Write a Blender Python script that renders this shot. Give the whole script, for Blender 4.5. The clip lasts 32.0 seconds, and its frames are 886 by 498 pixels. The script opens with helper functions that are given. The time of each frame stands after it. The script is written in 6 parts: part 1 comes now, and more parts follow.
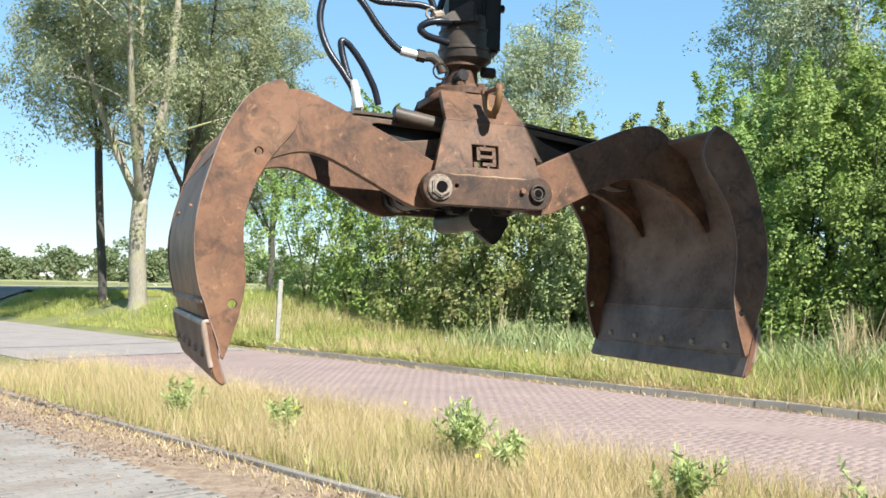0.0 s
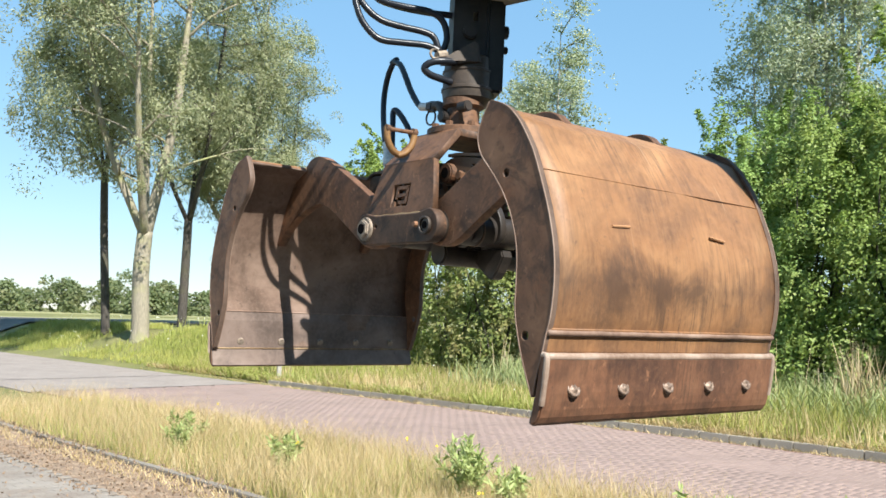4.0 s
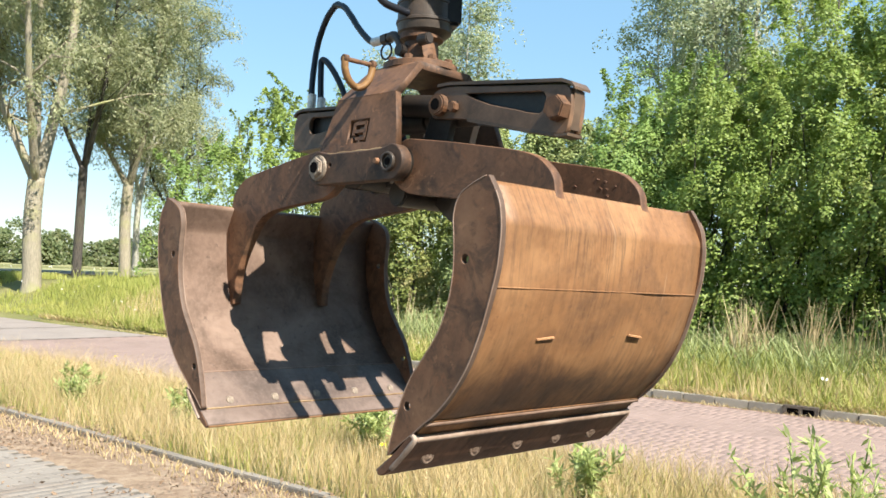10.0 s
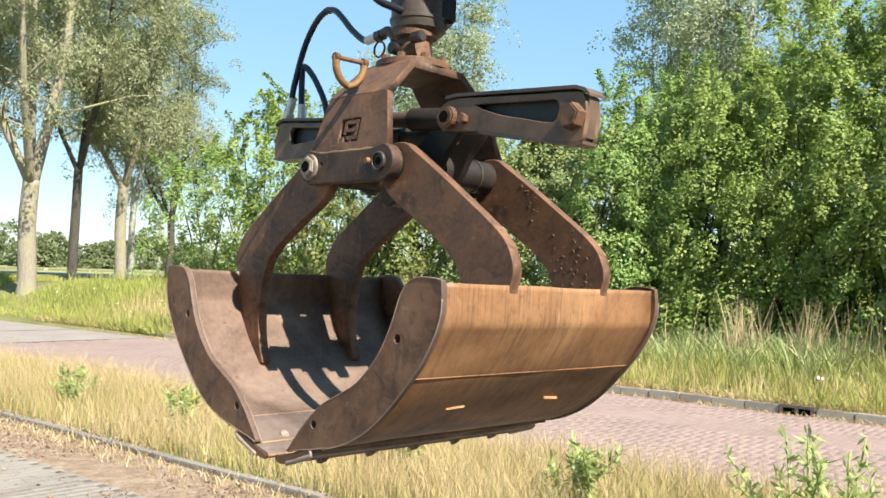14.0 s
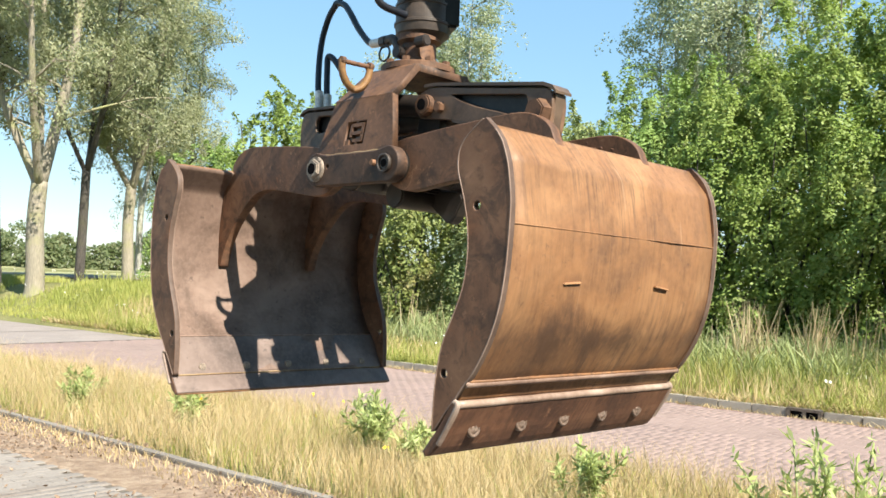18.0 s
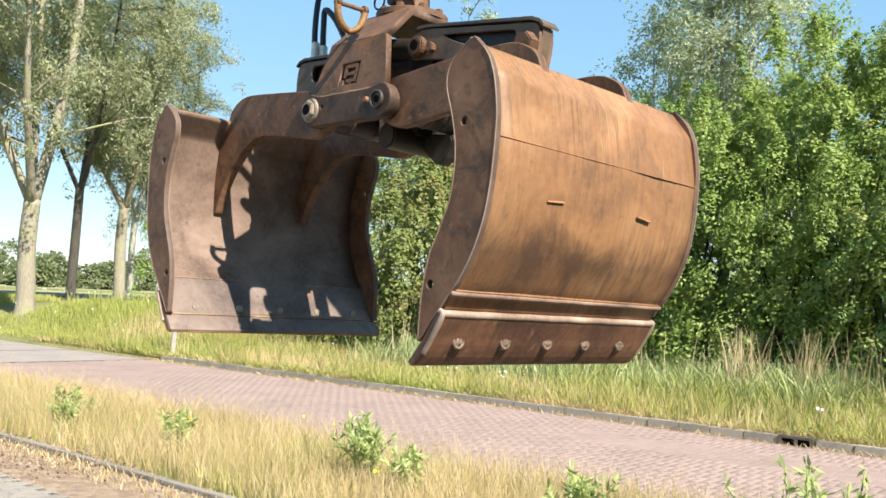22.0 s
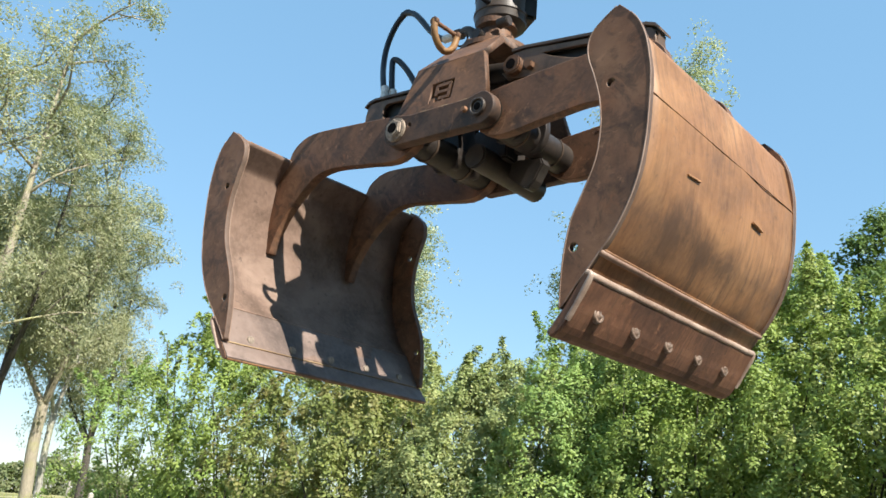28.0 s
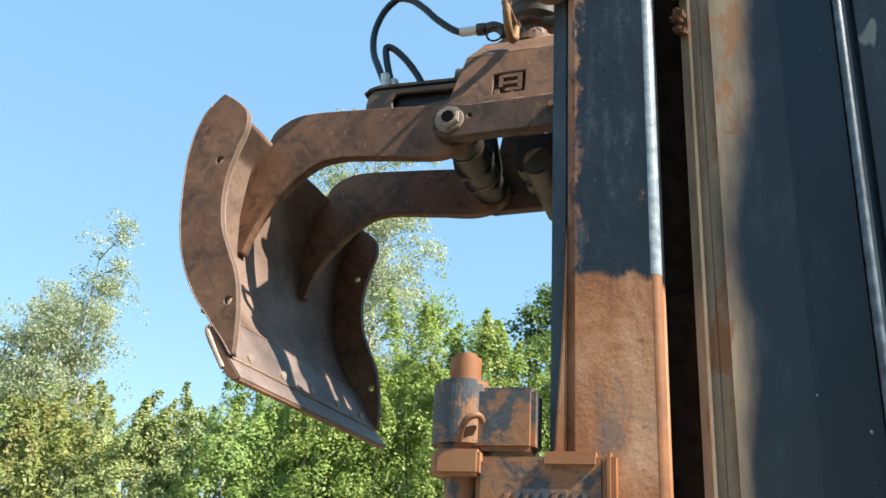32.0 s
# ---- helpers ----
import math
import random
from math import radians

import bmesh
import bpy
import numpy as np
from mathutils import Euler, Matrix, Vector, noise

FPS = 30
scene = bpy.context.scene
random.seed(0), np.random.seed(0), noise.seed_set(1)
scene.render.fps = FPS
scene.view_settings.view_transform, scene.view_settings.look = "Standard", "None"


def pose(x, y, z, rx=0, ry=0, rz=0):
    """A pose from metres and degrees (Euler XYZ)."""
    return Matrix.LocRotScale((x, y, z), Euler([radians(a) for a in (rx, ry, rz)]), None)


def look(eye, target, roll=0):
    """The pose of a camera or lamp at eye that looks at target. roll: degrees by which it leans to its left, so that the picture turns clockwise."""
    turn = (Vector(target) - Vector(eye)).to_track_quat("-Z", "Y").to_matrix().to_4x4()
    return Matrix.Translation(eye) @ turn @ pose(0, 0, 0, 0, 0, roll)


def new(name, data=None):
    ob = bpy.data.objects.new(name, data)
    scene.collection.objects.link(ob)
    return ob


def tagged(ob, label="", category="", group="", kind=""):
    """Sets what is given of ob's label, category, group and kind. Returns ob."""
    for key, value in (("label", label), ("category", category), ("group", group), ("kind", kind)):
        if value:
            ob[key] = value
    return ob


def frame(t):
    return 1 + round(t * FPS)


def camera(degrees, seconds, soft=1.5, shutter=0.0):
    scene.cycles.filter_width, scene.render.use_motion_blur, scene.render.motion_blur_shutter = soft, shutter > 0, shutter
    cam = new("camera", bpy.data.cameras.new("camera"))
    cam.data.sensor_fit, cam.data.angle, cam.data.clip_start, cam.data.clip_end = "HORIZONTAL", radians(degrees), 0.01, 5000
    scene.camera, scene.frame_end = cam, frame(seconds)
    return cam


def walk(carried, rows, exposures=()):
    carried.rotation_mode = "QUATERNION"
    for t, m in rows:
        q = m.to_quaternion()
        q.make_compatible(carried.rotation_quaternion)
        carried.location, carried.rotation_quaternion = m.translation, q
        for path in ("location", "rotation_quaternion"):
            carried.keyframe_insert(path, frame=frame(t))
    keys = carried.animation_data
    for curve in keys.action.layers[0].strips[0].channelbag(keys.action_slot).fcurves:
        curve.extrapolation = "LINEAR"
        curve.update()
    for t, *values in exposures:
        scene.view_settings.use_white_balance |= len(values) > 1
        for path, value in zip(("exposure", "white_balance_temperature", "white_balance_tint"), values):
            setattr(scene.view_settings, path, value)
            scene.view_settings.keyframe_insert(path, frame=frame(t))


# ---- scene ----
# ---------------------------------------------------------------- camera
CAMERA_PATH = [
    (0, 0, 0, 1.75, 92.3, -1.1, 0), (0.5, 0, 0, 1.75, 92.4, -0.91, -0), (1, 0, 0, 1.75, 92.58, -1.16, 0.18), (1.5, 0, 0, 1.75, 92.96, -1.33, 0.16),
    (2, 0, 0, 1.75, 93.78, -1.4, 0.17), (2.5, 0, 0, 1.75, 94.36, -1.51, 0.19), (3, 0, 0, 1.75, 94.38, -1.58, 0.19),
    (3.5, 0, 0, 1.75, 94.55, -1.57, 0.21), (5.5, 0, 0, 1.75, 94.09, -1.67, -0.02), (6, 0, 0, 1.75, 93.67, -1.73, -0.15),
    (6.5, 0, 0, 1.75, 93.55, -1.92, -0.52), (7, 0, 0, 1.75, 93.76, -2.25, -1.67), (7.5, 0, 0, 1.75, 92.95, -2.36, -3.53),
    (8, 0, 0, 1.75, 92.69, -2.07, -4.86), (8.5, 0, 0, 1.75, 92.09, -2.13, -5.1), (9, 0, 0, 1.75, 91.87, -2.38, -5.76),
    (9.5, 0, 0, 1.75, 91.82, -2.37, -5.82), (10, 0, 0, 1.75, 91.76, -2.17, -5.88), (10.5, 0, 0, 1.75, 91.71, -2.17, -5.92),
    (11, 0, 0, 1.75, 91.78, -2.14, -5.98), (11.5, 0, 0, 1.75, 91.82, -2.02, -6.05), (12, 0, 0, 1.75, 91.78, -1.99, -6.23),
    (12.5, 0, 0, 1.75, 91.91, -2.2, -6.22), (13, 0, 0, 1.75, 91.84, -2.18, -5.94), (13.5, 0, 0, 1.75, 91.79, -2.07, -5.97),
    (14, 0, 0, 1.75, 91.82, -1.95, -6.13), (14.5, 0, 0, 1.75, 91.79, -1.9, -6.12), (16.5, 0, 0, 1.75, 91.3, -1.81, -5.83),
    (17, 0, 0, 1.75, 91.42, -1.85, -5.72), (17.5, 0, 0, 1.75, 91.64, -2.03, -5.66), (18, 0, 0, 1.75, 91.94, -2.09, -5.71),
    (18.5, 0, 0, 1.75, 91.84, -2.19, -5.77), (19, 0, 0, 1.75, 91.91, -2.11, -5.81), (19.5, 0, 0, 1.75, 91.98, -2.1, -5.83),
    (20, 0, 0, 1.75, 92.12, -1.91, -5.8), (20.5, 0, 0, 1.75, 92.1, -1.98, -5.79), (21, 0, 0, 1.75, 92.13, -2.08, -5.79),
    (21.5, 0, 0, 1.75, 92.45, -2.5, -5.86), (22, 0, 0, 1.75, 93.44, -2.72, -6.19), (22.5, 0, 0, 1.75, 96.17, -2.79, -6.6),
    (23, 0, 0, 1.75, 98.09, -2.57, -6.87), (23.5, 0, 0, 1.75, 99.93, -2.72, -7.22), (24, 0, 0, 1.75, 101.86, -3.04, -7.55),
    (24.5, 0, 0, 1.75, 103.54, -2.93, -7.79), (25, 0, 0, 1.75, 104.92, -3.39, -8.28), (25.5, 0, 0, 1.75, 105.71, -3.44, -8.64),
    (27.5, 0, 0, 1.75, 106.4, -3.9, -9.61), (28, 0, 0, 1.75, 107.03, -4.14, -10.59), (28.5, 0, 0, 1.75, 107.85, -4.32, -13.05),
    (29, 0.011, -0.009, 1.751, 108.36, -4.56, -16.02), (29.5, 0.026, -0.02, 1.752, 109.09, -4.16, -18.73),
    (30, 0.037, -0.027, 1.753, 109.43, -4.17, -20.82), (30.5, 0.05, -0.036, 1.755, 109.67, -3.94, -22.67),
    (31, 0.07, -0.049, 1.76, 110.25, -3.59, -24.79), (31.5, 0.094, -0.064, 1.767, 110.83, -3.42, -27.64),
    (32, 0.116, -0.074, 1.773, 111.42, -3.03, -30.2),
]
GRAB_PATH = [
    (0, 0.038, 2.605, 2.007, 0.22, 0.44, 21.03), (0.2, 0.044, 2.615, 2.008, 0.08, 0.49, 3.27), (0.5, 0.047, 2.602, 2.006, -0.09, 0.39, -16.96),
    (0.7, 0.041, 2.605, 2.007, -0.17, 0.37, -27.77), (1, 0.033, 2.6, 2.008, -0.78, 0.53, -42.94), (1.5, 0.025, 2.605, 2.007, -0.87, 0.93, -53.65),
    (2, 0.031, 2.618, 2.002, -0.56, 0.96, -46.97), (2.5, 0.029, 2.615, 2.002, -0.5, 0.39, -48.72), (3, 0.029, 2.617, 2.004, -0.31, 0.28, -50.7),
    (3.5, 0.028, 2.623, 2.003, -0.1, 0.86, -50.76), (5.5, 0.029, 2.609, 2.009, -0.4, 1.48, -50.84), (6, 0.049, 2.598, 2.013, -0.31, 1.35, -50.82),
    (6.5, 0.079, 2.588, 2.013, -0.34, 1.05, -50.73), (7, 0.114, 2.556, 2.017, -0.55, 0.45, -50.51), (7.5, 0.14, 2.516, 2.021, -0.76, -0, -50.36),
    (8, 0.158, 2.505, 2.023, -0.73, 0.12, -50.38), (8.5, 0.169, 2.497, 2.029, -0.73, 0.43, -50.31), (9, 0.172, 2.492, 2.028, -0.74, 0.29, -50.36),
    (9.5, 0.172, 2.493, 2.028, -0.63, -0.07, -50.5), (10, 0.168, 2.49, 2.031, -0.53, -0.06, -50.14), (10.5, 0.164, 2.486, 2.031, -0.44, 0.05, -50.17),
    (11, 0.165, 2.48, 2.031, -0.28, 0.14, -50.46), (11.5, 0.164, 2.475, 2.03, -0.29, 0.22, -50.44), (12, 0.159, 2.481, 2.032, -0.52, 0.49, -49.88),
    (12.5, 0.165, 2.461, 2.031, -0.66, 0.93, -51.07), (13, 0.167, 2.467, 2.029, -0.61, 1.01, -51.12), (13.5, 0.165, 2.463, 2.03, -0.63, 0.93, -51.3),
    (14, 0.158, 2.465, 2.032, -0.53, 0.52, -50.81), (14.5, 0.156, 2.459, 2.035, -0.37, -0.26, -51.06),
    (16.5, 0.149, 2.485, 2.038, -0.55, -0.29, -50.47), (17, 0.15, 2.492, 2.036, -0.68, 0, -50.45), (17.5, 0.153, 2.491, 2.04, -0.61, 0.19, -50.58),
    (18, 0.154, 2.498, 2.035, -0.63, 0.24, -50.46), (18.5, 0.149, 2.496, 2.036, -0.63, 0.23, -50.5), (19, 0.147, 2.5, 2.036, -0.65, 0.21, -50.54),
    (19.5, 0.147, 2.508, 2.034, -0.64, 0.2, -50.53), (20, 0.144, 2.506, 2.036, -0.69, 0.27, -50.55), (20.5, 0.142, 2.501, 2.037, -0.65, 0.12, -50.59),
    (21, 0.141, 2.51, 2.084, -0.59, 0.08, -50.51), (21.5, 0.142, 2.524, 2.188, -0.58, 0.56, -50.72), (22, 0.141, 2.549, 2.268, -0.54, 0.73, -50.63),
    (22.5, 0.14, 2.568, 2.359, -0.42, 0.54, -50.56), (23, 0.136, 2.57, 2.444, -0.23, 0.33, -50.54), (23.5, 0.128, 2.57, 2.532, -0.15, 0.44, -50.45),
    (24, 0.127, 2.581, 2.618, -0.15, 0.7, -50.36), (24.5, 0.136, 2.591, 2.701, -0.16, 0.56, -50.3), (25, 0.142, 2.591, 2.773, -0.26, 0.27, -50.48),
    (25.5, 0.144, 2.589, 2.73, -0.33, 0, -50.37), (27.5, 0.41, 2.339, 2.758, -0.41, -0.29, -50.23), (28, 0.482, 2.287, 2.767, -0.19, 0.65, -50.06),
    (28.5, 0.555, 2.214, 2.772, -0.25, 0.47, -50.07), (29, 0.638, 2.132, 2.775, -0.21, -0.14, -50.29),
    (29.5, 0.729, 2.049, 2.782, -0.08, 0.03, -50.29), (30, 0.827, 1.956, 2.795, 0.01, 0.36, -50.1), (30.5, 0.934, 1.844, 2.795, 0.01, -0.1, -50.74),
    (31, 1.052, 1.764, 2.81, -0.07, -0.57, -49.36), (31.5, 1.161, 1.676, 2.818, -0.19, -0.91, -49.42), (32, 1.27, 1.577, 2.818, -0.33, -1.12, -47.94),
]
JAW_OPENING = [
    (0, -4.2), (0.2, -4.3), (0.5, -4.4), (0.7, -4.4), (1, -3.61), (1.5, -3.64), (2, -3.78), (2.5, -3.78), (3, -4.11), (3.5, -6.23), (5.5, -13.27),
    (6, -13.18), (6.5, -10.12), (7, -5.64), (7.5, -0.03), (8, 5.35), (8.5, 10.89), (9, 16.83), (9.5, 22.6), (10, 28.92), (10.5, 35.35), (11, 41.88),
    (11.5, 49.05), (12, 55.85), (12.5, 56.07), (13, 55.85), (13.5, 55.81), (14, 54.57), (14.5, 48.98), (16.5, 23.95), (17, 18.18), (17.5, 15.31),
    (18, 15.27), (18.5, 15.36), (19, 15.32), (19.5, 15.3), (20, 15.26), (20.5, 15.28), (21, 15.27), (21.5, 15.13), (22, 15.2), (22.5, 15.3),
    (23, 15.2), (23.5, 15.39), (24, 15.47), (24.5, 15.45), (25, 15.14), (25.5, 15.29), (27.5, 15.36), (28, 15.49), (28.5, 15.66), (29, 15.38),
    (29.5, 15.63), (30, 15.92), (30.5, 15.6), (31, 16.68), (31.5, 15.49), (32, 15.14),
]

cam = camera(52.9, 32.0, soft=1.6)
walk(cam, [(t, pose(x, y, z, a, b, c)) for t, x, y, z, a, b, c in CAMERA_PATH], exposures=[(0, 1.24, 6050, 8), (2, 1.14, 6100, 8), (3.5, 1.17, 6150, 8), (6, 1.19, 6600, 9), (8.5, 1.32, 6600, 9), (22, 1.35, 6550, 9), (28.5, 1.28, 6500, 10), (31, 1.42, 6600, 10), (32, 1.54, 6600, 10)])

# ---------------------------------------------------------------- sky and sun
TO_SUN = Vector((0.552, -0.834, 0.0)).normalized() * math.cos(radians(44)) + Vector((0, 0, math.sin(radians(44))))
world = bpy.data.worlds.new("world")
scene.world = world
world.use_nodes = True
wn = world.node_tree.nodes
sky = wn.new("ShaderNodeTexSky")
sky.sky_type = 'NISHITA'
sky.sun_disc = False
sky.sun_elevation = radians(44)
sky.sun_rotation = math.atan2(TO_SUN.x, TO_SUN.y)
sky.air_density, sky.dust_density, sky.ozone_density = 1.3, 0.0, 2.0
wn["Background"].inputs["Strength"].default_value = 0.078
haze = wn.new("ShaderNodeMix")
haze.data_type = 'RGBA'
haze.inputs[0].default_value = 0.55
haze.inputs[7].default_value = (1.54, 3.36, 5.20, 1)
world.node_tree.links.new(sky.outputs["Color"], haze.inputs[6])
world.node_tree.links.new(haze.outputs[2], wn["Background"].inputs["Color"])
sun_data = bpy.data.lights.new("sun", 'SUN')
sun_data.energy, sun_data.angle, sun_data.color = 5.0, radians(0.5), (1.0, 0.95, 0.86)
sun = new("sun", sun_data)
sun.matrix_world = look((0, 0, 30), Vector((0, 0, 30)) - TO_SUN)

# ---------------------------------------------------------------- materials


def material(name, build, rough=0.8, metal=0.0):
    m = bpy.data.materials.new(name)
    m.use_nodes = True
    nt = m.node_tree
    bsdf = nt.nodes["Principled BSDF"]
    bsdf.inputs["Roughness"].default_value = rough
    bsdf.inputs["Metallic"].default_value = metal
    bsdf.inputs["Specular IOR Level"].default_value = 0.35
    build(nt, bsdf)
    return m


def node(nt, kind, **inputs):
    n = nt.nodes.new(kind)
    for k, v in inputs.items():
        n.inputs[k.replace("_", " ")].default_value = v
    return n


def coords(nt, scale=(1, 1, 1), turn=(0, 0, 0), kind="Object"):
    tc = nt.nodes.new("ShaderNodeTexCoord")
    mp = nt.nodes.new("ShaderNodeMapping")
    mp.inputs["Scale"].default_value = scale
    mp.inputs["Rotation"].default_value = turn
    nt.links.new(tc.outputs[kind], mp.inputs["Vector"])
    return mp.outputs["Vector"]


def noise_tex(nt, vec, scale, detail=6, rough=0.6, distort=0.0):
    n = node(nt, "ShaderNodeTexNoise", Scale=scale, Detail=detail, Roughness=rough, Distortion=distort)
    nt.links.new(vec, n.inputs["Vector"])
    return n.outputs["Fac"]


def ramp(nt, fac, stops):
    r = nt.nodes.new("ShaderNodeValToRGB")
    e = r.color_ramp.elements
    e[0].position, e[0].color = stops[0][0], (*stops[0][1], 1)
    e[1].position, e[1].color = stops[-1][0], (*stops[-1][1], 1)
    for p, c in stops[1:-1]:
        k = e.new(p)
        k.color = (*c, 1)
    nt.links.new(fac, r.inputs["Fac"])
    return r.outputs["Color"]


def grey(nt, fac, lo, hi):
    return ramp(nt, fac, [(lo, (0, 0, 0)), (hi, (1, 1, 1))])


def mix(nt, fac, a, b, mode='MIX'):
    m = nt.nodes.new("ShaderNodeMix")
    m.data_type, m.blend_type = 'RGBA', mode
    for sock, v in ((m.inputs[0], fac), (m.inputs[6], a), (m.inputs[7], b)):
        if isinstance(v, (int, float)):
            sock.default_value = v
        elif isinstance(v, tuple):
            sock.default_value = (*v, 1)
        else:
            nt.links.new(v, sock)
    return m.outputs[2]


def bump(nt, bsdf, fac, strength, distance=0.01):
    b = node(nt, "ShaderNodeBump", Strength=strength, Distance=distance)
    nt.links.new(fac, b.inputs["Height"])
    nt.links.new(b.outputs["Normal"], bsdf.inputs["Normal"])


def rusty(dark, mid, light, streak=(14, 14, 2.2), rough=0.62, smudge=0.0, patch=None, stain=None, scratch=None, metal=0.0, grime=0.0):
    def build(nt, bsdf):
        bsdf.inputs["Metallic"].default_value = metal
        v = coords(nt)
        big = noise_tex(nt, v, 3.6, 4, 0.55, 0.8)
        col = ramp(nt, big, [(0.3, dark), (0.5, mid), (0.70, light)])
        st = noise_tex(nt, coords(nt, streak), 2.4, 7, 0.65)
        col = mix(nt, mix(nt, 1.0, grey(nt, st, 0.50, 0.78), (0.6, 0.6, 0.6), 'MULTIPLY'), col, tuple(c * 0.62 for c in dark))
        fine_n = noise_tex(nt, v, 75, 5, 0.65)
        col = mix(nt, mix(nt, 1.0, grey(nt, fine_n, 0.45, 0.85), (0.55, 0.55, 0.55), 'MULTIPLY'), col, light)
        if patch:
            pn = noise_tex(nt, coords(nt), 6.5, 6, 0.7, 0.5)
            col = mix(nt, mix(nt, 1.0, grey(nt, pn, 0.56, 0.66), (0.7, 0.7, 0.7), 'MULTIPLY'), col, patch)
        if scratch:
            # fine scrapes drawn downwards, gathered in patches, and a few long pale ones
            if len(scratch) > 1:
                lines = noise_tex(nt, coords(nt, (4, 150, 5), (radians(4), 0, 0)), 1.0, 4, 0.75, 0.15)
                where = noise_tex(nt, coords(nt), 3.1, 4, 0.65, 0.8)
                both = mix(nt, 1.0, grey(nt, lines, 0.50, 0.63), grey(nt, where, 0.42, 0.62), 'MULTIPLY')
                col = mix(nt, mix(nt, 1.0, both, (0.65, 0.65, 0.65), 'MULTIPLY'), col, scratch[0])
                gouge = noise_tex(nt, coords(nt, (3, 34, 1.5), (radians(-9), 0, 0)), 1.0, 2, 0.6, 0.5)
                col = mix(nt, mix(nt, 1.0, grey(nt, gouge, 0.71, 0.74), (0.4, 0.4, 0.4), 'MULTIPLY'), col, scratch[1])
            flakes = noise_tex(nt, coords(nt), 34, 7, 0.75)
            col = mix(nt, mix(nt, 1.0, grey(nt, flakes, 0.60, 0.66), (0.5, 0.5, 0.5), 'MULTIPLY'), col, scratch[0])
        if smudge:
            sm = noise_tex(nt, coords(nt, (1.0, 1.0, 0.55)), 4.2, 6, 0.68, 1.2)
            col = mix(nt, mix(nt, 1.0, grey(nt, sm, 0.52, 0.70), (smudge, smudge, smudge), 'MULTIPLY'), col, (0.030, 0.022, 0.017))
        if grime:
            # small greasy blotches and orange flecks between them
            gn = noise_tex(nt, coords(nt, (1.0, 1.0, 0.8)), 15, 7, 0.72, 0.9)
            col = mix(nt, mix(nt, 1.0, grey(nt, gn, 0.49, 0.62), (grime, grime, grime), 'MULTIPLY'), col, (0.026, 0.018, 0.014))
            fl = noise_tex(nt, coords(nt), 27, 6, 0.75, 0.4)
            col = mix(nt, mix(nt, 1.0, grey(nt, fl, 0.60, 0.67), (0.6, 0.6, 0.6), 'MULTIPLY'), col, tuple(min(1, c * 1.35) for c in light))
        if stain:
            # a dirty band at a height, with a torn outline
            sep = nt.nodes.new("ShaderNodeSeparateXYZ")
            nt.links.new(v, sep.inputs[0])
            off = node(nt, "ShaderNodeMath")
            off.operation = 'SUBTRACT'
            nt.links.new(sep.outputs[2], off.inputs[0])
            off.inputs[1].default_value = stain[0]
            ab = node(nt, "ShaderNodeMath")
            ab.operation = 'ABSOLUTE'
            nt.links.new(off.outputs[0], ab.inputs[0])
            tear = node(nt, "ShaderNodeMath")
            tear.operation = 'MULTIPLY_ADD'
            nt.links.new(noise_tex(nt, coords(nt, (1.0, 1.0, 0.5)), 5.5, 8, 0.72, 0.8), tear.inputs[0])
            tear.inputs[1].default_value = stain[1] * 2.6
            nt.links.new(ab.outputs[0], tear.inputs[2])
            band = ramp(nt, tear.outputs[0], [(stain[1] * 1.25, (0.78, 0.78, 0.78)), (stain[1] * 1.75, (0, 0, 0))])
            col = mix(nt, band, col, (0.054, 0.031, 0.021))
        nt.links.new(col, bsdf.inputs["Base Color"])
        rr = nt.nodes.new("ShaderNodeMapRange")
        rr.inputs[3].default_value, rr.inputs[4].default_value = rough - 0.16, rough + 0.18
        nt.links.new(st, rr.inputs[0])
        nt.links.new(rr.outputs[0], bsdf.inputs["Roughness"])
        bump(nt, bsdf, mix(nt, 0.6, fine_n, big), 0.22, 0.003)
    return build


RUST_SHELL = material("worn_rust_orange", rusty((0.130, 0.068, 0.037), (0.230, 0.112, 0.049), (0.322, 0.171, 0.079), (24, 24, 4.5), smudge=0.3, rough=0.55, stain=(-0.25, 0.175), scratch=((0.070, 0.042, 0.028), (0.38, 0.25, 0.15))))
RUST_PLATE = material("brown_rust_plate", rusty((0.078, 0.041, 0.025), (0.160, 0.077, 0.041), (0.23, 0.120, 0.065), (7, 7, 4), smudge=0.5, grime=0.55, patch=(0.24, 0.098, 0.042), scratch=((0.050, 0.028, 0.020),)))
RUST_INNER = material("scoured_inner_steel", rusty((0.092, 0.060, 0.044), (0.170, 0.113, 0.085), (0.25, 0.176, 0.136), (3, 3, 7), rough=0.58, smudge=0.4, scratch=((0.045, 0.032, 0.026),), metal=0.15))
RUST_INNER.node_tree.nodes["Principled BSDF"].inputs["Specular IOR Level"].default_value = 0.18
SCOURED = material("scoured_purple_grey_steel", rusty((0.082, 0.058, 0.047), (0.150, 0.107, 0.087), (0.225, 0.168, 0.140), (3, 3, 7), rough=0.54, smudge=0.4, scratch=((0.045, 0.034, 0.030),), metal=0.12))
RUST_EDGE = material("red_rust_blade", rusty((0.070, 0.034, 0.022), (0.145, 0.066, 0.036), (0.22, 0.108, 0.058), (26, 26, 2.5), smudge=0.3, grime=0.35, scratch=((0.040, 0.022, 0.018), (0.28, 0.17, 0.11))))
WORN_EDGE = material("scraped_rust_edge", rusty((0.16, 0.10, 0.07), (0.28, 0.20, 0.15), (0.42, 0.34, 0.28), (6, 6, 6), rough=0.45))
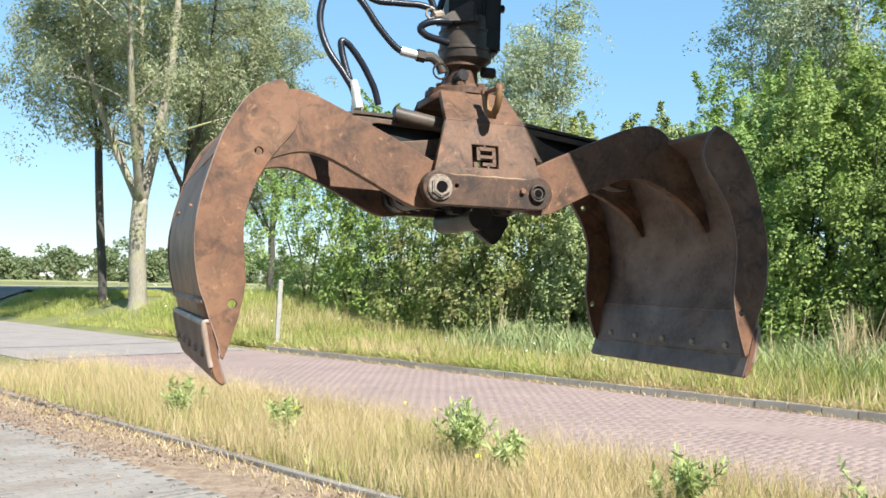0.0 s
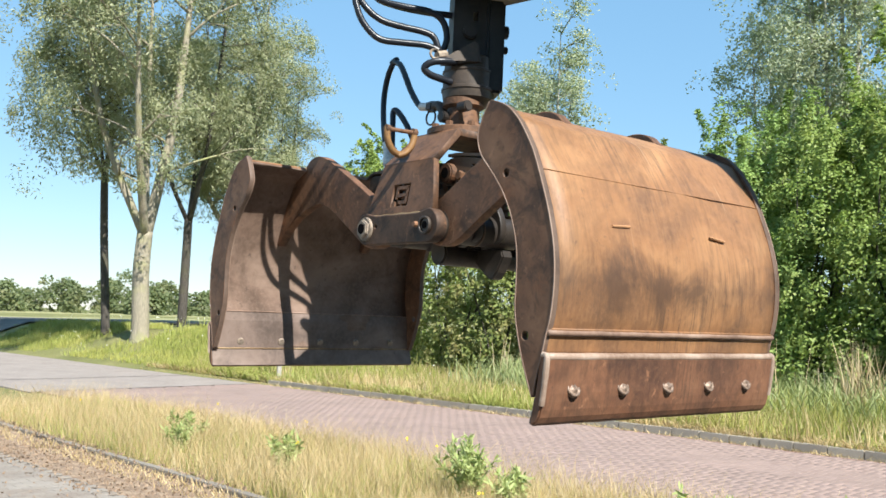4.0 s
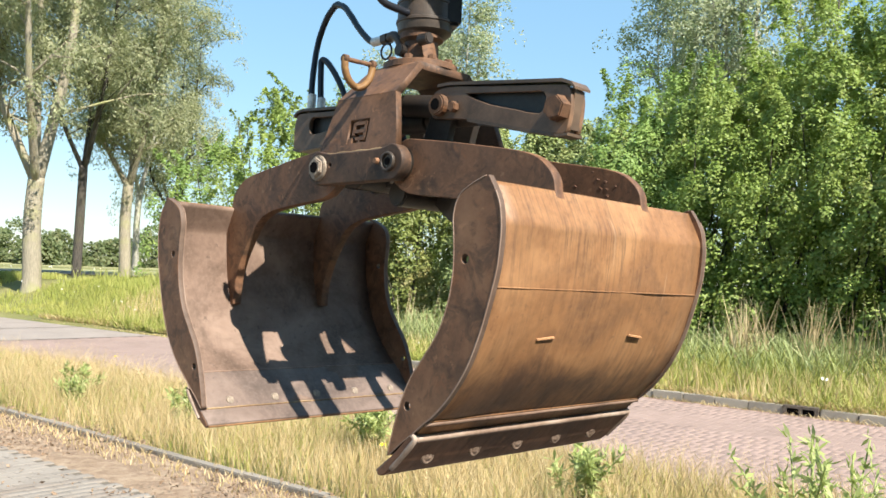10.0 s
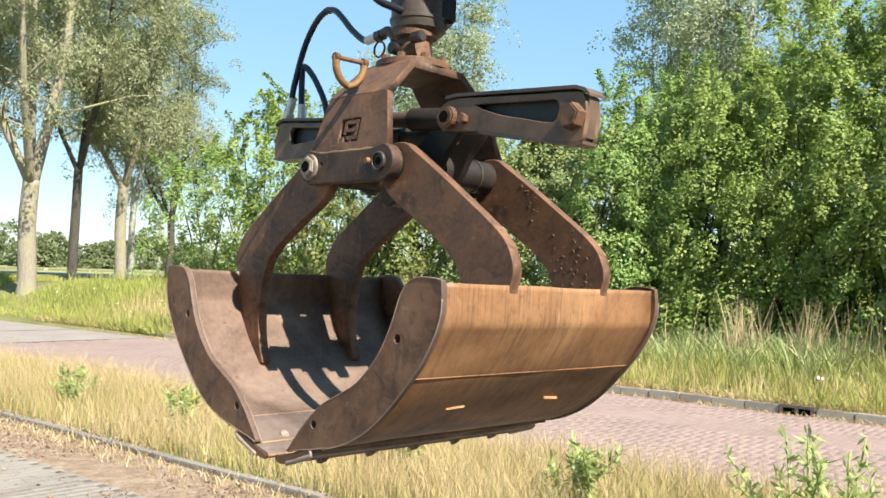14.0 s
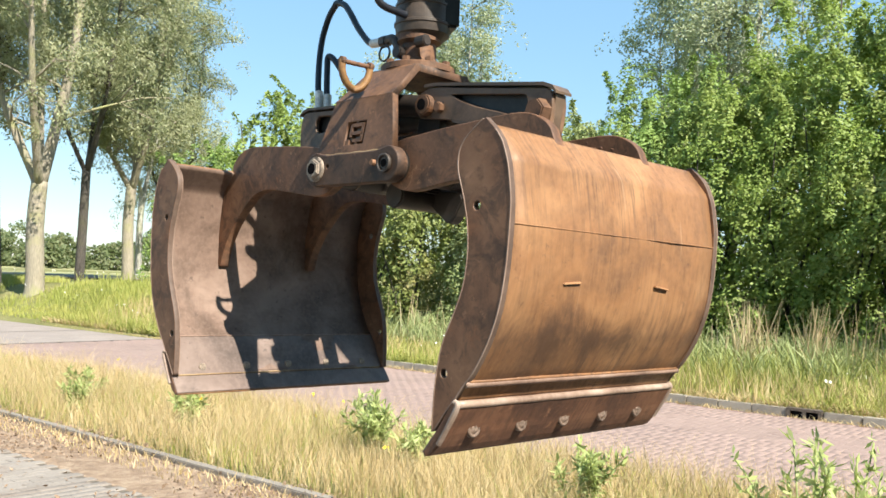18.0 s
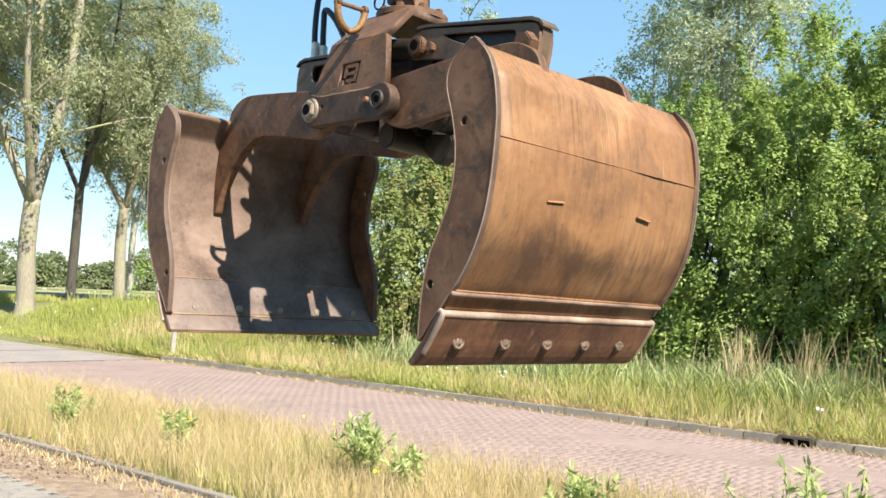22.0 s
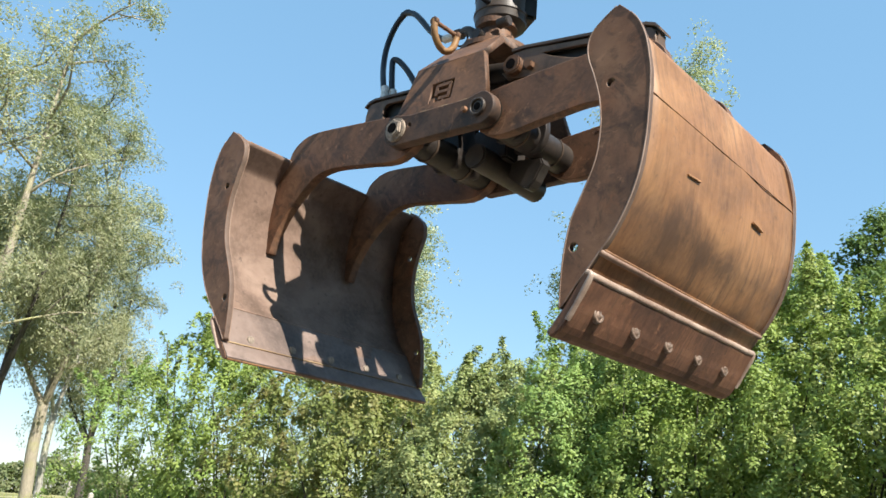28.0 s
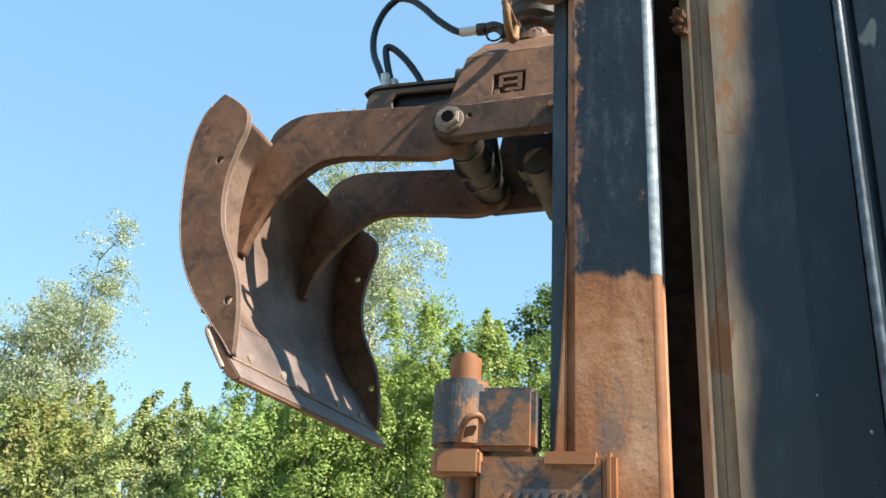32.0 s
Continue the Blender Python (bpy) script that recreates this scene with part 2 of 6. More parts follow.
GUARD_FACE = material("worn_brown_guard_face", rusty((0.065, 0.042, 0.029), (0.125, 0.078, 0.050), (0.20, 0.115, 0.068), (6, 6, 6), smudge=0.45, rough=0.45))
TAB_RUST = material("pale_orange_tab_rust", rusty((0.26, 0.13, 0.06), (0.40, 0.21, 0.10), (0.50, 0.30, 0.16), (8, 8, 8), rough=0.75))
PLATE_EDGE = material("duller_brown_plate_edge", rusty((0.060, 0.038, 0.028), (0.105, 0.068, 0.050), (0.16, 0.108, 0.080), (8, 8, 8), rough=0.6, smudge=0.4))
WELD_RUST = material("pale_orange_weld", rusty((0.09, 0.055, 0.03), (0.19, 0.12, 0.065), (0.36, 0.26, 0.14), (60, 60, 60), rough=0.7))
RUST_RIM = material("rounded_rust_rim", rusty((0.12, 0.072, 0.050), (0.21, 0.135, 0.098), (0.31, 0.225, 0.175), (9, 9, 9), smudge=0.3))
FRAME_STEEL = material("brown_grab_frame", rusty((0.066, 0.036, 0.022), (0.134, 0.069, 0.038), (0.22, 0.11, 0.057), (7, 7, 4), smudge=0.6, grime=0.7, patch=(0.215, 0.090, 0.038)))
# greasy brown taken darker than the frame to deepen the shade low down
BAR_STEEL = material("greasy_bar_deepened_shade", rusty((0.036, 0.023, 0.016), (0.078, 0.043, 0.027), (0.15, 0.078, 0.043), (7, 7, 4), smudge=0.7, grime=0.8, patch=(0.17, 0.075, 0.034)))
DARK_STEEL = material("greasy_dark_steel", rusty((0.012, 0.010, 0.009), (0.026, 0.021, 0.018), (0.055, 0.04, 0.03), (5, 5, 5), rough=0.45))
BLACK_GUARD = material("black_paint_guard", rusty((0.010, 0.010, 0.010), (0.018, 0.017, 0.016), (0.04, 0.034, 0.028), (5, 5, 5), rough=0.42))
GUARD_STEEL = material("oily_brown_guard", rusty((0.034, 0.025, 0.019), (0.070, 0.048, 0.034), (0.13, 0.085, 0.055), (5, 5, 5), rough=0.42))
GREY_STEEL = material("grey_rotator_steel", rusty((0.030, 0.024, 0.020), (0.062, 0.049, 0.040), (0.12, 0.085, 0.062), (4, 4, 4), rough=0.42))


def plain(col, spread=0.3, scale=40):
    def build(nt, bsdf):
        n = noise_tex(nt, coords(nt), scale, 5, 0.65)
        c = ramp(nt, n, [(0.3, tuple(k * (1 - spread) for k in col)), (0.7, tuple(min(1, k * (1 + spread)) for k in col))])
        nt.links.new(c, bsdf.inputs["Base Color"])
        bump(nt, bsdf, n, 0.2, 0.003)
    return build


BARE_METAL = material("bare_worn_metal", plain((0.25, 0.20, 0.155), 0.5, 90), 0.6, 0.2)
DULL_SILVER = material("dull_silver_crimp", plain((0.60, 0.57, 0.53), 0.3, 120), 0.42, 0.35)
HOSE_RUBBER = material("black_hose_rubber", plain((0.014, 0.016, 0.022), 0.3, 200), 0.32)
BOLT_WORN = material("hammered_rusty_bolt", plain((0.17, 0.12, 0.09), 0.6, 140), 0.5, 0.35)
YELLOW_PAINT = material("chipped_yellow_shackle", rusty((0.10, 0.046, 0.022), (0.19, 0.098, 0.038), (0.34, 0.20, 0.055), (9, 9, 9), patch=(0.46, 0.30, 0.05)))
# near-black that paints the shade inside pin holes, sockets and the gully
HOLE_BLACK = material("shadowed_hole", plain((0.008, 0.007, 0.007), 0.2), 1.0)
HOLE_BLACK.node_tree.nodes["Principled BSDF"].inputs["Specular IOR Level"].default_value = 0.04
BODY_PAINT = material("worn_blue_black_paint", rusty((0.020, 0.028, 0.036), (0.040, 0.056, 0.068), (0.09, 0.115, 0.13), (7, 7, 1.2), rough=0.3))


def painted_post(nt, bsdf):
    v = coords(nt)
    sep = nt.nodes.new("ShaderNodeSeparateXYZ")
    nt.links.new(v, sep.inputs[0])
    wob = noise_tex(nt, coords(nt, (1, 1, 0.5)), 22, 6, 0.7)
    add = node(nt, "ShaderNodeMath")
    add.operation = 'MULTIPLY_ADD'
    nt.links.new(wob, add.inputs[0])
    add.inputs[1].default_value = 0.055
    nt.links.new(sep.outputs[2], add.inputs[2])
    edge = grey(nt, add.outputs[0], 0.219, 0.225)
    rust = ramp(nt, noise_tex(nt, coords(nt, (1, 1, 0.6)), 9, 8, 0.72, 0.6), [(0.3, (0.13, 0.048, 0.022)), (0.5, (0.30, 0.13, 0.055)), (0.7, (0.46, 0.27, 0.16))])
    worn = grey(nt, noise_tex(nt, coords(nt, (1, 1, 0.7)), 11, 7, 0.72, 0.3), 0.58, 0.68)
    rust = mix(nt, mix(nt, 1.0, worn, (0.65, 0.65, 0.65), 'MULTIPLY'), rust, (0.15, 0.125, 0.11))
    pits = grey(nt, noise_tex(nt, v, 45, 5, 0.7), 0.60, 0.72)
    rust = mix(nt, mix(nt, 1.0, pits, (0.7, 0.7, 0.7), 'MULTIPLY'), rust, (0.10, 0.04, 0.02))
    paint = ramp(nt, noise_tex(nt, coords(nt, (3, 3, 0.8)), 9, 7, 0.7), [(0.3, (0.007, 0.010, 0.014)), (0.55, (0.014, 0.021, 0.027)), (0.75, (0.07, 0.088, 0.098))])
    spots = grey(nt, noise_tex(nt, v, 30, 6, 0.75, 0.2), 0.64, 0.68)
    paint = mix(nt, spots, paint, rust)
    near = node(nt, "ShaderNodeMath")
    near.operation = 'MULTIPLY_ADD'
    nt.links.new(noise_tex(nt, coords(nt, (1, 1, 0.6)), 26, 6, 0.75), near.inputs[0])
    near.inputs[1].default_value = -0.10
    nt.links.new(sep.outputs[0], near.inputs[2])
    paint = mix(nt, grey(nt, near.outputs[0], 0.064, 0.074), rust, paint)
    nt.links.new(mix(nt, edge, rust, paint), bsdf.inputs["Base Color"])
    rough = mix(nt, edge, (0.7, 0.7, 0.7), (0.3, 0.3, 0.3))
    nt.links.new(rough, bsdf.inputs["Roughness"])
    bump(nt, bsdf, noise_tex(nt, v, 38, 7, 0.72), 0.45, 0.004)


def panel_paint(nt, bsdf):
    v = coords(nt)
    sep = nt.nodes.new("ShaderNodeSeparateXYZ")
    nt.links.new(v, sep.inputs[0])
    wob = node(nt, "ShaderNodeMath")
    wob.operation = 'MULTIPLY_ADD'
    nt.links.new(noise_tex(nt, coords(nt, (1, 1, 0.3)), 9, 5, 0.6), wob.inputs[0])
    wob.inputs[1].default_value = 0.09
    skew = node(nt, "ShaderNodeMath")
    skew.operation = 'MULTIPLY_ADD'
    nt.links.new(sep.outputs[2], skew.inputs[0])
    skew.inputs[1].default_value = -0.06
    nt.links.new(sep.outputs[0], skew.inputs[2])
    nt.links.new(skew.outputs[0], wob.inputs[2])
    dust = ramp(nt, noise_tex(nt, coords(nt, (4, 4, 0.7)), 8, 6, 0.7), [(0.3, (0.15, 0.110, 0.071)), (0.7, (0.36, 0.28, 0.19))])
    blue = ramp(nt, noise_tex(nt, coords(nt, (3, 3, 0.9)), 7, 7, 0.68), [(0.30, (0.0035, 0.0055, 0.0085)), (0.55, (0.006, 0.0105, 0.015)), (0.80, (0.022, 0.034, 0.042))])
    scuff = grey(nt, noise_tex(nt, coords(nt, (2, 2, 14)), 12, 6, 0.75), 0.66, 0.72)
    blue = mix(nt, scuff, blue, (0.03, 0.037, 0.042))
    line = grey(nt, noise_tex(nt, coords(nt, (30, 30, 3.2), (0, radians(17), 0)), 1.0, 3, 0.6, 0.9), 0.70, 0.715)
    blue = mix(nt, mix(nt, 1.0, line, (0.6, 0.6, 0.6), 'MULTIPLY'), blue, (0.15, 0.17, 0.17))
    chip = grey(nt, noise_tex(nt, v, 60, 3, 0.5, 0.3), 0.735, 0.75)
    blue = mix(nt, chip, blue, (0.30, 0.31, 0.30))
    flake = grey(nt, noise_tex(nt, coords(nt, (1, 1, 0.5)), 13, 7, 0.7, 0.4), 0.60, 0.64)
    dust = mix(nt, flake, dust, (0.26, 0.13, 0.06))
    mask = grey(nt, wob.outputs[0], 0.300, 0.330)
    bsdf.inputs["Specular IOR Level"].default_value = 0.45
    nt.links.new(mix(nt, mask, dust, blue), bsdf.inputs["Base Color"])
    nt.links.new(mix(nt, mask, (0.75, 0.75, 0.75), (0.26, 0.26, 0.26)), bsdf.inputs["Roughness"])
    bump(nt, bsdf, noise_tex(nt, coords(nt, (1, 1, 0.4)), 18, 6, 0.6), 0.12, 0.003)


# near-black brown that paints the shadow in the gap beside the post
GAP_SHADE = material("shaded_gap_brown", plain((0.022, 0.016, 0.012), 0.5, 30), 0.95)
GAP_SHADE.node_tree.nodes["Principled BSDF"].inputs["Specular IOR Level"].default_value = 0.1
# pale colour holds the post edge's highlight as well as its rubbed paint
WORN_HIGHLIGHT = material("pale_worn_edge_highlight", plain((0.22, 0.27, 0.30), 0.5, 60), 0.3)
# lighter blue that paints the bright line along the rib, over rubbed paint
RIB_HIGHLIGHT = material("blue_rib_edge_highlight", plain((0.075, 0.10, 0.125), 0.7, 45), 0.34)
PANEL_PAINT = material("dusty_blue_black_panel", panel_paint)
POST_PAINT = material("half_rusted_blue_black_post", painted_post)


def hinge_paint(nt, bsdf):
    v = coords(nt)
    f = noise_tex(nt, v, 17, 7, 0.72, 0.5)
    col = ramp(nt, f, [(0.30, (0.10, 0.040, 0.020)), (0.40, (0.27, 0.120, 0.052)), (0.47, (0.22, 0.115, 0.062)), (0.535, (0.050, 0.056, 0.062)), (0.66, (0.075, 0.092, 0.105)), (0.78, (0.13, 0.15, 0.16))])
    nt.links.new(col, bsdf.inputs["Base Color"])
    bump(nt, bsdf, noise_tex(nt, v, 48, 5, 0.6), 0.35, 0.004)


HINGE_PAINT = material("flaking_hinge_paint", hinge_paint, 0.6)
RUST_CRUST = material("crumbling_dark_rust", plain((0.12, 0.060, 0.032), 0.6, 160), 0.9)
RUST_BRIGHT = material("bright_orange_rust", rusty((0.13, 0.05, 0.022), (0.23, 0.095, 0.038), (0.32, 0.16, 0.075), (8, 8, 8)), 0.8)


def leaf_mat(name, a, b, c, trans=0.35, tint=(0.26, 0.36, 0.065), warm=None):
    def build(nt, bsdf):
        geo = nt.nodes.new("ShaderNodeNewGeometry")
        col = ramp(nt, geo.outputs["Random Per Island"], [(0.0, a), (0.55, b), (1.0, c)])
        n = noise_tex(nt, coords(nt), 0.55, 3)
        col = mix(nt, grey(nt, n, 0.35, 0.7), col, tuple(k * 0.72 for k in b))
        if warm:
            col = mix(nt, grey(nt, noise_tex(nt, coords(nt), 1.1, 4, 0.6, 0.6), 0.48, 0.66), col, warm)
        nt.links.new(col, bsdf.inputs["Base Color"])
        tr = nt.nodes.new("ShaderNodeBsdfTranslucent")
        nt.links.new(mix(nt, 0.4, col, tint), tr.inputs["Color"])
        ms = node(nt, "ShaderNodeMixShader", Fac=trans)
        nt.links.new(bsdf.outputs[0], ms.inputs[1])
        nt.links.new(tr.outputs[0], ms.inputs[2])
        nt.links.new(ms.outputs[0], nt.nodes["Material Output"].inputs["Surface"])
    return material(name, build, 0.55)


LEAF_WILLOW = leaf_mat("grey_green_willow_leaf", (0.235, 0.247, 0.132), (0.35, 0.358, 0.202), (0.49, 0.497, 0.318), 0.42)
LEAF_BIRCH = leaf_mat("pale_poplar_leaf", (0.30, 0.33, 0.19), (0.43, 0.465, 0.30), (0.58, 0.61, 0.44), 0.45)
LEAF_BUSH = leaf_mat("fresh_green_leaf", (0.184, 0.262, 0.052), (0.250, 0.339, 0.074), (0.342, 0.426, 0.118), 0.35, warm=(0.285, 0.345, 0.095))
LEAF_DARK = leaf_mat("dark_green_leaf", (0.172, 0.272, 0.070), (0.240, 0.352, 0.095), (0.335, 0.445, 0.140), 0.35, warm=(0.295, 0.365, 0.100))
LEAF_LIME = leaf_mat("yellow_green_leaf", (0.205, 0.300, 0.060), (0.280, 0.378, 0.086), (0.380, 0.475, 0.135), 0.38, warm=(0.340, 0.370, 0.120))
LEAF_SALLOW = leaf_mat("grey_green_sallow_leaf", (0.226, 0.282, 0.096), (0.311, 0.367, 0.141), (0.429, 0.475, 0.215), 0.35, warm=(0.373, 0.395, 0.158))
LEAF_OLIVE = leaf_mat("olive_brown_leaf", (0.188, 0.212, 0.054), (0.268, 0.290, 0.080), (0.368, 0.370, 0.125), 0.35, warm=(0.325, 0.300, 0.105))
# LEAF_OLIVE's greens darkened for the shade low in the shrubs
LEAF_TWIGGY = leaf_mat("olive_leaf_darkened_for_shade", (0.140, 0.172, 0.044), (0.200, 0.236, 0.064), (0.280, 0.305, 0.098), 0.33, warm=(0.235, 0.205, 0.078))
LEAF_DEEP = leaf_mat("deep_green_leaf", (0.080, 0.140, 0.038), (0.115, 0.185, 0.050), (0.165, 0.245, 0.07), 0.3)
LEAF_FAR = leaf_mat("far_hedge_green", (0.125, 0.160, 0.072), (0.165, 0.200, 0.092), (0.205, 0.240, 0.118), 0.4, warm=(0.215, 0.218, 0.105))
GRASS_DRY = leaf_mat("dry_golden_grass", (0.44, 0.32, 0.145), (0.59, 0.445, 0.225), (0.75, 0.62, 0.40), 0.3, (0.52, 0.41, 0.18))
GRASS_GREEN = leaf_mat("meadow_grass", (0.23, 0.267, 0.052), (0.34, 0.365, 0.086), (0.50, 0.485, 0.17), 0.3, warm=(0.42, 0.395, 0.115))
WEED_PALE = leaf_mat("pale_weed_leaf", (0.33, 0.39, 0.13), (0.43, 0.49, 0.18), (0.55, 0.60, 0.28), 0.4)
GRASS_REED = leaf_mat("blue_green_reed", (0.25, 0.300, 0.112), (0.37, 0.415, 0.178), (0.52, 0.55, 0.30), 0.3)
REED_DRY = leaf_mat("dead_tan_reed", (0.34, 0.25, 0.14), (0.48, 0.37, 0.21), (0.62, 0.51, 0.33), 0.2)
FLOWER_WHITE = material("white_petals", plain((0.8, 0.8, 0.74), 0.1), 0.6)
FLOWER_YELLOW = material("yellow_petals", plain((0.75, 0.55, 0.03), 0.1), 0.6)


def bark(lo, hi):
    def build(nt, bsdf):
        n = noise_tex(nt, coords(nt, (9, 9, 1.6)), 3.2, 8, 0.7)
        moss = noise_tex(nt, coords(nt), 1.3, 4)
        col = ramp(nt, n, [(0.32, lo), (0.68, hi)])
        col = mix(nt, grey(nt, moss, 0.5, 0.75), col, (hi[0] * 0.75, hi[1] * 0.85, hi[2] * 0.5))
        nt.links.new(col, bsdf.inputs["Base Color"])
        bump(nt, bsdf, n, 0.9, 0.05)
    return build


BARK_WILLOW = material("ochre_willow_bark", bark((0.20, 0.172, 0.125), (0.37, 0.325, 0.245)), 0.9)
BARK_DARK = material("dark_bark", bark((0.035, 0.03, 0.026), (0.11, 0.095, 0.08)), 0.9)
BARK_BIRCH = material("pale_birch_bark", bark((0.20, 0.19, 0.15), (0.46, 0.44, 0.38)), 0.85)


def brick_mat(name, a, b, c, dirt=None):
    def build(nt, bsdf):
        info = nt.nodes.new("ShaderNodeObjectInfo")
        geo = nt.nodes.new("ShaderNodeNewGeometry")
        addn = node(nt, "ShaderNodeMath")
        nt.links.new(info.outputs["Random"], addn.inputs[0])
        nt.links.new(geo.outputs["Random Per Island"], addn.inputs[1])
        fr = node(nt, "ShaderNodeMath")
        fr.operation = 'FRACT'
        nt.links.new(addn.outputs[0], fr.inputs[0])
        col = ramp(nt, fr.outputs[0], [(0, a), (0.5, b), (1, c)])
        v = nt.nodes.new("ShaderNodeNewGeometry").outputs["Position"]
        dust = noise_tex(nt, v, 0.8, 6, 0.6)
        col = mix(nt, grey(nt, dust, 0.35, 0.8), col, tuple(min(1, k * 1.25) for k in c))
        if dirt:
            col = mix(nt, mix(nt, 1.0, grey(nt, noise_tex(nt, v, 1.7, 7, 0.7, 0.6), 0.48, 0.66), (0.8, 0.8, 0.8), 'MULTIPLY'), col, dirt)
        grit = noise_tex(nt, v, 60, 4, 0.7)
        col = mix(nt, 0.25, col, ramp(nt, grit, [(0.3, (0.12, 0.11, 0.1)), (0.7, (0.5, 0.46, 0.42))]))
        nt.links.new(col, bsdf.inputs["Base Color"])
        bump(nt, bsdf, grit, 0.3, 0.003)
    return material(name, build, 0.88)


BRICK_RED = brick_mat("faded_red_paver", (0.180, 0.108, 0.087), (0.210, 0.131, 0.107), (0.24, 0.154, 0.128))
BRICK_GREY = brick_mat("grey_paver", (0.140, 0.115, 0.092), (0.172, 0.143, 0.116), (0.21, 0.178, 0.145), (0.15, 0.10, 0.066))
JOINT_RED = material("sandy_joint", plain((0.20, 0.13, 0.108), 0.25, 30), 0.95)
JOINT_GREY = material("earthy_joint", plain((0.12, 0.10, 0.078), 0.3, 30), 0.95)
CONCRETE = brick_mat("weathered_concrete", (0.21, 0.18, 0.138), (0.275, 0.238, 0.185), (0.35, 0.308, 0.243))
KERB_DIRTY = brick_mat("dirty_kerb_concrete", (0.105, 0.088, 0.068), (0.145, 0.122, 0.094), (0.19, 0.162, 0.128))
CAST_IRON = material("worn_cast_iron", plain((0.115, 0.092, 0.072), 0.4, 30), 0.8)


def asphalt(nt, bsdf):
    v = coords(nt)
    col = ramp(nt, noise_tex(nt, v, 1.2, 6), [(0.3, (0.225, 0.182, 0.158)), (0.7, (0.305, 0.252, 0.220))])
    grit = noise_tex(nt, v, 90, 3)
    col = mix(nt, 0.3, col, ramp(nt, grit, [(0.3, (0.08, 0.08, 0.08)), (0.7, (0.42, 0.4, 0.38))]))
    nt.links.new(col, bsdf.inputs["Base Color"])
    bump(nt, bsdf, grit, 0.3, 0.004)


ASPHALT = material("pale_old_asphalt", asphalt, 0.95)
ASPHALT.node_tree.nodes["Principled BSDF"].inputs["Specular IOR Level"].default_value = 0.05
TAR = material("old_tar", plain((0.15, 0.125, 0.11), 0.3, 20), 0.85)


def soil(nt, bsdf):
    v = coords(nt)
    col = ramp(nt, noise_tex(nt, v, 0.35, 8, 0.65), [(0.3, (0.11, 0.13, 0.035)), (0.5, (0.19, 0.20, 0.06)), (0.7, (0.30, 0.27, 0.11))])
    f = noise_tex(nt, v, 14, 6, 0.7)
    col = mix(nt, grey(nt, f, 0.35, 0.75), col, (0.12, 0.10, 0.045))
    nt.links.new(col, bsdf.inputs["Base Color"])
    bump(nt, bsdf, f, 0.8, 0.05)


SOIL = material("grassy_soil", soil, 0.95)


def litter_soil(nt, bsdf):
    v = coords(nt)
    col = ramp(nt, noise_tex(nt, v, 7, 8, 0.75, 0.5), [(0.3, (0.165, 0.108, 0.073)), (0.5, (0.285, 0.198, 0.132)), (0.7, (0.42, 0.325, 0.23))])
    nt.links.new(col, bsdf.inputs["Base Color"])
    bump(nt, bsdf, noise_tex(nt, v, 30, 6, 0.7), 0.9, 0.03)


LITTER = material("dry_leaf_litter", litter_soil, 0.95)
MEADOW = material("far_meadow", plain((0.27, 0.255, 0.115), 0.35, 0.8), 0.95)
LANE_GREY = material("pale_worn_lane", plain((0.155, 0.145, 0.13), 0.3, 1.5), 0.95)
LANE_GREY.node_tree.nodes["Principled BSDF"].inputs["Specular IOR Level"].default_value = 0.1
POST_CONCRETE = material("pale_marker_post", plain((0.30, 0.28, 0.24), 0.2, 12), 0.85)

# ---------------------------------------------------------------- mesh helpers


def mesh_from(name, bm, mat, smooth=False):
    me = bpy.data.meshes.new(name)
    bmesh.ops.recalc_face_normals(bm, faces=bm.faces)
    bm.to_mesh(me)
    bm.free()
    me.materials.append(mat)
    if smooth:
        for p in me.polygons:
            p.use_smooth = True
    return me


def put(name, me, parent=None, m=None, label=""):
    ob = new(name, me)
    if parent is not None:
        ob.parent = parent
    if m is not None:
        ob.matrix_basis = m
    return tagged(ob, label)


def part(name, bm, mat, parent, label="", m=None, smooth=False):
    return put(name, mesh_from(name, bm, mat, smooth), parent, m, label)


def thing(name, m, label, category, group="", kind=""):
    ob = new(name)
    ob.matrix_basis = m
    return tagged(ob, label, category, group, kind)


def box(bm, x0, x1, y0, y1, z0, z1, bevel=0.0):
    r = bmesh.ops.create_cube(bm, size=1.0)
    bmesh.ops.transform(bm, matrix=Matrix.Translation(((x0 + x1) / 2, (y0 + y1) / 2, (z0 + z1) / 2)) @ Matrix.Diagonal((x1 - x0, y1 - y0, z1 - z0, 1)), verts=r["verts"])
    if bevel:
        es = {e for v in r["verts"] for e in v.link_edges}
        bmesh.ops.bevel(bm, geom=list(es), offset=bevel, segments=2, affect='EDGES')
    return bm


def prism(bm, outline, y0, y1, bevel=0.0):
    """An outline in x and z, drawn out along y."""
    vs = [bm.verts.new((x, y0, z)) for x, z in outline]
    f = bm.faces.new(vs)
    r = bmesh.ops.extrude_face_region(bm, geom=[f])
    top = [g for g in r["geom"] if isinstance(g, bmesh.types.BMVert)]
    bmesh.ops.translate(bm, verts=top, vec=(0, y1 - y0, 0))
    if bevel:
        es = [e for e in bm.edges if e.is_valid and len(e.link_faces) == 2 and abs(e.verts[0].co.y - e.verts[1].co.y) < 1e-6 and set(e.verts) <= set(vs + top)]
        bmesh.ops.bevel(bm, geom=es, offset=bevel, segments=2, affect='EDGES')
    return bm


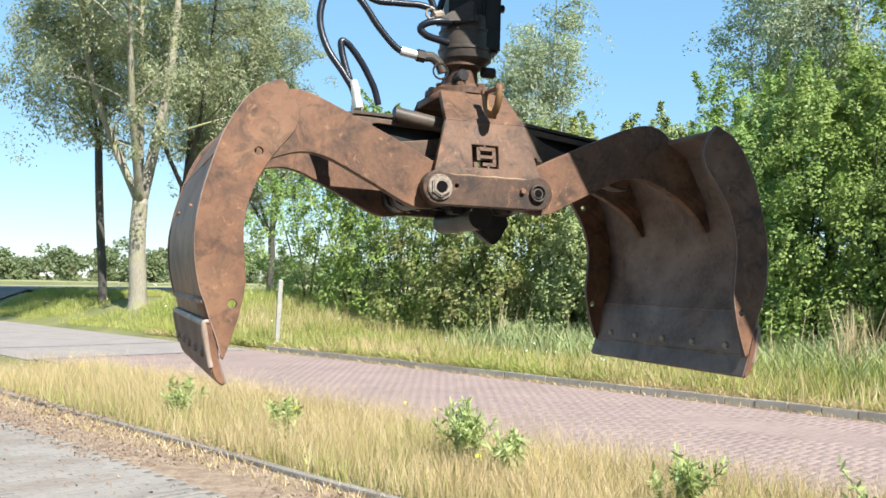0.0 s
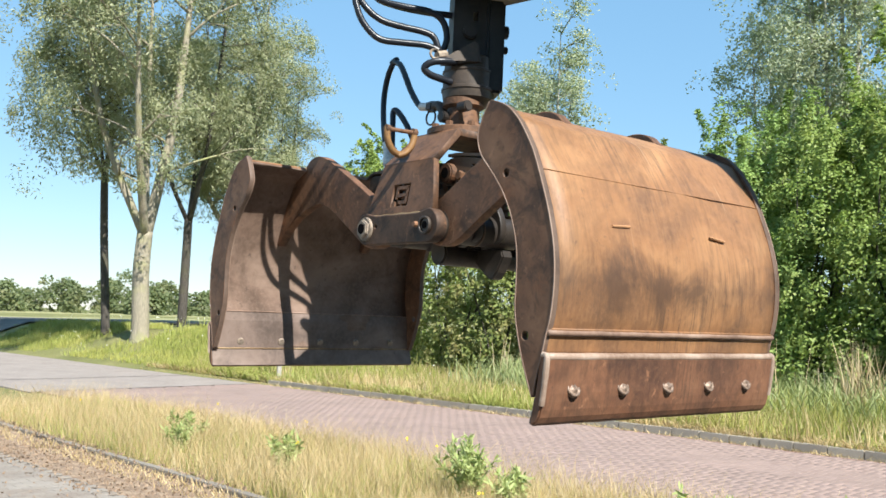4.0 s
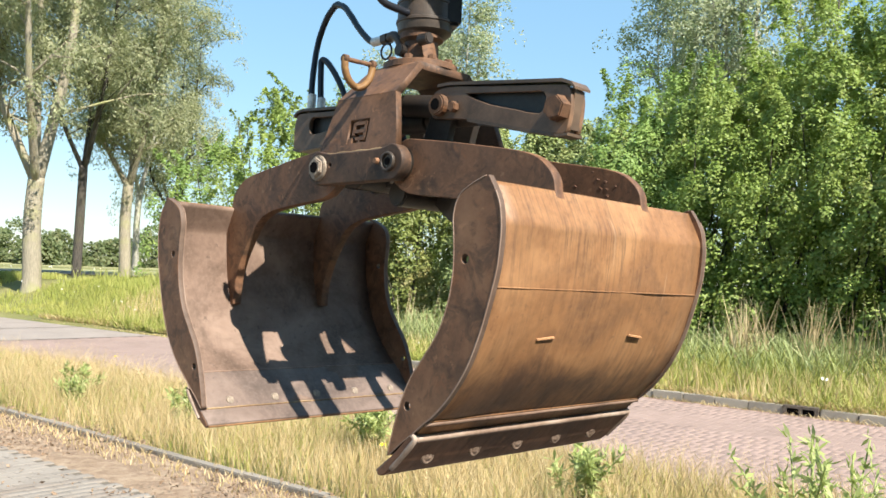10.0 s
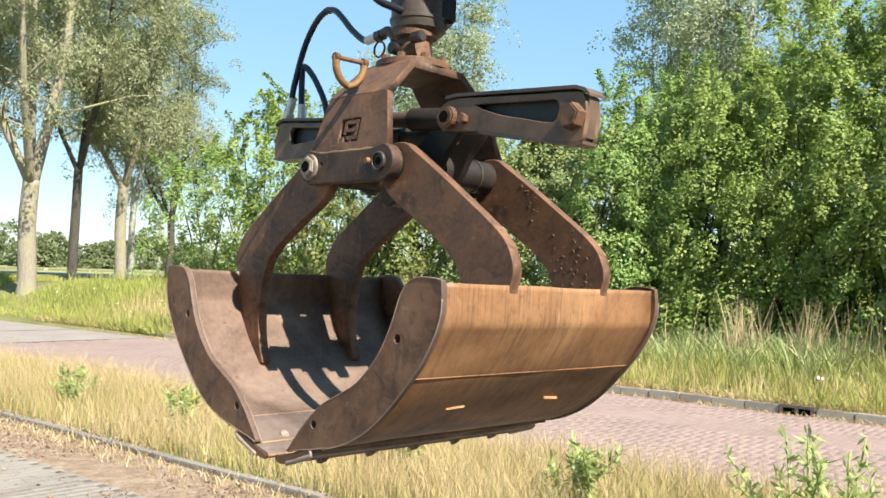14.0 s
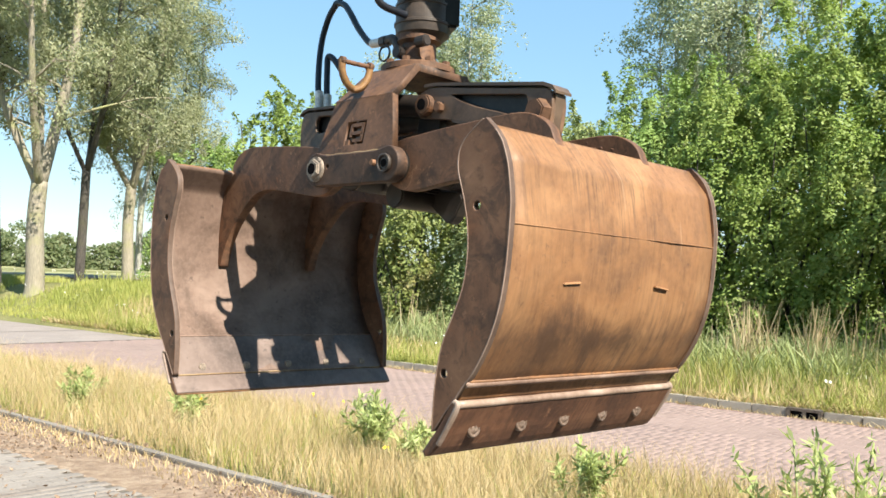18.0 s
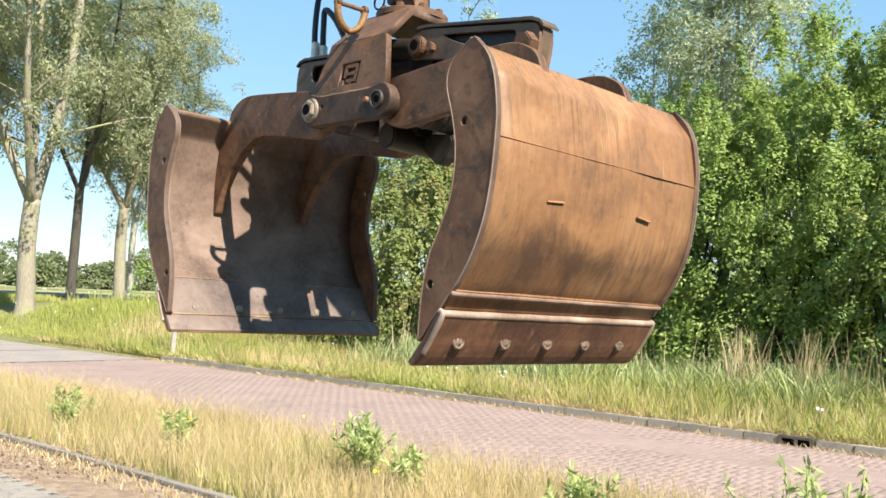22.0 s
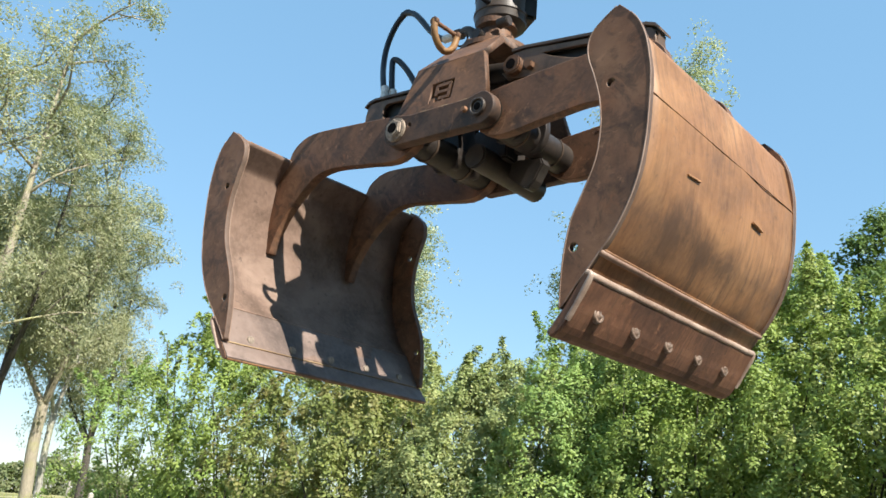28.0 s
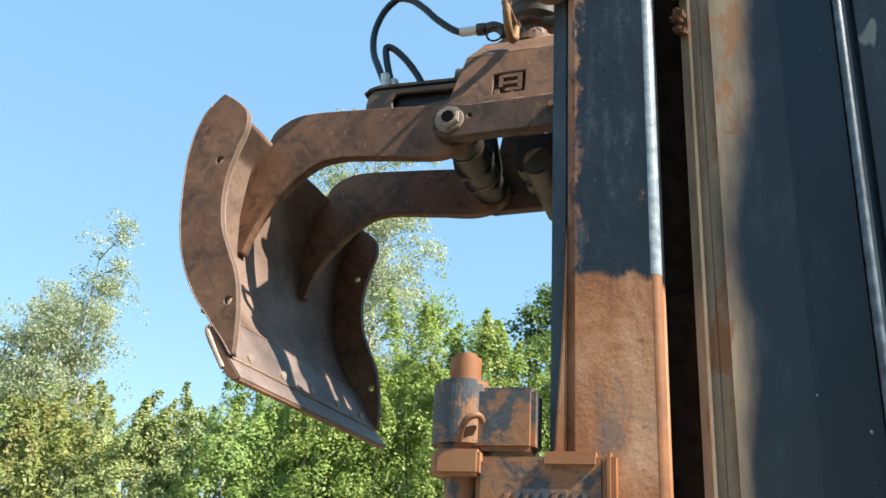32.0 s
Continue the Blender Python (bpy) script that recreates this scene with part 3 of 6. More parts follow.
def rod(bm, p0, p1, r, seg=20, r1=None, bevel=0.0):
    p0, p1 = Vector(p0), Vector(p1)
    d = p1 - p0
    m = Matrix.Translation((p0 + p1) / 2) @ d.to_track_quat('Z', 'Y').to_matrix().to_4x4()
    k = bmesh.ops.create_cone(bm, cap_ends=True, segments=seg, radius1=r, radius2=r if r1 is None else r1, depth=d.length, matrix=m)
    if bevel:
        es = {e for v in k["verts"] for e in v.link_edges if any(len(f.verts) > 4 for f in e.link_faces)}
        bmesh.ops.bevel(bm, geom=list(es), offset=bevel, segments=2, affect='EDGES')
    return bm


def lathe(bm, rings, seg=32):
    """Rings of (radius, z) turned round z and capped."""
    loops = [[bm.verts.new((r * math.cos(2 * math.pi * i / seg), r * math.sin(2 * math.pi * i / seg), z)) for i in range(seg)] for r, z in rings]
    for a, b in zip(loops, loops[1:]):
        for i in range(seg):
            bm.faces.new((a[i], a[(i + 1) % seg], b[(i + 1) % seg], b[i]))
    bm.faces.new(loops[0][::-1])
    bm.faces.new(loops[-1])
    return bm


def smooth_path(points, n=8):
    pts = [Vector(p) for p in points]
    out = []
    for i in range(len(pts) - 1):
        a, b, c, d = pts[max(i - 1, 0)], pts[i], pts[i + 1], pts[min(i + 2, len(pts) - 1)]
        for k in range(n):
            t = k / n
            out.append(0.5 * ((2 * b) + (c - a) * t + (2 * a - 5 * b + 4 * c - d) * t * t + (3 * b - a - 3 * c + d) * t ** 3))
    return out + [pts[-1]]


def tube(bm, path, radii, seg=10):
    if not isinstance(radii, (list, tuple)):
        radii = [radii] * len(path)
    rings, side = [], None
    for i, p in enumerate(path):
        d = (path[min(i + 1, len(path) - 1)] - path[max(i - 1, 0)]).normalized()
        if side is None:
            side = d.orthogonal().normalized()
        side = (side - d * side.dot(d)).normalized()
        up = d.cross(side)
        rings.append([bm.verts.new(p + radii[i] * (math.cos(2 * math.pi * k / seg) * side + math.sin(2 * math.pi * k / seg) * up)) for k in range(seg)])
    for a, b in zip(rings, rings[1:]):
        for k in range(seg):
            bm.faces.new((a[k], a[(k + 1) % seg], b[(k + 1) % seg], b[k]))
    bm.faces.new(rings[0][::-1])
    bm.faces.new(rings[-1])
    return bm


def circle(x, z, r, n=16):
    return [(x + r * math.cos(2 * math.pi * i / n), z + r * math.sin(2 * math.pi * i / n)) for i in range(n)]


def plate(name, loops, thick, mat, bevel=0.0015):
    """A flat plate with holes: the loops (outline first) in x and y, drawn out along z about 0."""
    cu = bpy.data.curves.new(name, 'CURVE')
    cu.dimensions, cu.fill_mode = '2D', 'BOTH'
    cu.extrude, cu.bevel_depth, cu.bevel_resolution = thick / 2 - bevel, bevel, 1
    cu.offset = -bevel
    for lp in loops:
        sp = cu.splines.new('POLY')
        sp.points.add(len(lp) - 1)
        for p, (x, y) in zip(sp.points, lp):
            p.co = (x, y, 0, 1)
        sp.use_cyclic_u = True
    ob = bpy.data.objects.new(name, cu)
    scene.collection.objects.link(ob)
    dg = bpy.context.evaluated_depsgraph_get()
    me = bpy.data.meshes.new_from_object(ob.evaluated_get(dg))
    bpy.data.objects.remove(ob)
    bpy.data.curves.remove(cu)
    me.materials.clear()
    me.materials.append(mat)
    return me


def bulk(name, verts, faces, mat, parent=None, m=None):
    """One mesh from arrays of corners and of equal-sided faces."""
    me = bpy.data.meshes.new(name)
    nv, (nf, k) = len(verts), faces.shape
    me.vertices.add(nv)
    me.vertices.foreach_set("co", np.asarray(verts, np.float32).ravel())
    me.loops.add(nf * k)
    me.loops.foreach_set("vertex_index", np.asarray(faces, np.int32).ravel())
    me.polygons.add(nf)
    me.polygons.foreach_set("loop_start", np.arange(nf, dtype=np.int32) * k)
    me.update(calc_edges=True)
    me.materials.append(mat)
    return me


SLOPE = math.sqrt(0.5)


def sv(s, v):
    """Plan place from s (across the road, away from the camera) and v (along it, to the right)."""
    return ((s + v) * SLOPE, (s - v) * SLOPE)


def ease(t):
    t = min(1.0, max(0.0, t))
    return t * t * (3 - 2 * t)


def rise(x, y):
    s, v = (x + y) * SLOPE, (x - y) * SLOPE
    return 1.05 * ease((-v - 14) / 14) * ease((s - 13.0) / 3.2)


def ground_z(x, y):
    s = (x + y) * SLOPE
    v = (x - y) * SLOPE
    return rise(x, y) + (0.10 if s > 12.95 else 0.0) + 0.25 * min(1, max(0, (s - 14) / 8)) * (1 - ease((-v - 14) / 14))


TO_ROAD = Matrix.Rotation(radians(-45), 4, 'Z')

# ---------------------------------------------------------------- ground and roads


def polar_place(az, dist):
    """Plan place from a bearing and a distance."""
    return dist * math.sin(radians(az)), dist * math.cos(radians(az))


def build_ground():
    # one sheet, fine near the road and coarse to the horizon
    ticks = [-2500, -1200, -600, -300, -180, -120, -90, -70] + [-55 + 1.5 * i for i in range(75)] + [70, 100, 160, 300, 600, 1200, 2500]
    n = len(ticks)
    verts, faces = [], []
    for s in ticks:
        for v in ticks:
            x, y = sv(s, v)
            z = ground_z(x, y) - 0.035 if -60 < s < 80 and -70 < v < 60 else rise(x, y) + 0.3
            if s < 13.0:
                z = rise(x, y) - 0.035
            z += 0.05 * (noise.noise((x * 0.3, y * 0.3, 0)) if s > 14 else 0)
            verts.append((x, y, z))
    for j in range(n - 1):
        for i in range(n - 1):
            faces.append((j * n + i, j * n + i + 1, (j + 1) * n + i + 1, (j + 1) * n + i))
    me = bulk("ground", np.array(verts), np.array(faces), SOIL)
    tagged(new("ground", me), "grassy earth of a flat roadside verge and field", "ground", kind="structure")


def strip(name, s0, s1, v0, v1, z, mat, step=1.0, thick=0.2):
    """A slab along the road that follows the rise of the land."""
    bm = bmesh.new()
    k = int((v1 - v0) / step)
    rows = []
    for i in range(k + 1):
        v = v0 + (v1 - v0) * i / k
        r = []
        for s, dz in ((s0, -thick), (s0, 0), (s1, 0), (s1, -thick)):
            x, y = sv(s, v)
            r.append(bm.verts.new((x, y, rise(x, y) + z + dz)))
        rows.append(r)
    for a, b in zip(rows, rows[1:]):
        for q in range(3):
            bm.faces.new((a[q], a[q + 1], b[q + 1], b[q]))
    return put(name, mesh_from(name, bm, mat))


def brick_mesh(name, lx, ly, h, mat, bevel=0.003):
    bm = bmesh.new()
    b = bevel
    lo = [bm.verts.new((x, y, -h)) for x, y in ((-lx / 2, -ly / 2), (lx / 2, -ly / 2), (lx / 2, ly / 2), (-lx / 2, ly / 2))]
    mid = [bm.verts.new((v.co.x, v.co.y, -b)) for v in lo]
    top = [bm.verts.new((v.co.x * (1 - 2 * b / lx), v.co.y * (1 - 2 * b / ly), 0)) for v in lo]
    for a, c in ((lo, mid), (mid, top)):
        for i in range(4):
            bm.faces.new((a[i], a[(i + 1) % 4], c[(i + 1) % 4], c[i]))
    bm.faces.new(top)
    return mesh_from(name, bm, mat)


def pavers(name, owner, s0, s1, v0, v1, z, mat, near, rng, lx=0.207, ly=0.105, gap=0.004, name_part="paver", zigzag=False):
    """Bricks in running bond across the road or in herringbone; those within the near patch are single parts, the rest one mesh."""
    one = brick_mesh(name_part, lx, ly, 0.05, mat)
    base = np.array([v.co[:] for v in one.vertices])
    quads = np.array([list(p.vertices) for p in one.polygons])
    vs, fs, k, singles = [], [], 0, 0
    cells = []
    if zigzag:
        w = (lx + gap) / 2
        for i in range(int((s1 - s0) / w) - 1):
            for j in range(int((v1 - v0) / w) - 1):
                if (i - j) % 4 == 0:
                    cells.append((s0 + (i + 1) * w, v0 + (j + 0.5) * w, 45))
                elif (i - j) % 4 == 3:
                    cells.append((s0 + (i + 0.5) * w, v0 + (j + 1) * w, 135))
    else:
        for i in range(int((v1 - v0) / (ly + gap))):
            off = (i % 2) * (lx + gap) / 2
            cells += [(s0 + off + (j + 0.5) * (lx + gap), v0 + (i + 0.5) * (ly + gap), 45) for j in range(int((s1 - s0 - off) / (lx + gap)))]
    for s, v, turn in cells:
        x, y = sv(s, v)
        dz = z + rise(x, y) + rng.uniform(-0.001, 0.001) + 0.005 * noise.noise((x * 0.5, y * 0.5, 0))
        tilt = rng.uniform(-0.006, 0.006, 2)
        if near[0] < s < near[1] and near[2] < v < near[3] and singles < 300:
            ob = put(name_part, one, owner)
            ob.matrix_basis = Matrix.Translation((x, y, dz)) @ Matrix.Rotation(radians(turn), 4, 'Z') @ Matrix.Rotation(tilt[0], 4, 'X') @ Matrix.Rotation(tilt[1], 4, 'Y')
            singles += 1
            continue
        c, n = math.cos(radians(turn)), math.sin(radians(turn))
        p = np.empty_like(base)
        p[:, 0] = x + c * base[:, 0] - n * base[:, 1]
        p[:, 1] = y + n * base[:, 0] + c * base[:, 1]
        p[:, 2] = dz + base[:, 2] + tilt[0] * base[:, 1] + tilt[1] * base[:, 0]
        vs.append(p)
        fs.append(quads + k)
        k += len(base)
    me = bulk("paver_field", np.concatenate(vs), np.concatenate(fs), mat)
    tagged(put("paver_field", me, owner), kind="stuff")


def kerb(name, s, v0, v1, length, wide, top, mat, label, rng, skip=()):
    bm = bmesh.new()
    box(bm, v0, v1, s - wide / 2 + 0.012, s + wide / 2 - 0.012, -0.2, top - 0.03)
    owner = put(name, mesh_from(name, bm, JOINT_GREY), m=TO_ROAD)
    tagged(owner, label, "kerb", kind="structure")
    bm = bmesh.new()
    box(bm, -length / 2 + 0.004, length / 2 - 0.004, -wide / 2, wide / 2, -0.12, top, 0.008)
    stone = mesh_from("kerb_stone", bm, mat)
    n = int((v1 - v0) / length)
    for i in range(n):
        v = v0 + (i + 0.5) * length
        if any(a < v < b for a, b in skip):
            continue
        x, y = sv(s, v)
        put("kerb_stone", stone, owner, pose(v, s + rng.uniform(-0.006, 0.006), rise(x, y) + rng.uniform(-0.006, 0.006), rng.uniform(-1, 1), rng.uniform(-0.3, 0.3), rng.uniform(-0.4, 0.4)))
    return owner


def build_roads():
    rng = np.random.default_rng(3)
    build_ground()
    red = tagged(strip("road", 7.4, 12.88, -19.5, 16, -0.0085, JOINT_RED), "faded red clay-paver road with sandy joints", "road", kind="structure")
    tagged(strip("road_far", 7.2, 12.9, -75, -19.5, -0.004, ASPHALT), "pale grey old asphalt road beyond the red pavers", "road", kind="structure")
    for va, vb in ((-19.60, -19.48), (-23.05, -22.97)):
        tagged(strip("tar_joint", 7.3, 12.86, va, vb, 0.004, TAR, 0.04), "dark tar joint across the old road", "road", kind="structure")
    yard = tagged(strip("pavement", -16, 3.95, -22, 16, -0.010, JOINT_GREY), "grey paver yard with earthy joints", "pavement", kind="structure")
    tagged(strip("litter_strip", 3.95, 4.80, -22, 16, -0.012, LITTER), "strip of dry leaf litter and sand beside the kerb", "ground", kind="structure")
    pavers("red", red, 7.4, 12.85, -19.5, 6, 0.0, BRICK_RED, (10.6, 12.8, -6.5, 0), rng, zigzag=True)
    pavers("grey", yard, -5.0, 4.0, -16, 6, 0.0, BRICK_GREY, (2.6, 4.0, -10.6, -6.8), rng)
    kerb("kerb_far", 12.97, -19.2, 16, 0.5, 0.15, 0.11, CONCRETE, "weathered concrete kerb along the red road", rng, skip=((-4.25, -3.70),))
    kerb("kerb_near", 4.85, -22, 12, 1.0, 0.10, 0.034, KERB_DIRTY, "narrow dirty concrete edging kerb along the yard", rng)
    # gully set into the far kerb
    g = thing("road_gully", TO_ROAD @ pose(-3.96, 12.93, 0), "worn cast-iron kerb gully with a dark slot", "gully")
    bm = bmesh.new()
    box(bm, -0.24, 0.24, -0.06, 0.12, -0.1, -0.005)
    box(bm, -0.24, 0.24, -0.06, 0.12, 0.085, 0.125, 0.005)
    box(bm, -0.24, -0.19, -0.06, 0.12, -0.01, 0.09)
    box(bm, 0.19, 0.24, -0.06, 0.12, -0.01, 0.09)
    box(bm, -0.025, 0.025, -0.06, 0.12, -0.01, 0.09)
    part("gully_frame", bm, CAST_IRON, g)
    # black fill that paints the shade in the gully's slots
    bm = bmesh.new()
    box(bm, -0.2, 0.2, -0.03, 0.12, 0, 0.085)
    part("gully_back", bm, HOLE_BLACK, g)
    p = thing("marker_post", pose(-4.3, 23.2, ground_z(-4.3, 23.2) - 0.3, 1.0, 2.0, 20), "pale weathered square marker post in the grass", "post")
    bm = bmesh.new()
    box(bm, -0.055, 0.055, -0.055, 0.055, 0, 1.95, 0.008)
    part("shaft", bm, POST_CONCRETE, p)
    bm = bmesh.new()
    lathe(bm, [(0.075, 1.94), (0.075, 1.965), (0.02, 2.0)], 4)
    part("cap", bm, POST_CONCRETE, p, m=pose(0, 0, 0, 0, 0, 45))


build_roads()

pole = thing("pole", pose(*polar_place(-11.6, 76), 1.2, 0.6, 0.3, 0), "slim grey steel pole beyond the willows", "pole")
bm = bmesh.new()
rod(bm, (0, 0, -0.3), (0, 0, 5.4), 0.085, 12, 0.05)
part("shaft", bm, POST_CONCRETE, pole)
bm = bmesh.new()
lathe(bm, [(0.13, -0.3), (0.13, 0.9), (0.09, 1.0)], 12)
part("base_sleeve", bm, POST_CONCRETE, pole)
bm = bmesh.new()
lathe(bm, [(0.06, 5.38), (0.07, 5.42), (0.02, 5.5)], 12)
part("cap", bm, POST_CONCRETE, pole)

# ---------------------------------------------------------------- the grab
PIN = 0.1433
OUTER = [(0.4715, 0.1685), (0.486, 0.161), (0.505, 0.150), (0.528, 0.132), (0.549, 0.105), (0.562, 0.083), (0.577, 0.050), (0.590, 0.016), (0.606, -0.050), (0.6185, -0.115),
         (0.6245, -0.188), (0.618, -0.258), (0.601, -0.322), (0.586, -0.354), (0.570, -0.393), (0.552, -0.432), (0.537, -0.472)]
INNER = [(0.533, -0.476), (0.521, -0.432), (0.508, -0.370), (0.5025, -0.300), (0.512, -0.238), (0.520, -0.170), (0.511, -0.103), (0.494, -0.053), (0.478, -0.021), (0.457, 0.013),
         (0.432, 0.050), (0.4225, 0.080), (0.4245, 0.104), (0.438, 0.129), (0.4575, 0.154), (0.4665, 0.1640)]
SHELL = [(0.470, 0.158), (0.505, 0.1335), (0.531, 0.1145), (0.5425, 0.1030), (0.5500, 0.0890), (0.571, 0.043), (0.595, -0.016), (0.605, -0.060), (0.616, -0.115), (0.621, -0.160), (0.6215, -0.200),
         (0.615, -0.258), (0.598, -0.322), (0.584, -0.354), (0.5735, -0.385), (0.5600, -0.4475), (0.5535, -0.472)]
ARM = [(-0.042, 0.028), (-0.020, 0.060), (0.02, 0.078), (0.126, 0.119), (0.230, 0.156), (0.31, 0.184), (0.365, 0.199), (0.405, 0.200), (0.440, 0.190), (0.460, 0.176), (0.474, 0.158),
       (0.510, 0.126), (0.538, 0.100), (0.566, 0.045), (0.588, -0.016), (0.598, -0.060), (0.607, -0.100), (0.608, -0.112), (0.592, -0.123), (0.584, -0.113), (0.555, -0.071), (0.511, -0.029), (0.475, -0.005), (0.433, 0.018),
       (0.390, 0.037), (0.343, 0.046), (0.285, 0.036), (0.209, 0.006), (0.145, -0.020), (0.085, -0.046), (0.03, -0.058), (-0.030, -0.042), (-0.048, 0.0)]
HALF = 0.401
ARM_Y = 0.172


def offset_profile(pts, d):
    out = []
    for i, p in enumerate(pts):
        a, b = Vector(pts[max(i - 1, 0)]), Vector(pts[min(i + 1, len(pts) - 1)])
        t = (b - a).normalized()
        out.append((p[0] + t.y * d, p[1] - t.x * d))
    return out


def fine(pts, n=3):
    return [(p.x, p.z) for p in smooth_path([(x, 0, z) for x, z in pts], n)]


def sheet(profile, y0, y1, thick, mat, name, cuts=10, jitter=0.0):
    """A bent steel sheet: the outer profile in x and z, thickened inwards and drawn along y."""
    prof = fine(profile, 3)
    inner = offset_profile(prof, thick)
    bm = bmesh.new()
    rows = []
    for k in range(cuts + 1):
        y = y0 + (y1 - y0) * k / cuts
        ring = []
        for i, ((x, z), (xi, zi)) in enumerate(zip(prof, inner)):
            d = jitter * noise.noise((x * 9, y * 7, z * 9)) if 0 < k < cuts else 0
            ring.append((bm.verts.new((x + d, y, z)), bm.verts.new((xi + d, y, zi))))
        rows.append(ring)
    n = len(prof)
    for a, b in zip(rows, rows[1:]):
        for i in range(n - 1):
            bm.faces.new((a[i][0], a[i + 1][0], b[i + 1][0], b[i][0]))
            bm.faces.new((a[i][1], b[i][1], b[i + 1][1], a[i + 1][1]))
        bm.faces.new((a[0][0], b[0][0], b[0][1], a[0][1]))
        bm.faces.new((a[-1][0], a[-1][1], b[-1][1], b[-1][0]))
    for a in (rows[0], rows[-1]):
        for i in range(n - 1):
            bm.faces.new((a[i][0], a[i][1], a[i + 1][1], a[i + 1][0]))
    return mesh_from(name, bm, mat, True)


UPRIGHT = pose(0, 0, 0, 90)


def build_jaw(grab, name, m, label, mud=False):
    jaw = put(name, None, grab, m, label)
    # outer skin and the scoured lining a few millimetres inside it
    outer = sheet(SHELL, -HALF + 0.004, HALF - 0.004, 0.007, RUST_SHELL, "shell", 12, 0.004)
    put("shell", outer, jaw, label="worn orange-rust curved outer sheet")
    lining = sheet(offset_profile(SHELL, 0.0072), -HALF + 0.004, HALF - 0.004, 0.005, RUST_INNER, "lining", 12, 0.004)
    put("lining", lining, jaw, label="scoured grey-brown inner sheet")
    loops = [fine(OUTER, 3) + fine(INNER, 3), circle(0.505, -0.005, 0.0095), circle(0.5265, -0.352, 0.0095)]
    side = plate("side_plate", loops, 0.016, RUST_PLATE)
    side.materials.append(PLATE_EDGE)
    # edge faces take a darker, greyer brown than the plate's flats
    for face in side.polygons:
        face.material_index = 1 if abs(face.normal.z) < 0.5 else 0
    for y in (-HALF, HALF):
        put("side_plate", side, jaw, Matrix.Translation((0, y, 0)) @ UPRIGHT, "brown rusty side plate with two holes")
    for y, pts in ((-HALF - 0.0075, INNER[::-1]), (-HALF - 0.0075, OUTER[2:]), (HALF - 0.0075, INNER[::-1]), (HALF + 0.0075, OUTER[2:])):
        bm = bmesh.new()
        tube(bm, [Vector((x, y, z)) for x, z in fine(pts, 3)], 0.0017, 6)
        part("worn_rim", bm, RUST_RIM, jaw, "scraped pale plate edge", smooth=True)
    # seam across the lining and the liner behind the blade
    bm = bmesh.new()
    tube(bm, [Vector((0.5705, y, -0.352 + 0.0006 * math.sin(y * 130))) for y in np.linspace(-HALF + 0.01, HALF - 0.01, 30)], 0.0024, 6)
    part("inner_seam", bm, RUST_RIM, jaw, smooth=True)
    bm = bmesh.new()
    prism(bm, [(0.5706, -0.352), (0.5600, -0.382), (0.5463, -0.4446), (0.5405, -0.4710), (0.5430, -0.4715), (0.5488, -0.4450), (0.5625, -0.3825), (0.5730, -0.3525)], -HALF + 0.009, HALF - 0.009)
    part("scour_plate", bm, SCOURED, jaw, "scoured purple-grey wear plate with bolts")
    bm = bmesh.new()
    prism(bm, [(0.5415, -0.4740), (0.5195, -0.526), (0.5225, -0.529), (0.5450, -0.476)], -HALF - 0.0065, HALF + 0.0065)
    part("edge_liner", bm, SCOURED, jaw, "scraped grey-brown inner cutting edge")
    bm = bmesh.new()
    tube(bm, [Vector((0.5405 + 0.0007 * noise.noise((y * 60, 0, 3)), y, -0.4735 + 0.0016 * noise.noise((y * 45, 1, 0)))) for y in np.linspace(-HALF + 0.012, HALF - 0.012, 90)], 0.0026, 6)
    part("liner_weld", bm, WELD_RUST, jaw, "rough pale-orange weld bead along the blade", smooth=True)
    arm = plate("arm", [fine(ARM, 2), circle(0, 0, 0.028)], 0.03, RUST_PLATE, 0.002)
    for y in (-ARM_Y, ARM_Y):
        put("arm", arm, jaw, Matrix.Translation((0, y, 0)) @ UPRIGHT, "curved brown steel arm and rib")
    # bead along the outer edges of the arms' top, seam weld and tabs
    bm = bmesh.new()
    tube(bm, [Vector((0.5960, y, -0.0165 + 0.0005 * math.sin(y * 160))) for y in np.linspace(-HALF + 0.006, HALF - 0.006, 40)], 0.0016, 6)
    part("weld_seam", bm, RUST_SHELL, jaw, smooth=True)
    for y, tip in ((-0.191, 4), (0.163, -6)):
        bm = bmesh.new()
        box(bm, -0.004, 0.004, -0.030, 0.030, -0.0025, 0.0025, 0.0015)
        part("weld_tab", bm, TAB_RUST, jaw, m=pose(0.6195, y, -0.1245, tip, -8, 0))
    # stepped lip and bolted blade
    lip = sheet([(0.5935, -0.345), (0.5890, -0.354), (0.5830, -0.364), (0.5740, -0.396)], -HALF + 0.004, HALF - 0.004, 0.010, RUST_SHELL, "lip_strip", 4)
    put("lip_strip", lip, jaw, label="rusty wear strip above the blade")
    bm = bmesh.new()
    prism(bm, [(0.5850, -0.402), (0.5790, -0.394), (0.5660, -0.392), (0.5500, -0.446), (0.5400, -0.478), (0.5230, -0.522), (0.5240, -0.530), (0.5300, -0.532), (0.5390, -0.5275), (0.5480, -0.5175), (0.5550, -0.5035), (0.5610, -0.4875), (0.5660, -0.4715), (0.5700, -0.4550)], -HALF - 0.008, HALF + 0.008, 0.003)
    for x, z, r, mt in ((0.5885, -0.3530, 0.0062, RUST_RIM), (0.5785, -0.4000, 0.0085, WORN_EDGE), (0.5270, -0.5285, 0.0042, RUST_SHELL)):
        edge = bmesh.new()
        tube(edge, [Vector((x, y, z + 0.0003 * math.sin(y * 47 + x * 99))) for y in np.linspace(-HALF - 0.004, HALF + 0.004, 34)], r, 10)
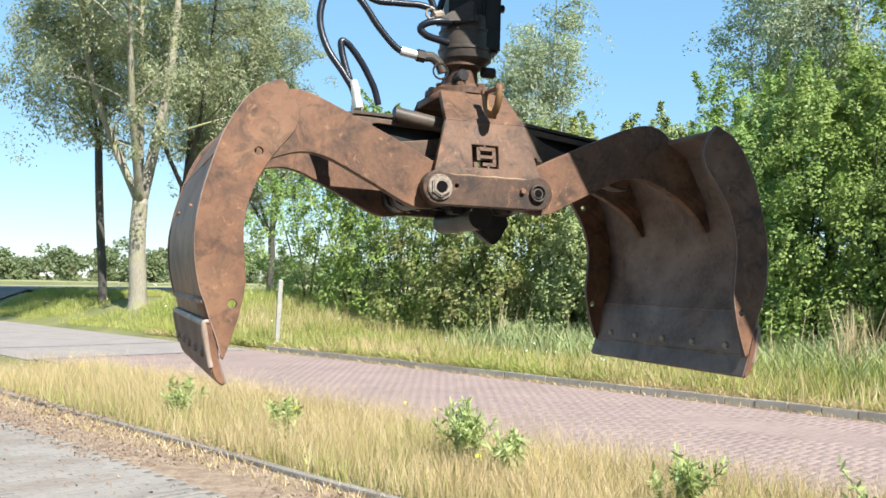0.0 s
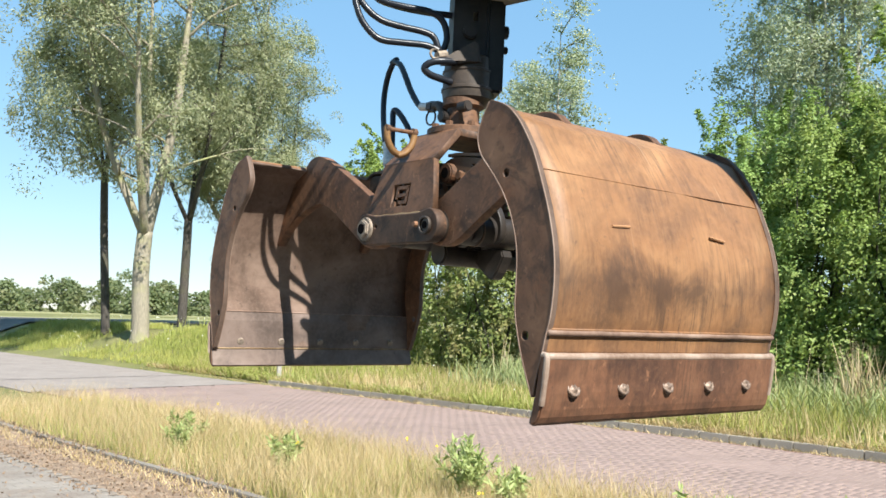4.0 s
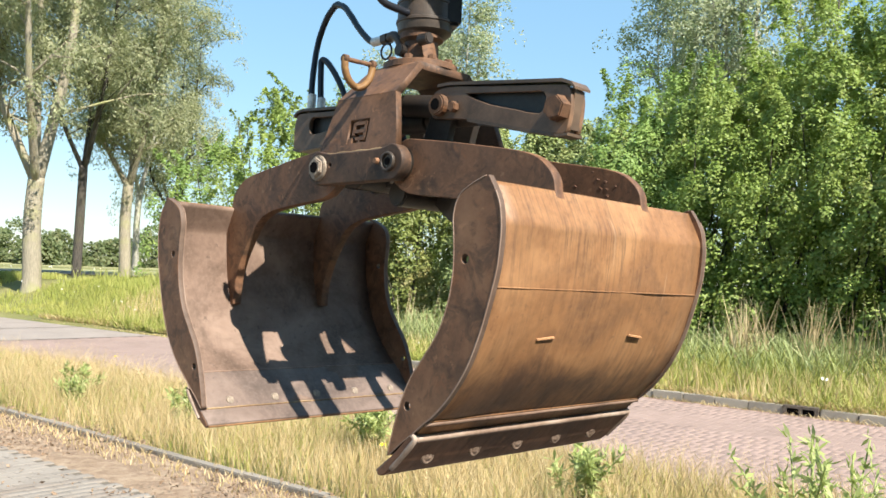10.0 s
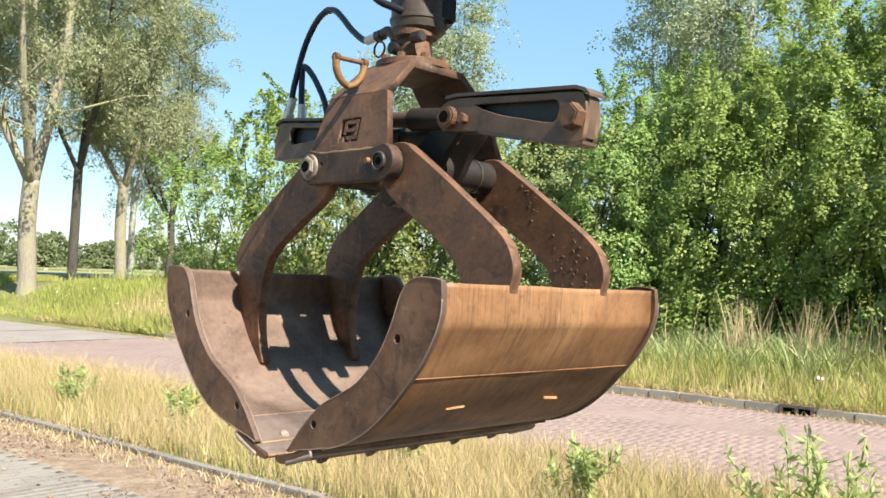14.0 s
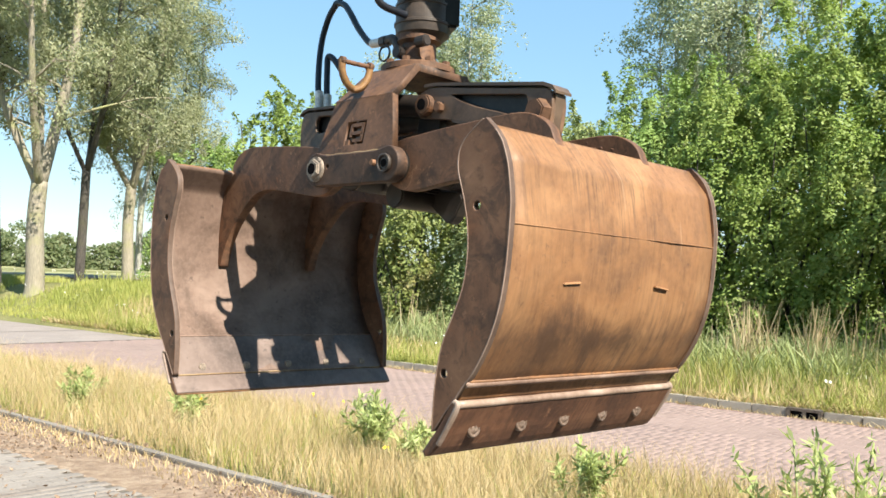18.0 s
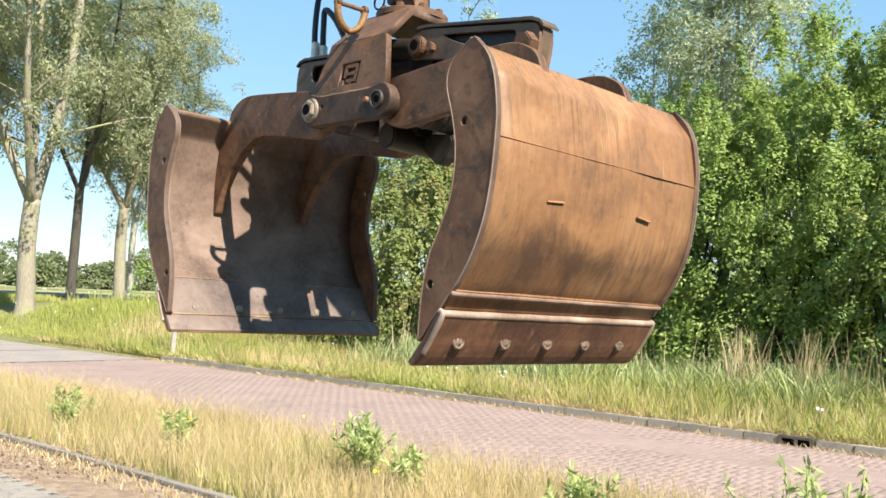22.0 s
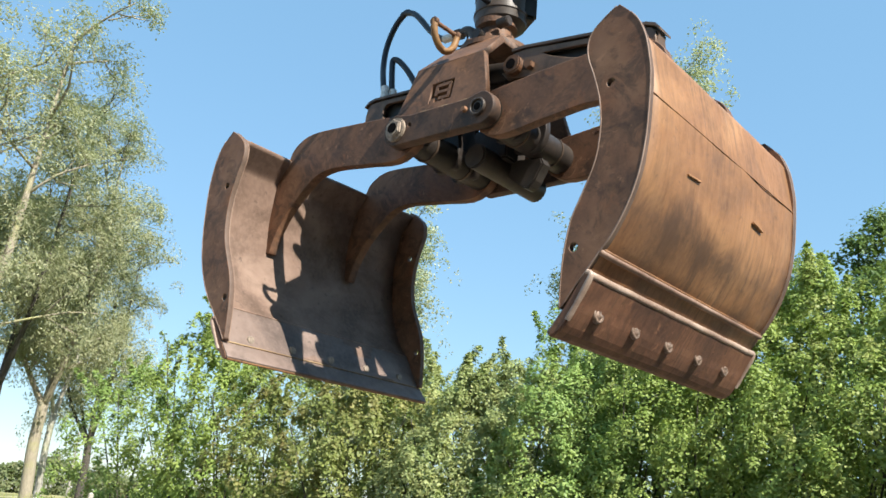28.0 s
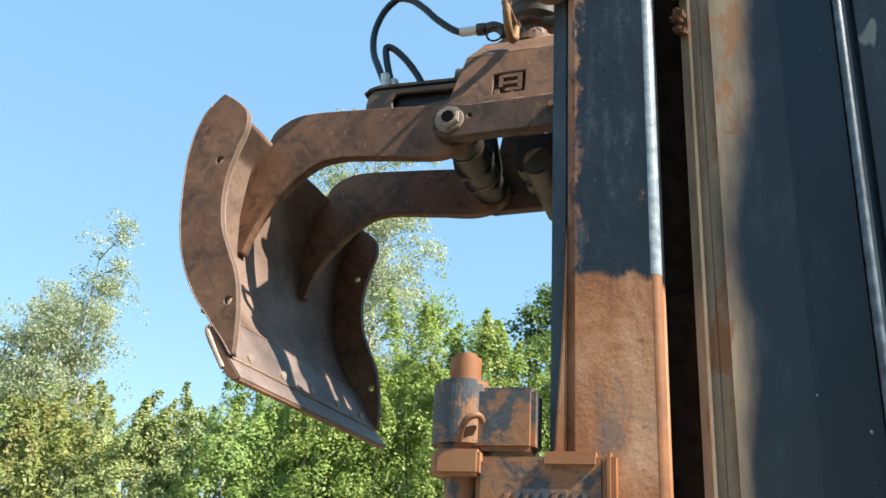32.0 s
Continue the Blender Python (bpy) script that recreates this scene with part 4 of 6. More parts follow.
        part("worn_ridge", edge, mt, jaw, "scraped pale ridge", smooth=True)
    blade = part("blade", bm, RUST_EDGE, jaw, "dark red-rusty bolted cutting edge")
    for y in (-0.323, -0.168, -0.014, 0.141, 0.295):
        bm = bmesh.new()
        lathe(bm, [(0.0185, -0.006), (0.0180, 0.0022), (0.0150, 0.0036), (0.0128, 0.0012), (0.0112, 0.0016), (0.0085, 0.0046), (0.0035, 0.0052), (0.0005, 0.0050)], 14)
        for q in bm.verts:
            q.co.z += 0.0034 * noise.noise((q.co.x * 160, q.co.y * 160, y * 31))
        part("bolt", bm, BOLT_WORN, blade, "hammered rusty bolt head with bare spots", smooth=True, m=pose(0.5672, y, -0.4630, 0, 74, 0))
        bm = bmesh.new()
        rod(bm, (0, 0, -0.004), (0, 0, 0.006), 0.013, 12, 0.011, 0.001)
        part("bolt", bm, BARE_METAL, blade, "bare steel bolt end", m=pose(0.5455, y + 0.012, -0.4510, 0, -103, 0))
    for y in (-1, 1):
        bm = bmesh.new()
        path = smooth_path([(0.572, y * (HALF + 0.006), -0.3945), (0.582, y * (HALF + 0.006), -0.4020), (0.569, y * (HALF + 0.006), -0.455), (0.557, y * (HALF + 0.006), -0.494)], 8)
        tube(bm, path, [0.0060 + 0.0022 * noise.noise((i * 0.13, y, 7)) for i in range(len(path))], 10)
        part("bare_edge", bm, WORN_EDGE, blade, "scraped bare steel edge")
    # crank ears that the cylinder pulls
    ear = plate("crank_ear", [fine([(-0.03, -0.045), (0.045, -0.03), (0.055, 0.03), (0.025, 0.10), (0.012, 0.165), (-0.005, 0.192), (-0.03, 0.198), (-0.058, 0.182), (-0.064, 0.15), (-0.058, 0.08), (-0.05, 0.01)], 3), circle(-0.026, 0.164, 0.014)], 0.022, DARK_STEEL, 0.002)
    for y in (-0.085, 0.0):
        put("crank_ear", ear, jaw, Matrix.Translation((0, y, 0)) @ UPRIGHT, "greasy dark crank ear")
    # oily steel, with a darker colour that deepens the shade under the frame
    bm = bmesh.new()
    rod(bm, (0, -0.192, 0), (0, 0.192, 0), 0.044, 64, bevel=0.004)
    part("hinge_tube", bm, DARK_STEEL, jaw, "greasy hinge tube, coloured darker to deepen its shade", smooth=False)
    for y in (-0.06, 0.10):
        bm = bmesh.new()
        rod(bm, (0, y - 0.003, 0), (0, y + 0.003, 0), 0.0465, 64)
        part("hinge_collar", bm, GUARD_STEEL, jaw)
    if mud:
        bm = bmesh.new()
        rng = random.Random(9)
        for cx, cz, rx, rz, n in ((0.165, 0.095, 0.035, 0.020, 14), (0.365, 0.085, 0.040, 0.030, 26), (0.425, 0.130, 0.022, 0.026, 10), (0.350, 0.150, 0.030, 0.015, 8)):
            for _ in range(n):
                x = cx + rng.gauss(0, rx)
                lid = float(np.interp(x, [0.02, 0.126, 0.230, 0.31, 0.365, 0.405, 0.440], [0.064, 0.105, 0.142, 0.170, 0.185, 0.186, 0.176]))
                p = Vector((x, ARM_Y - 0.0150, min(cz + rng.gauss(0, rz), lid)))
                r = rng.uniform(0.0018, 0.0052)
                k = bmesh.ops.create_icosphere(bm, subdivisions=1, radius=r, matrix=Matrix.Translation(p) @ Matrix.Diagonal((rng.uniform(0.7, 1.5), 0.35, rng.uniform(0.7, 1.2), 1)))
                for q in k["verts"]:
                    q.co += Vector((rng.uniform(-1, 1), rng.uniform(-1, 1), rng.uniform(-1, 1))) * r * 0.12
        tagged(part("dried_mud", bm, RUST_EDGE, jaw, "crumbs of dried mud stuck to the arm"), kind="stuff")
    return jaw


def build_cylinder(grab, name, m):
    """A cylinder in its open-sided black guard; its own origin is the ear's pin, the tail points along +x."""
    c = put(name, None, grab, m, "hydraulic cylinder in a black steel guard")
    web = plate("guard_side", [fine([(-0.045, -0.012), (-0.03, 0.032), (0.02, 0.048), (0.10, 0.050), (0.30, 0.054), (0.375, 0.056), (0.402, 0.050), (0.414, 0.02), (0.414, -0.035), (0.40, -0.056), (0.30, -0.050), (0.12, -0.034), (0.03, -0.034), (-0.02, -0.034)], 2),
                               fine([(0.080, 0.032), (0.28, 0.038), (0.330, 0.038), (0.340, 0.012), (0.325, -0.012), (0.25, -0.004), (0.17, 0.006), (0.11, 0.020)], 2)], 0.014, GUARD_FACE, 0.002)
    put("guard_side", web, c, Matrix.Translation((0, -0.020, 0)) @ UPRIGHT, "oily dark guard plate with a long pocket")
    put("guard_side", web, c, Matrix.Translation((0, 0.020, 0)) @ UPRIGHT)
    # web in black, the recessed pocket's shade put into its colour
    back = plate("guard_web", [fine([(0.06, 0.045), (0.30, 0.050), (0.40, 0.05), (0.40, -0.045), (0.30, -0.036), (0.12, -0.018)], 2)], 0.008, BLACK_GUARD, 0.001)
    put("guard_web", back, c, UPRIGHT, "bottom of the guard's pocket, coloured black for its shade")
    bm = bmesh.new()
    prism(bm, [(-0.02, 0.046), (0.02, 0.052), (0.38, 0.062), (0.406, 0.056), (0.420, 0.046), (0.420, 0.052), (0.406, 0.064), (0.38, 0.070), (0.02, 0.060), (-0.02, 0.054)], -0.030, 0.030)
    part("guard_top", bm, GUARD_STEEL, c, "dusty black top plate")
    bm = bmesh.new()
    prism(bm, [(0.10, -0.030), (0.30, -0.048), (0.39, -0.056), (0.416, -0.052), (0.416, -0.059), (0.39, -0.063), (0.30, -0.056), (0.10, -0.038)], -0.028, 0.028)
    part("guard_bottom", bm, GUARD_STEEL, c)
    bm = bmesh.new()
    rod(bm, (-0.16, 0, 0), (0.06, 0, 0.0), 0.030, 56)
    part("barrel", bm, DARK_STEEL, c, "greasy dark cylinder barrel", smooth=False)
    bm = bmesh.new()
    rod(bm, (-0.34, 0, 0), (-0.16, 0, 0), 0.021, 48)
    part("piston_rod", bm, GREY_STEEL, c)
    bm = bmesh.new()
    box(bm, 0.348, 0.414, -0.024, 0.024, -0.05, 0.052, 0.006)
    part("end_block", bm, GUARD_STEEL, c)
    bm = bmesh.new()
    rod(bm, (0, 0, 0), (0, -0.034, 0), 0.031, 6, 0.029, 0.003)
    part("end_bolt", bm, FRAME_STEEL, c, "large rusty hexagon end bolt", m=pose(0.386, -0.024, 0.0, 0, 12, 0))
    bm = bmesh.new()
    rod(bm, (0, 0.035, 0), (0, -0.048, 0), 0.028, 20, bevel=0.004)
    part("ear_pin", bm, FRAME_STEEL, c, "rusty pin with a ring end")
    # black disc on the pin's face, painted shade in place of a hollow
    bm = bmesh.new()
    rod(bm, (0, -0.0482, 0), (0, -0.050, 0), 0.015, 14)
    part("pin_hole", bm, HOLE_BLACK, c)
    bm = bmesh.new()
    rod(bm, (0.052, -0.024, -0.003), (0.052, -0.044, -0.003), 0.014, 6, bevel=0.002)
    part("keeper_bolt", bm, FRAME_STEEL, c)
    return c


def bent_plates(grab):
    # the front and back legs, shoulders and top of the bent frame
    foot, knee, crown = 0.161, 0.117, 0.101
    mark = [(-0.0450, 0.060), (0.0330, 0.060), (0.0330, 0.125), (-0.0450, 0.125)]
    tilt = math.degrees(math.atan2(0.030, 0.160))
    h = 0.163
    leg = [(-foot, 0.0), (foot, 0.0), (knee, h), (-knee, h)]
    hole = [(x, z - 0.028) for x, z in mark]
    for sgn, turn in ((-1, 0), (1, 180)):
        m = pose(0, sgn * 0.214, 0.028, 90 - tilt, 0, 0) if sgn < 0 else pose(0, 0, 0, 0, 0, 180) @ pose(0, -0.214, 0.028, 90 - tilt, 0, 0)
        fp = put("front_plate" if sgn < 0 else "back_plate", plate("front_plate", [leg, hole], 0.020, FRAME_STEEL, 0.002), grab, m, "brown bent frame plate with a cut-out mark")
        # plain bars left standing in the cut-out
        bm = bmesh.new()
        x0, z0 = -0.0450, 0.032
        for a, b, c, d in ((0.020, 0.068, 0.050, 0.060), (0.020, 0.068, 0.028, 0.037), (0.030, 0.068, 0.007, 0.016), (0.060, 0.070, 0.010, 0.058), (0.014, 0.024, 0.022, 0.058), (0.004, 0.016, 0.0, 0.016), (0.036, 0.042, 0.056, 0.066), (0.044, 0.050, -0.001, 0.010)):
            box(bm, x0 + a, x0 + b, z0 + c, z0 + d, -0.008, 0.008)
        part("mark_bar", bm, FRAME_STEEL, fp)
        sh_len, lean = 0.131, math.degrees(math.atan2(0.092, 0.094))
        m2 = pose(0, -0.184, 0.187, 90 - lean, 0, 0)
        if sgn > 0:
            m2 = pose(0, 0, 0, 0, 0, 180) @ m2
        put("shoulder_plate", plate("shoulder_plate", [[(-knee, -0.006), (knee, -0.006), (crown, sh_len), (-crown, sh_len)]], 0.020, FRAME_STEEL, 0.002), grab, m2, "sloping brown frame shoulder")
    put("top_plate", plate("top_plate", [[(-crown, -0.1), (crown, -0.1), (crown, 0.1), (-crown, 0.1)]], 0.022, FRAME_STEEL, 0.002), grab, pose(0, 0, 0.279), "rusty flat frame top")
    bm = bmesh.new()
    lathe(bm, [(0.105, 0.290), (0.105, 0.306), (0.100, 0.309), (0.055, 0.309)], 36)
    part("flange", bm, FRAME_STEEL, grab, "round rusty bolting flange")
    for k in range(8):
        a = 2 * math.pi * (k + 0.5) / 8
        bm = bmesh.new()
        rod(bm, (0, 0, 0), (0, 0, 0.014), 0.012, 6, bevel=0.002)
        part("flange_bolt", bm, FRAME_STEEL, grab, m=pose(0.084 * math.cos(a), 0.084 * math.sin(a), 0.309))


HOSES = []
HOSE_FOOT, HOSE_TOP = (-0.165, -0.014, 0.405), (-0.392, 0.005, 0.572)


def build_grab():
    grab = thing("grab", Matrix(), "rusty brown clamshell grab hanging open from a crane rotator", "grab")
    bent_plates(grab)
    bar = [(-PIN, -0.046), (PIN, -0.046)] + [(PIN + 0.047 * math.sin(a), -0.047 * math.cos(a)) for a in np.linspace(0.1, math.pi - 0.1, 12)] + [(0.10, 0.036), (-0.10, 0.036)] + [(-PIN - 0.047 * math.sin(a), 0.047 * math.cos(a)) for a in np.linspace(0.1, math.pi - 0.1, 12)]
    bar_me = plate("hinge_bar", [bar, circle(-PIN, 0, 0.018), circle(PIN, 0, 0.018), circle(-0.095, 0.006, 0.005)], 0.034, BAR_STEEL, 0.003)
    for sgn in (-1, 1):
        put("hinge_bar", bar_me, grab, Matrix.Translation((0, sgn * 0.213, 0)) @ UPRIGHT, "brown forged hinge bar with two pins")
        face = Matrix.Translation((0, sgn * 0.236, 0)) @ UPRIGHT
        bm = bmesh.new()
        rod(bm, (-PIN, sgn * 0.222, 0), (-PIN, sgn * 0.238, 0), 0.036, 24, 0.034, 0.002)
        rod(bm, (-PIN, sgn * 0.236, 0), (-PIN, sgn * 0.247, 0), 0.030, 6, 0.027, 0.003)
        nut = part("pin_nut", bm, BARE_METAL, grab, "scraped shiny pin nut")
        # black disc for the shaded socket, not cut into the nut
        bm = bmesh.new()
        rod(bm, (-PIN, sgn * 0.2465, 0), (-PIN, sgn * 0.2485, 0), 0.0155, 14)
        part("pin_socket", bm, HOLE_BLACK, nut)
        boss = put("pin_boss", plate("pin_boss", [circle(PIN, 0, 0.0245, 28), circle(PIN, 0, 0.0185, 24)], 0.010, GREY_STEEL, 0.002), grab, face, "rusty boss round a recessed pin")
        bm = bmesh.new()
        rod(bm, (PIN, sgn * 0.224, 0), (PIN, sgn * 0.237, 0), 0.0175, 18, 0.016, 0.002)
        put("recessed_pin", mesh_from("recessed_pin", bm, GREY_STEEL), grab)
        # second black disc, the recessed pin's socket shade as colour
        bm = bmesh.new()
        rod(bm, (PIN, sgn * 0.2365, 0), (PIN, sgn * 0.2385, 0), 0.0105, 14)
        part("pin_socket", bm, HOLE_BLACK, grab)
        bm = bmesh.new()
        tube(bm, [Vector((x, sgn * 0.222, 0.037 + 0.001 * math.sin(x * 90))) for x in np.linspace(-0.145, 0.145, 30)], 0.0026, 6)
        part("weld_bead", bm, WELD_RUST, grab, smooth=True)
        bm = bmesh.new()
        rod(bm, (0.098, sgn * 0.228, 0.004), (0.098, sgn * 0.240, 0.004), 0.009, 10, 0.007)
        part("grease_nipple", bm, FRAME_STEEL, grab)
    # belly between the hinge bars
    bm = bmesh.new()
    rod(bm, (0.035, -0.10, -0.062), (0.035, 0.205, -0.062), 0.036, 56, bevel=0.005)
    part("tie_tube", bm, DARK_STEEL, grab, "greasy dark cross tube under the frame")
    bm = bmesh.new()
    box(bm, -0.03, 0.09, -0.03, 0.03, -0.05, 0.05, 0.006)
    part("centre_block", bm, DARK_STEEL, grab, "greasy dark centre block")
    bm = bmesh.new()
    prism(bm, fine([(0.02, -0.04), (0.17, -0.05), (0.165, -0.09), (0.14, -0.128), (0.115, -0.128), (0.06, -0.085)], 2), 0.02, 0.06, 0.004)
    part("belly_lug", bm, DARK_STEEL, grab)
    # blocks added inside the frame to narrow the sunlit slits on the jaw
    for y0, y1 in ((0.0, 0.064), (0.096, 0.145)):
        bm = bmesh.new()
        box(bm, -0.035, 0.03, y0, y1, -0.03, 0.17, 0.004)
        part("cross_rib", bm, DARK_STEEL, grab)
    # swivel neck with its fork pin
    bm = bmesh.new()
    lathe(bm, [(0.060, 0.306), (0.060, 0.318), (0.050, 0.330), (0.048, 0.372), (0.062, 0.380), (0.062, 0.400)], 32)
    part("swivel_neck", bm, FRAME_STEEL, grab, "rusty swivel neck")
    bm = bmesh.new()
    rod(bm, (-0.02, -0.07, 0.345), (-0.02, 0.07, 0.345), 0.018, 14, bevel=0.003)
    rod(bm, (0.045, -0.05, 0.365), (0.085, -0.05, 0.365), 0.016, 14, bevel=0.003)
    part("neck_pin", bm, DARK_STEEL, grab)
    # lifting eye welded to the shoulder: a bent bar, open at the top, with a pin across it
    eye = put("lifting_eye", None, grab, pose(0.002, -0.2265, 0.2040), "bent rusty lifting eye with chipped yellow paint")
    bm = bmesh.new()
    bow = [(0, -0.044, 0.076), (0, -0.047, 0.054), (0, -0.041, 0.030), (0, -0.024, 0.009), (0, 0.0, 0.001), (0, 0.022, 0.011), (0, 0.038, 0.031), (0, 0.046, 0.054), (0, 0.047, 0.076)]
    tube(bm, smooth_path(bow, 4), 0.0098, 12)
    part("bow", bm, YELLOW_PAINT, eye, smooth=True)
    bm = bmesh.new()
    rod(bm, (0, -0.054, 0.068), (0, 0.055, 0.071), 0.0062, 14, bevel=0.001)
    part("cross_pin", bm, FRAME_STEEL, eye, "rusty pin across the eye")
    for y, z in ((-0.046, 0.068), (0.047, 0.071)):
        bm = bmesh.new()
        rod(bm, (0, y - 0.008, z), (0, y + 0.008, z), 0.0120, 16, bevel=0.002)
        part("eye_end", bm, FRAME_STEEL, eye)
    bm = bmesh.new()
    tube(bm, smooth_path([(0.004, -0.010, -0.004), (0.008, 0.012, 0.006), (0.006, 0.034, 0.026)], 4), 0.007, 8)
    part("foot_weld", bm, YELLOW_PAINT, eye, smooth=True)
    # hoses down to the cylinder: a long arch in two stiff pieces that meet at its top, and a short loop
    def hose(pts, origin):
        bm = bmesh.new()
        o = Vector(origin)
        tube(bm, [p - o for p in smooth_path(pts, 7)], 0.0098, 12)
        h = part("hose", bm, HOSE_RUBBER, grab, "black rubber hydraulic hose", m=Matrix.Translation(o), smooth=True)
        HOSES.append(h)
        return h

    rise_piece = hose([(-0.165, -0.014, 0.405), (-0.205, -0.012, 0.412), (-0.262, -0.008, 0.462), (-0.308, -0.004, 0.516), (-0.350, 0.002, 0.556), HOSE_TOP, (-0.405, 0.005, 0.566)], HOSE_FOOT)
    bm = bmesh.new()
    q, d = Vector((-0.160, -0.014, 0.404)) - Vector(HOSE_FOOT), Vector((0.97, -0.05, -0.06)).normalized()
    rod(bm, q - d * 0.034, q + d * 0.016, 0.0130, 14, bevel=0.002)
    part("hose_end", bm, DULL_SILVER, rise_piece, "crimped dull silver hose end")
    bm = bmesh.new()
    rod(bm, q + d * 0.016, q + d * 0.040, 0.0185, 6)
    tube(bm, smooth_path([q + d * 0.040, q + d * 0.062 + Vector((0, 0, 0.004)), q + d * 0.085 + Vector((0, 0, -0.010)), q + d * 0.098 + Vector((0, 0, -0.034))], 4), 0.0145, 12)
    part("hose_fitting", bm, GREY_STEEL, rise_piece, "worn steel hose elbow")
    fall_piece = hose([(-0.375, 0.005, 0.572), HOSE_TOP, (-0.428, 0.005, 0.540), (-0.450, 0.003, 0.492), (-0.457, -0.002, 0.440), (-0.446, -0.014, 0.375), (-0.418, -0.034, 0.310), (-0.398, -0.045, 0.262), (-0.391, -0.048, 0.236)], HOSE_TOP)
    loop = hose([(-0.372, -0.030, 0.232), (-0.394, -0.018, 0.300), (-0.410, -0.008, 0.360), (-0.414, -0.004, 0.400), (-0.392, -0.001, 0.394), (-0.352, 0.004, 0.350), (-0.312, 0.010, 0.285), (-0.296, 0.012, 0.235)], (0, 0, 0))
    for h, p in ((fall_piece, Vector((-0.391, -0.048, 0.246)) - Vector(HOSE_TOP)), (loop, Vector((-0.372, -0.030, 0.236)))):
        bm = bmesh.new()
        rod(bm, p + Vector((0.001, 0, -0.020)), p + Vector((-0.003, 0.002, 0.036)), 0.0128, 14, bevel=0.002)
        rod(bm, p + Vector((0.002, 0, -0.042)), p + Vector((0.001, 0, -0.018)), 0.0165, 6)
        part("hose_end", bm, DULL_SILVER, h, "crimped silver hose end")
    bm = bmesh.new()
    ring = [Vector((-0.085 + 0.022 * math.cos(a), -0.055, 0.352 + 0.022 * math.sin(a))) for a in np.linspace(0, 2 * math.pi, 20)]
    tube(bm, ring, 0.003, 6)
    part("wire_ring", bm, DARK_STEEL, grab)
    right = build_jaw(grab, "jaw", pose(PIN, 0, 0), "worn rusty grab half with a bolted cutting edge", True)
    left = build_jaw(grab, "jaw", pose(-PIN, 0, 0, 0, 0, 180), "worn rusty grab half with a scoured inside")
    cyl_r = build_cylinder(grab, "cylinder", Matrix())
    cyl_l = build_cylinder(grab, "cylinder", Matrix())
    return grab, right, left, cyl_r, cyl_l


def build_boom():
    """The rotator, its link and the crane's boom above it; the origin is the grab's."""
    b = thing("crane_boom", Matrix(), "dark greasy crane boom tip with rotator and hoses", "crane")
    bm = bmesh.new()
    lathe(bm, [(0.050, 0.380), (0.060, 0.388), (0.076, 0.402), (0.079, 0.424), (0.082, 0.426), (0.082, 0.433), (0.078, 0.435), (0.078, 0.478), (0.0805, 0.480), (0.0805, 0.486), (0.076, 0.488), (0.074, 0.524), (0.060, 0.532)], 64)
    part("rotator", bm, GREY_STEEL, b, "grey-brown steel rotator drum", m=pose(0.012, 0, 0))
    bm = bmesh.new()
    prism(bm, [(-0.085, 0.488), (-0.085, 0.500), (-0.040, 0.530), (0.008, 0.562), (0.020, 0.556), (0.020, 0.500)], -0.085, -0.040, 0.004)
    part("hose_bracket", bm, GREY_STEEL, b, "bent grey-brown hose bracket")
    bm = bmesh.new()
    rod(bm, (0.014, -0.066, 0.50), (0.012, -0.066, 0.553), 0.021, 14, 0.012)
    part("stop_pin", bm, GREY_STEEL, b)
    bm = bmesh.new()
    box(bm, 0.050, 0.104, -0.060, 0.050, 0.42, 0.70, 0.008)
    block = part("valve_block", bm, BLACK_GUARD, b, "black valve block")
    for z, r in ((0.62, 0.020), (0.565, 0.012)):
        bm = bmesh.new()
        rod(bm, (0.10, -0.01, z), (0.124, -0.01, z), r, 12, bevel=0.003)
        part("valve_cap", bm, BLACK_GUARD, block)
    bm = bmesh.new()
    for x0, x1, z0, z1 in ((-0.050, 0.008, 0.53, 0.86), (0.024, 0.060, 0.53, 0.86), (0.006, 0.026, 0.53, 0.634), (0.006, 0.026, 0.662, 0.86)):
        box(bm, x0, x1, -0.045, 0.045, z0, z1)
    part("link", bm, DARK_STEEL, b, "dark crane link fork")
    for z, r in ((0.60, 0.022), (0.78, 0.030)):
        bm = bmesh.new()
        rod(bm, (0, -0.060, z), (0, 0.060, z), r, 16, bevel=0.004)
        part("link_pin", bm, DARK_STEEL, b)
    bm = bmesh.new()
    tube(bm, smooth_path([(-0.040, -0.07, 0.498), (-0.085, -0.085, 0.492), (-0.120, -0.085, 0.483), (-0.136, -0.08, 0.467), (-0.117, -0.075, 0.451), (-0.075, -0.06, 0.444), (-0.050, -0.05, 0.441)], 6), 0.0105, 10)
    part("hose", bm, HOSE_RUBBER, b, smooth=True)
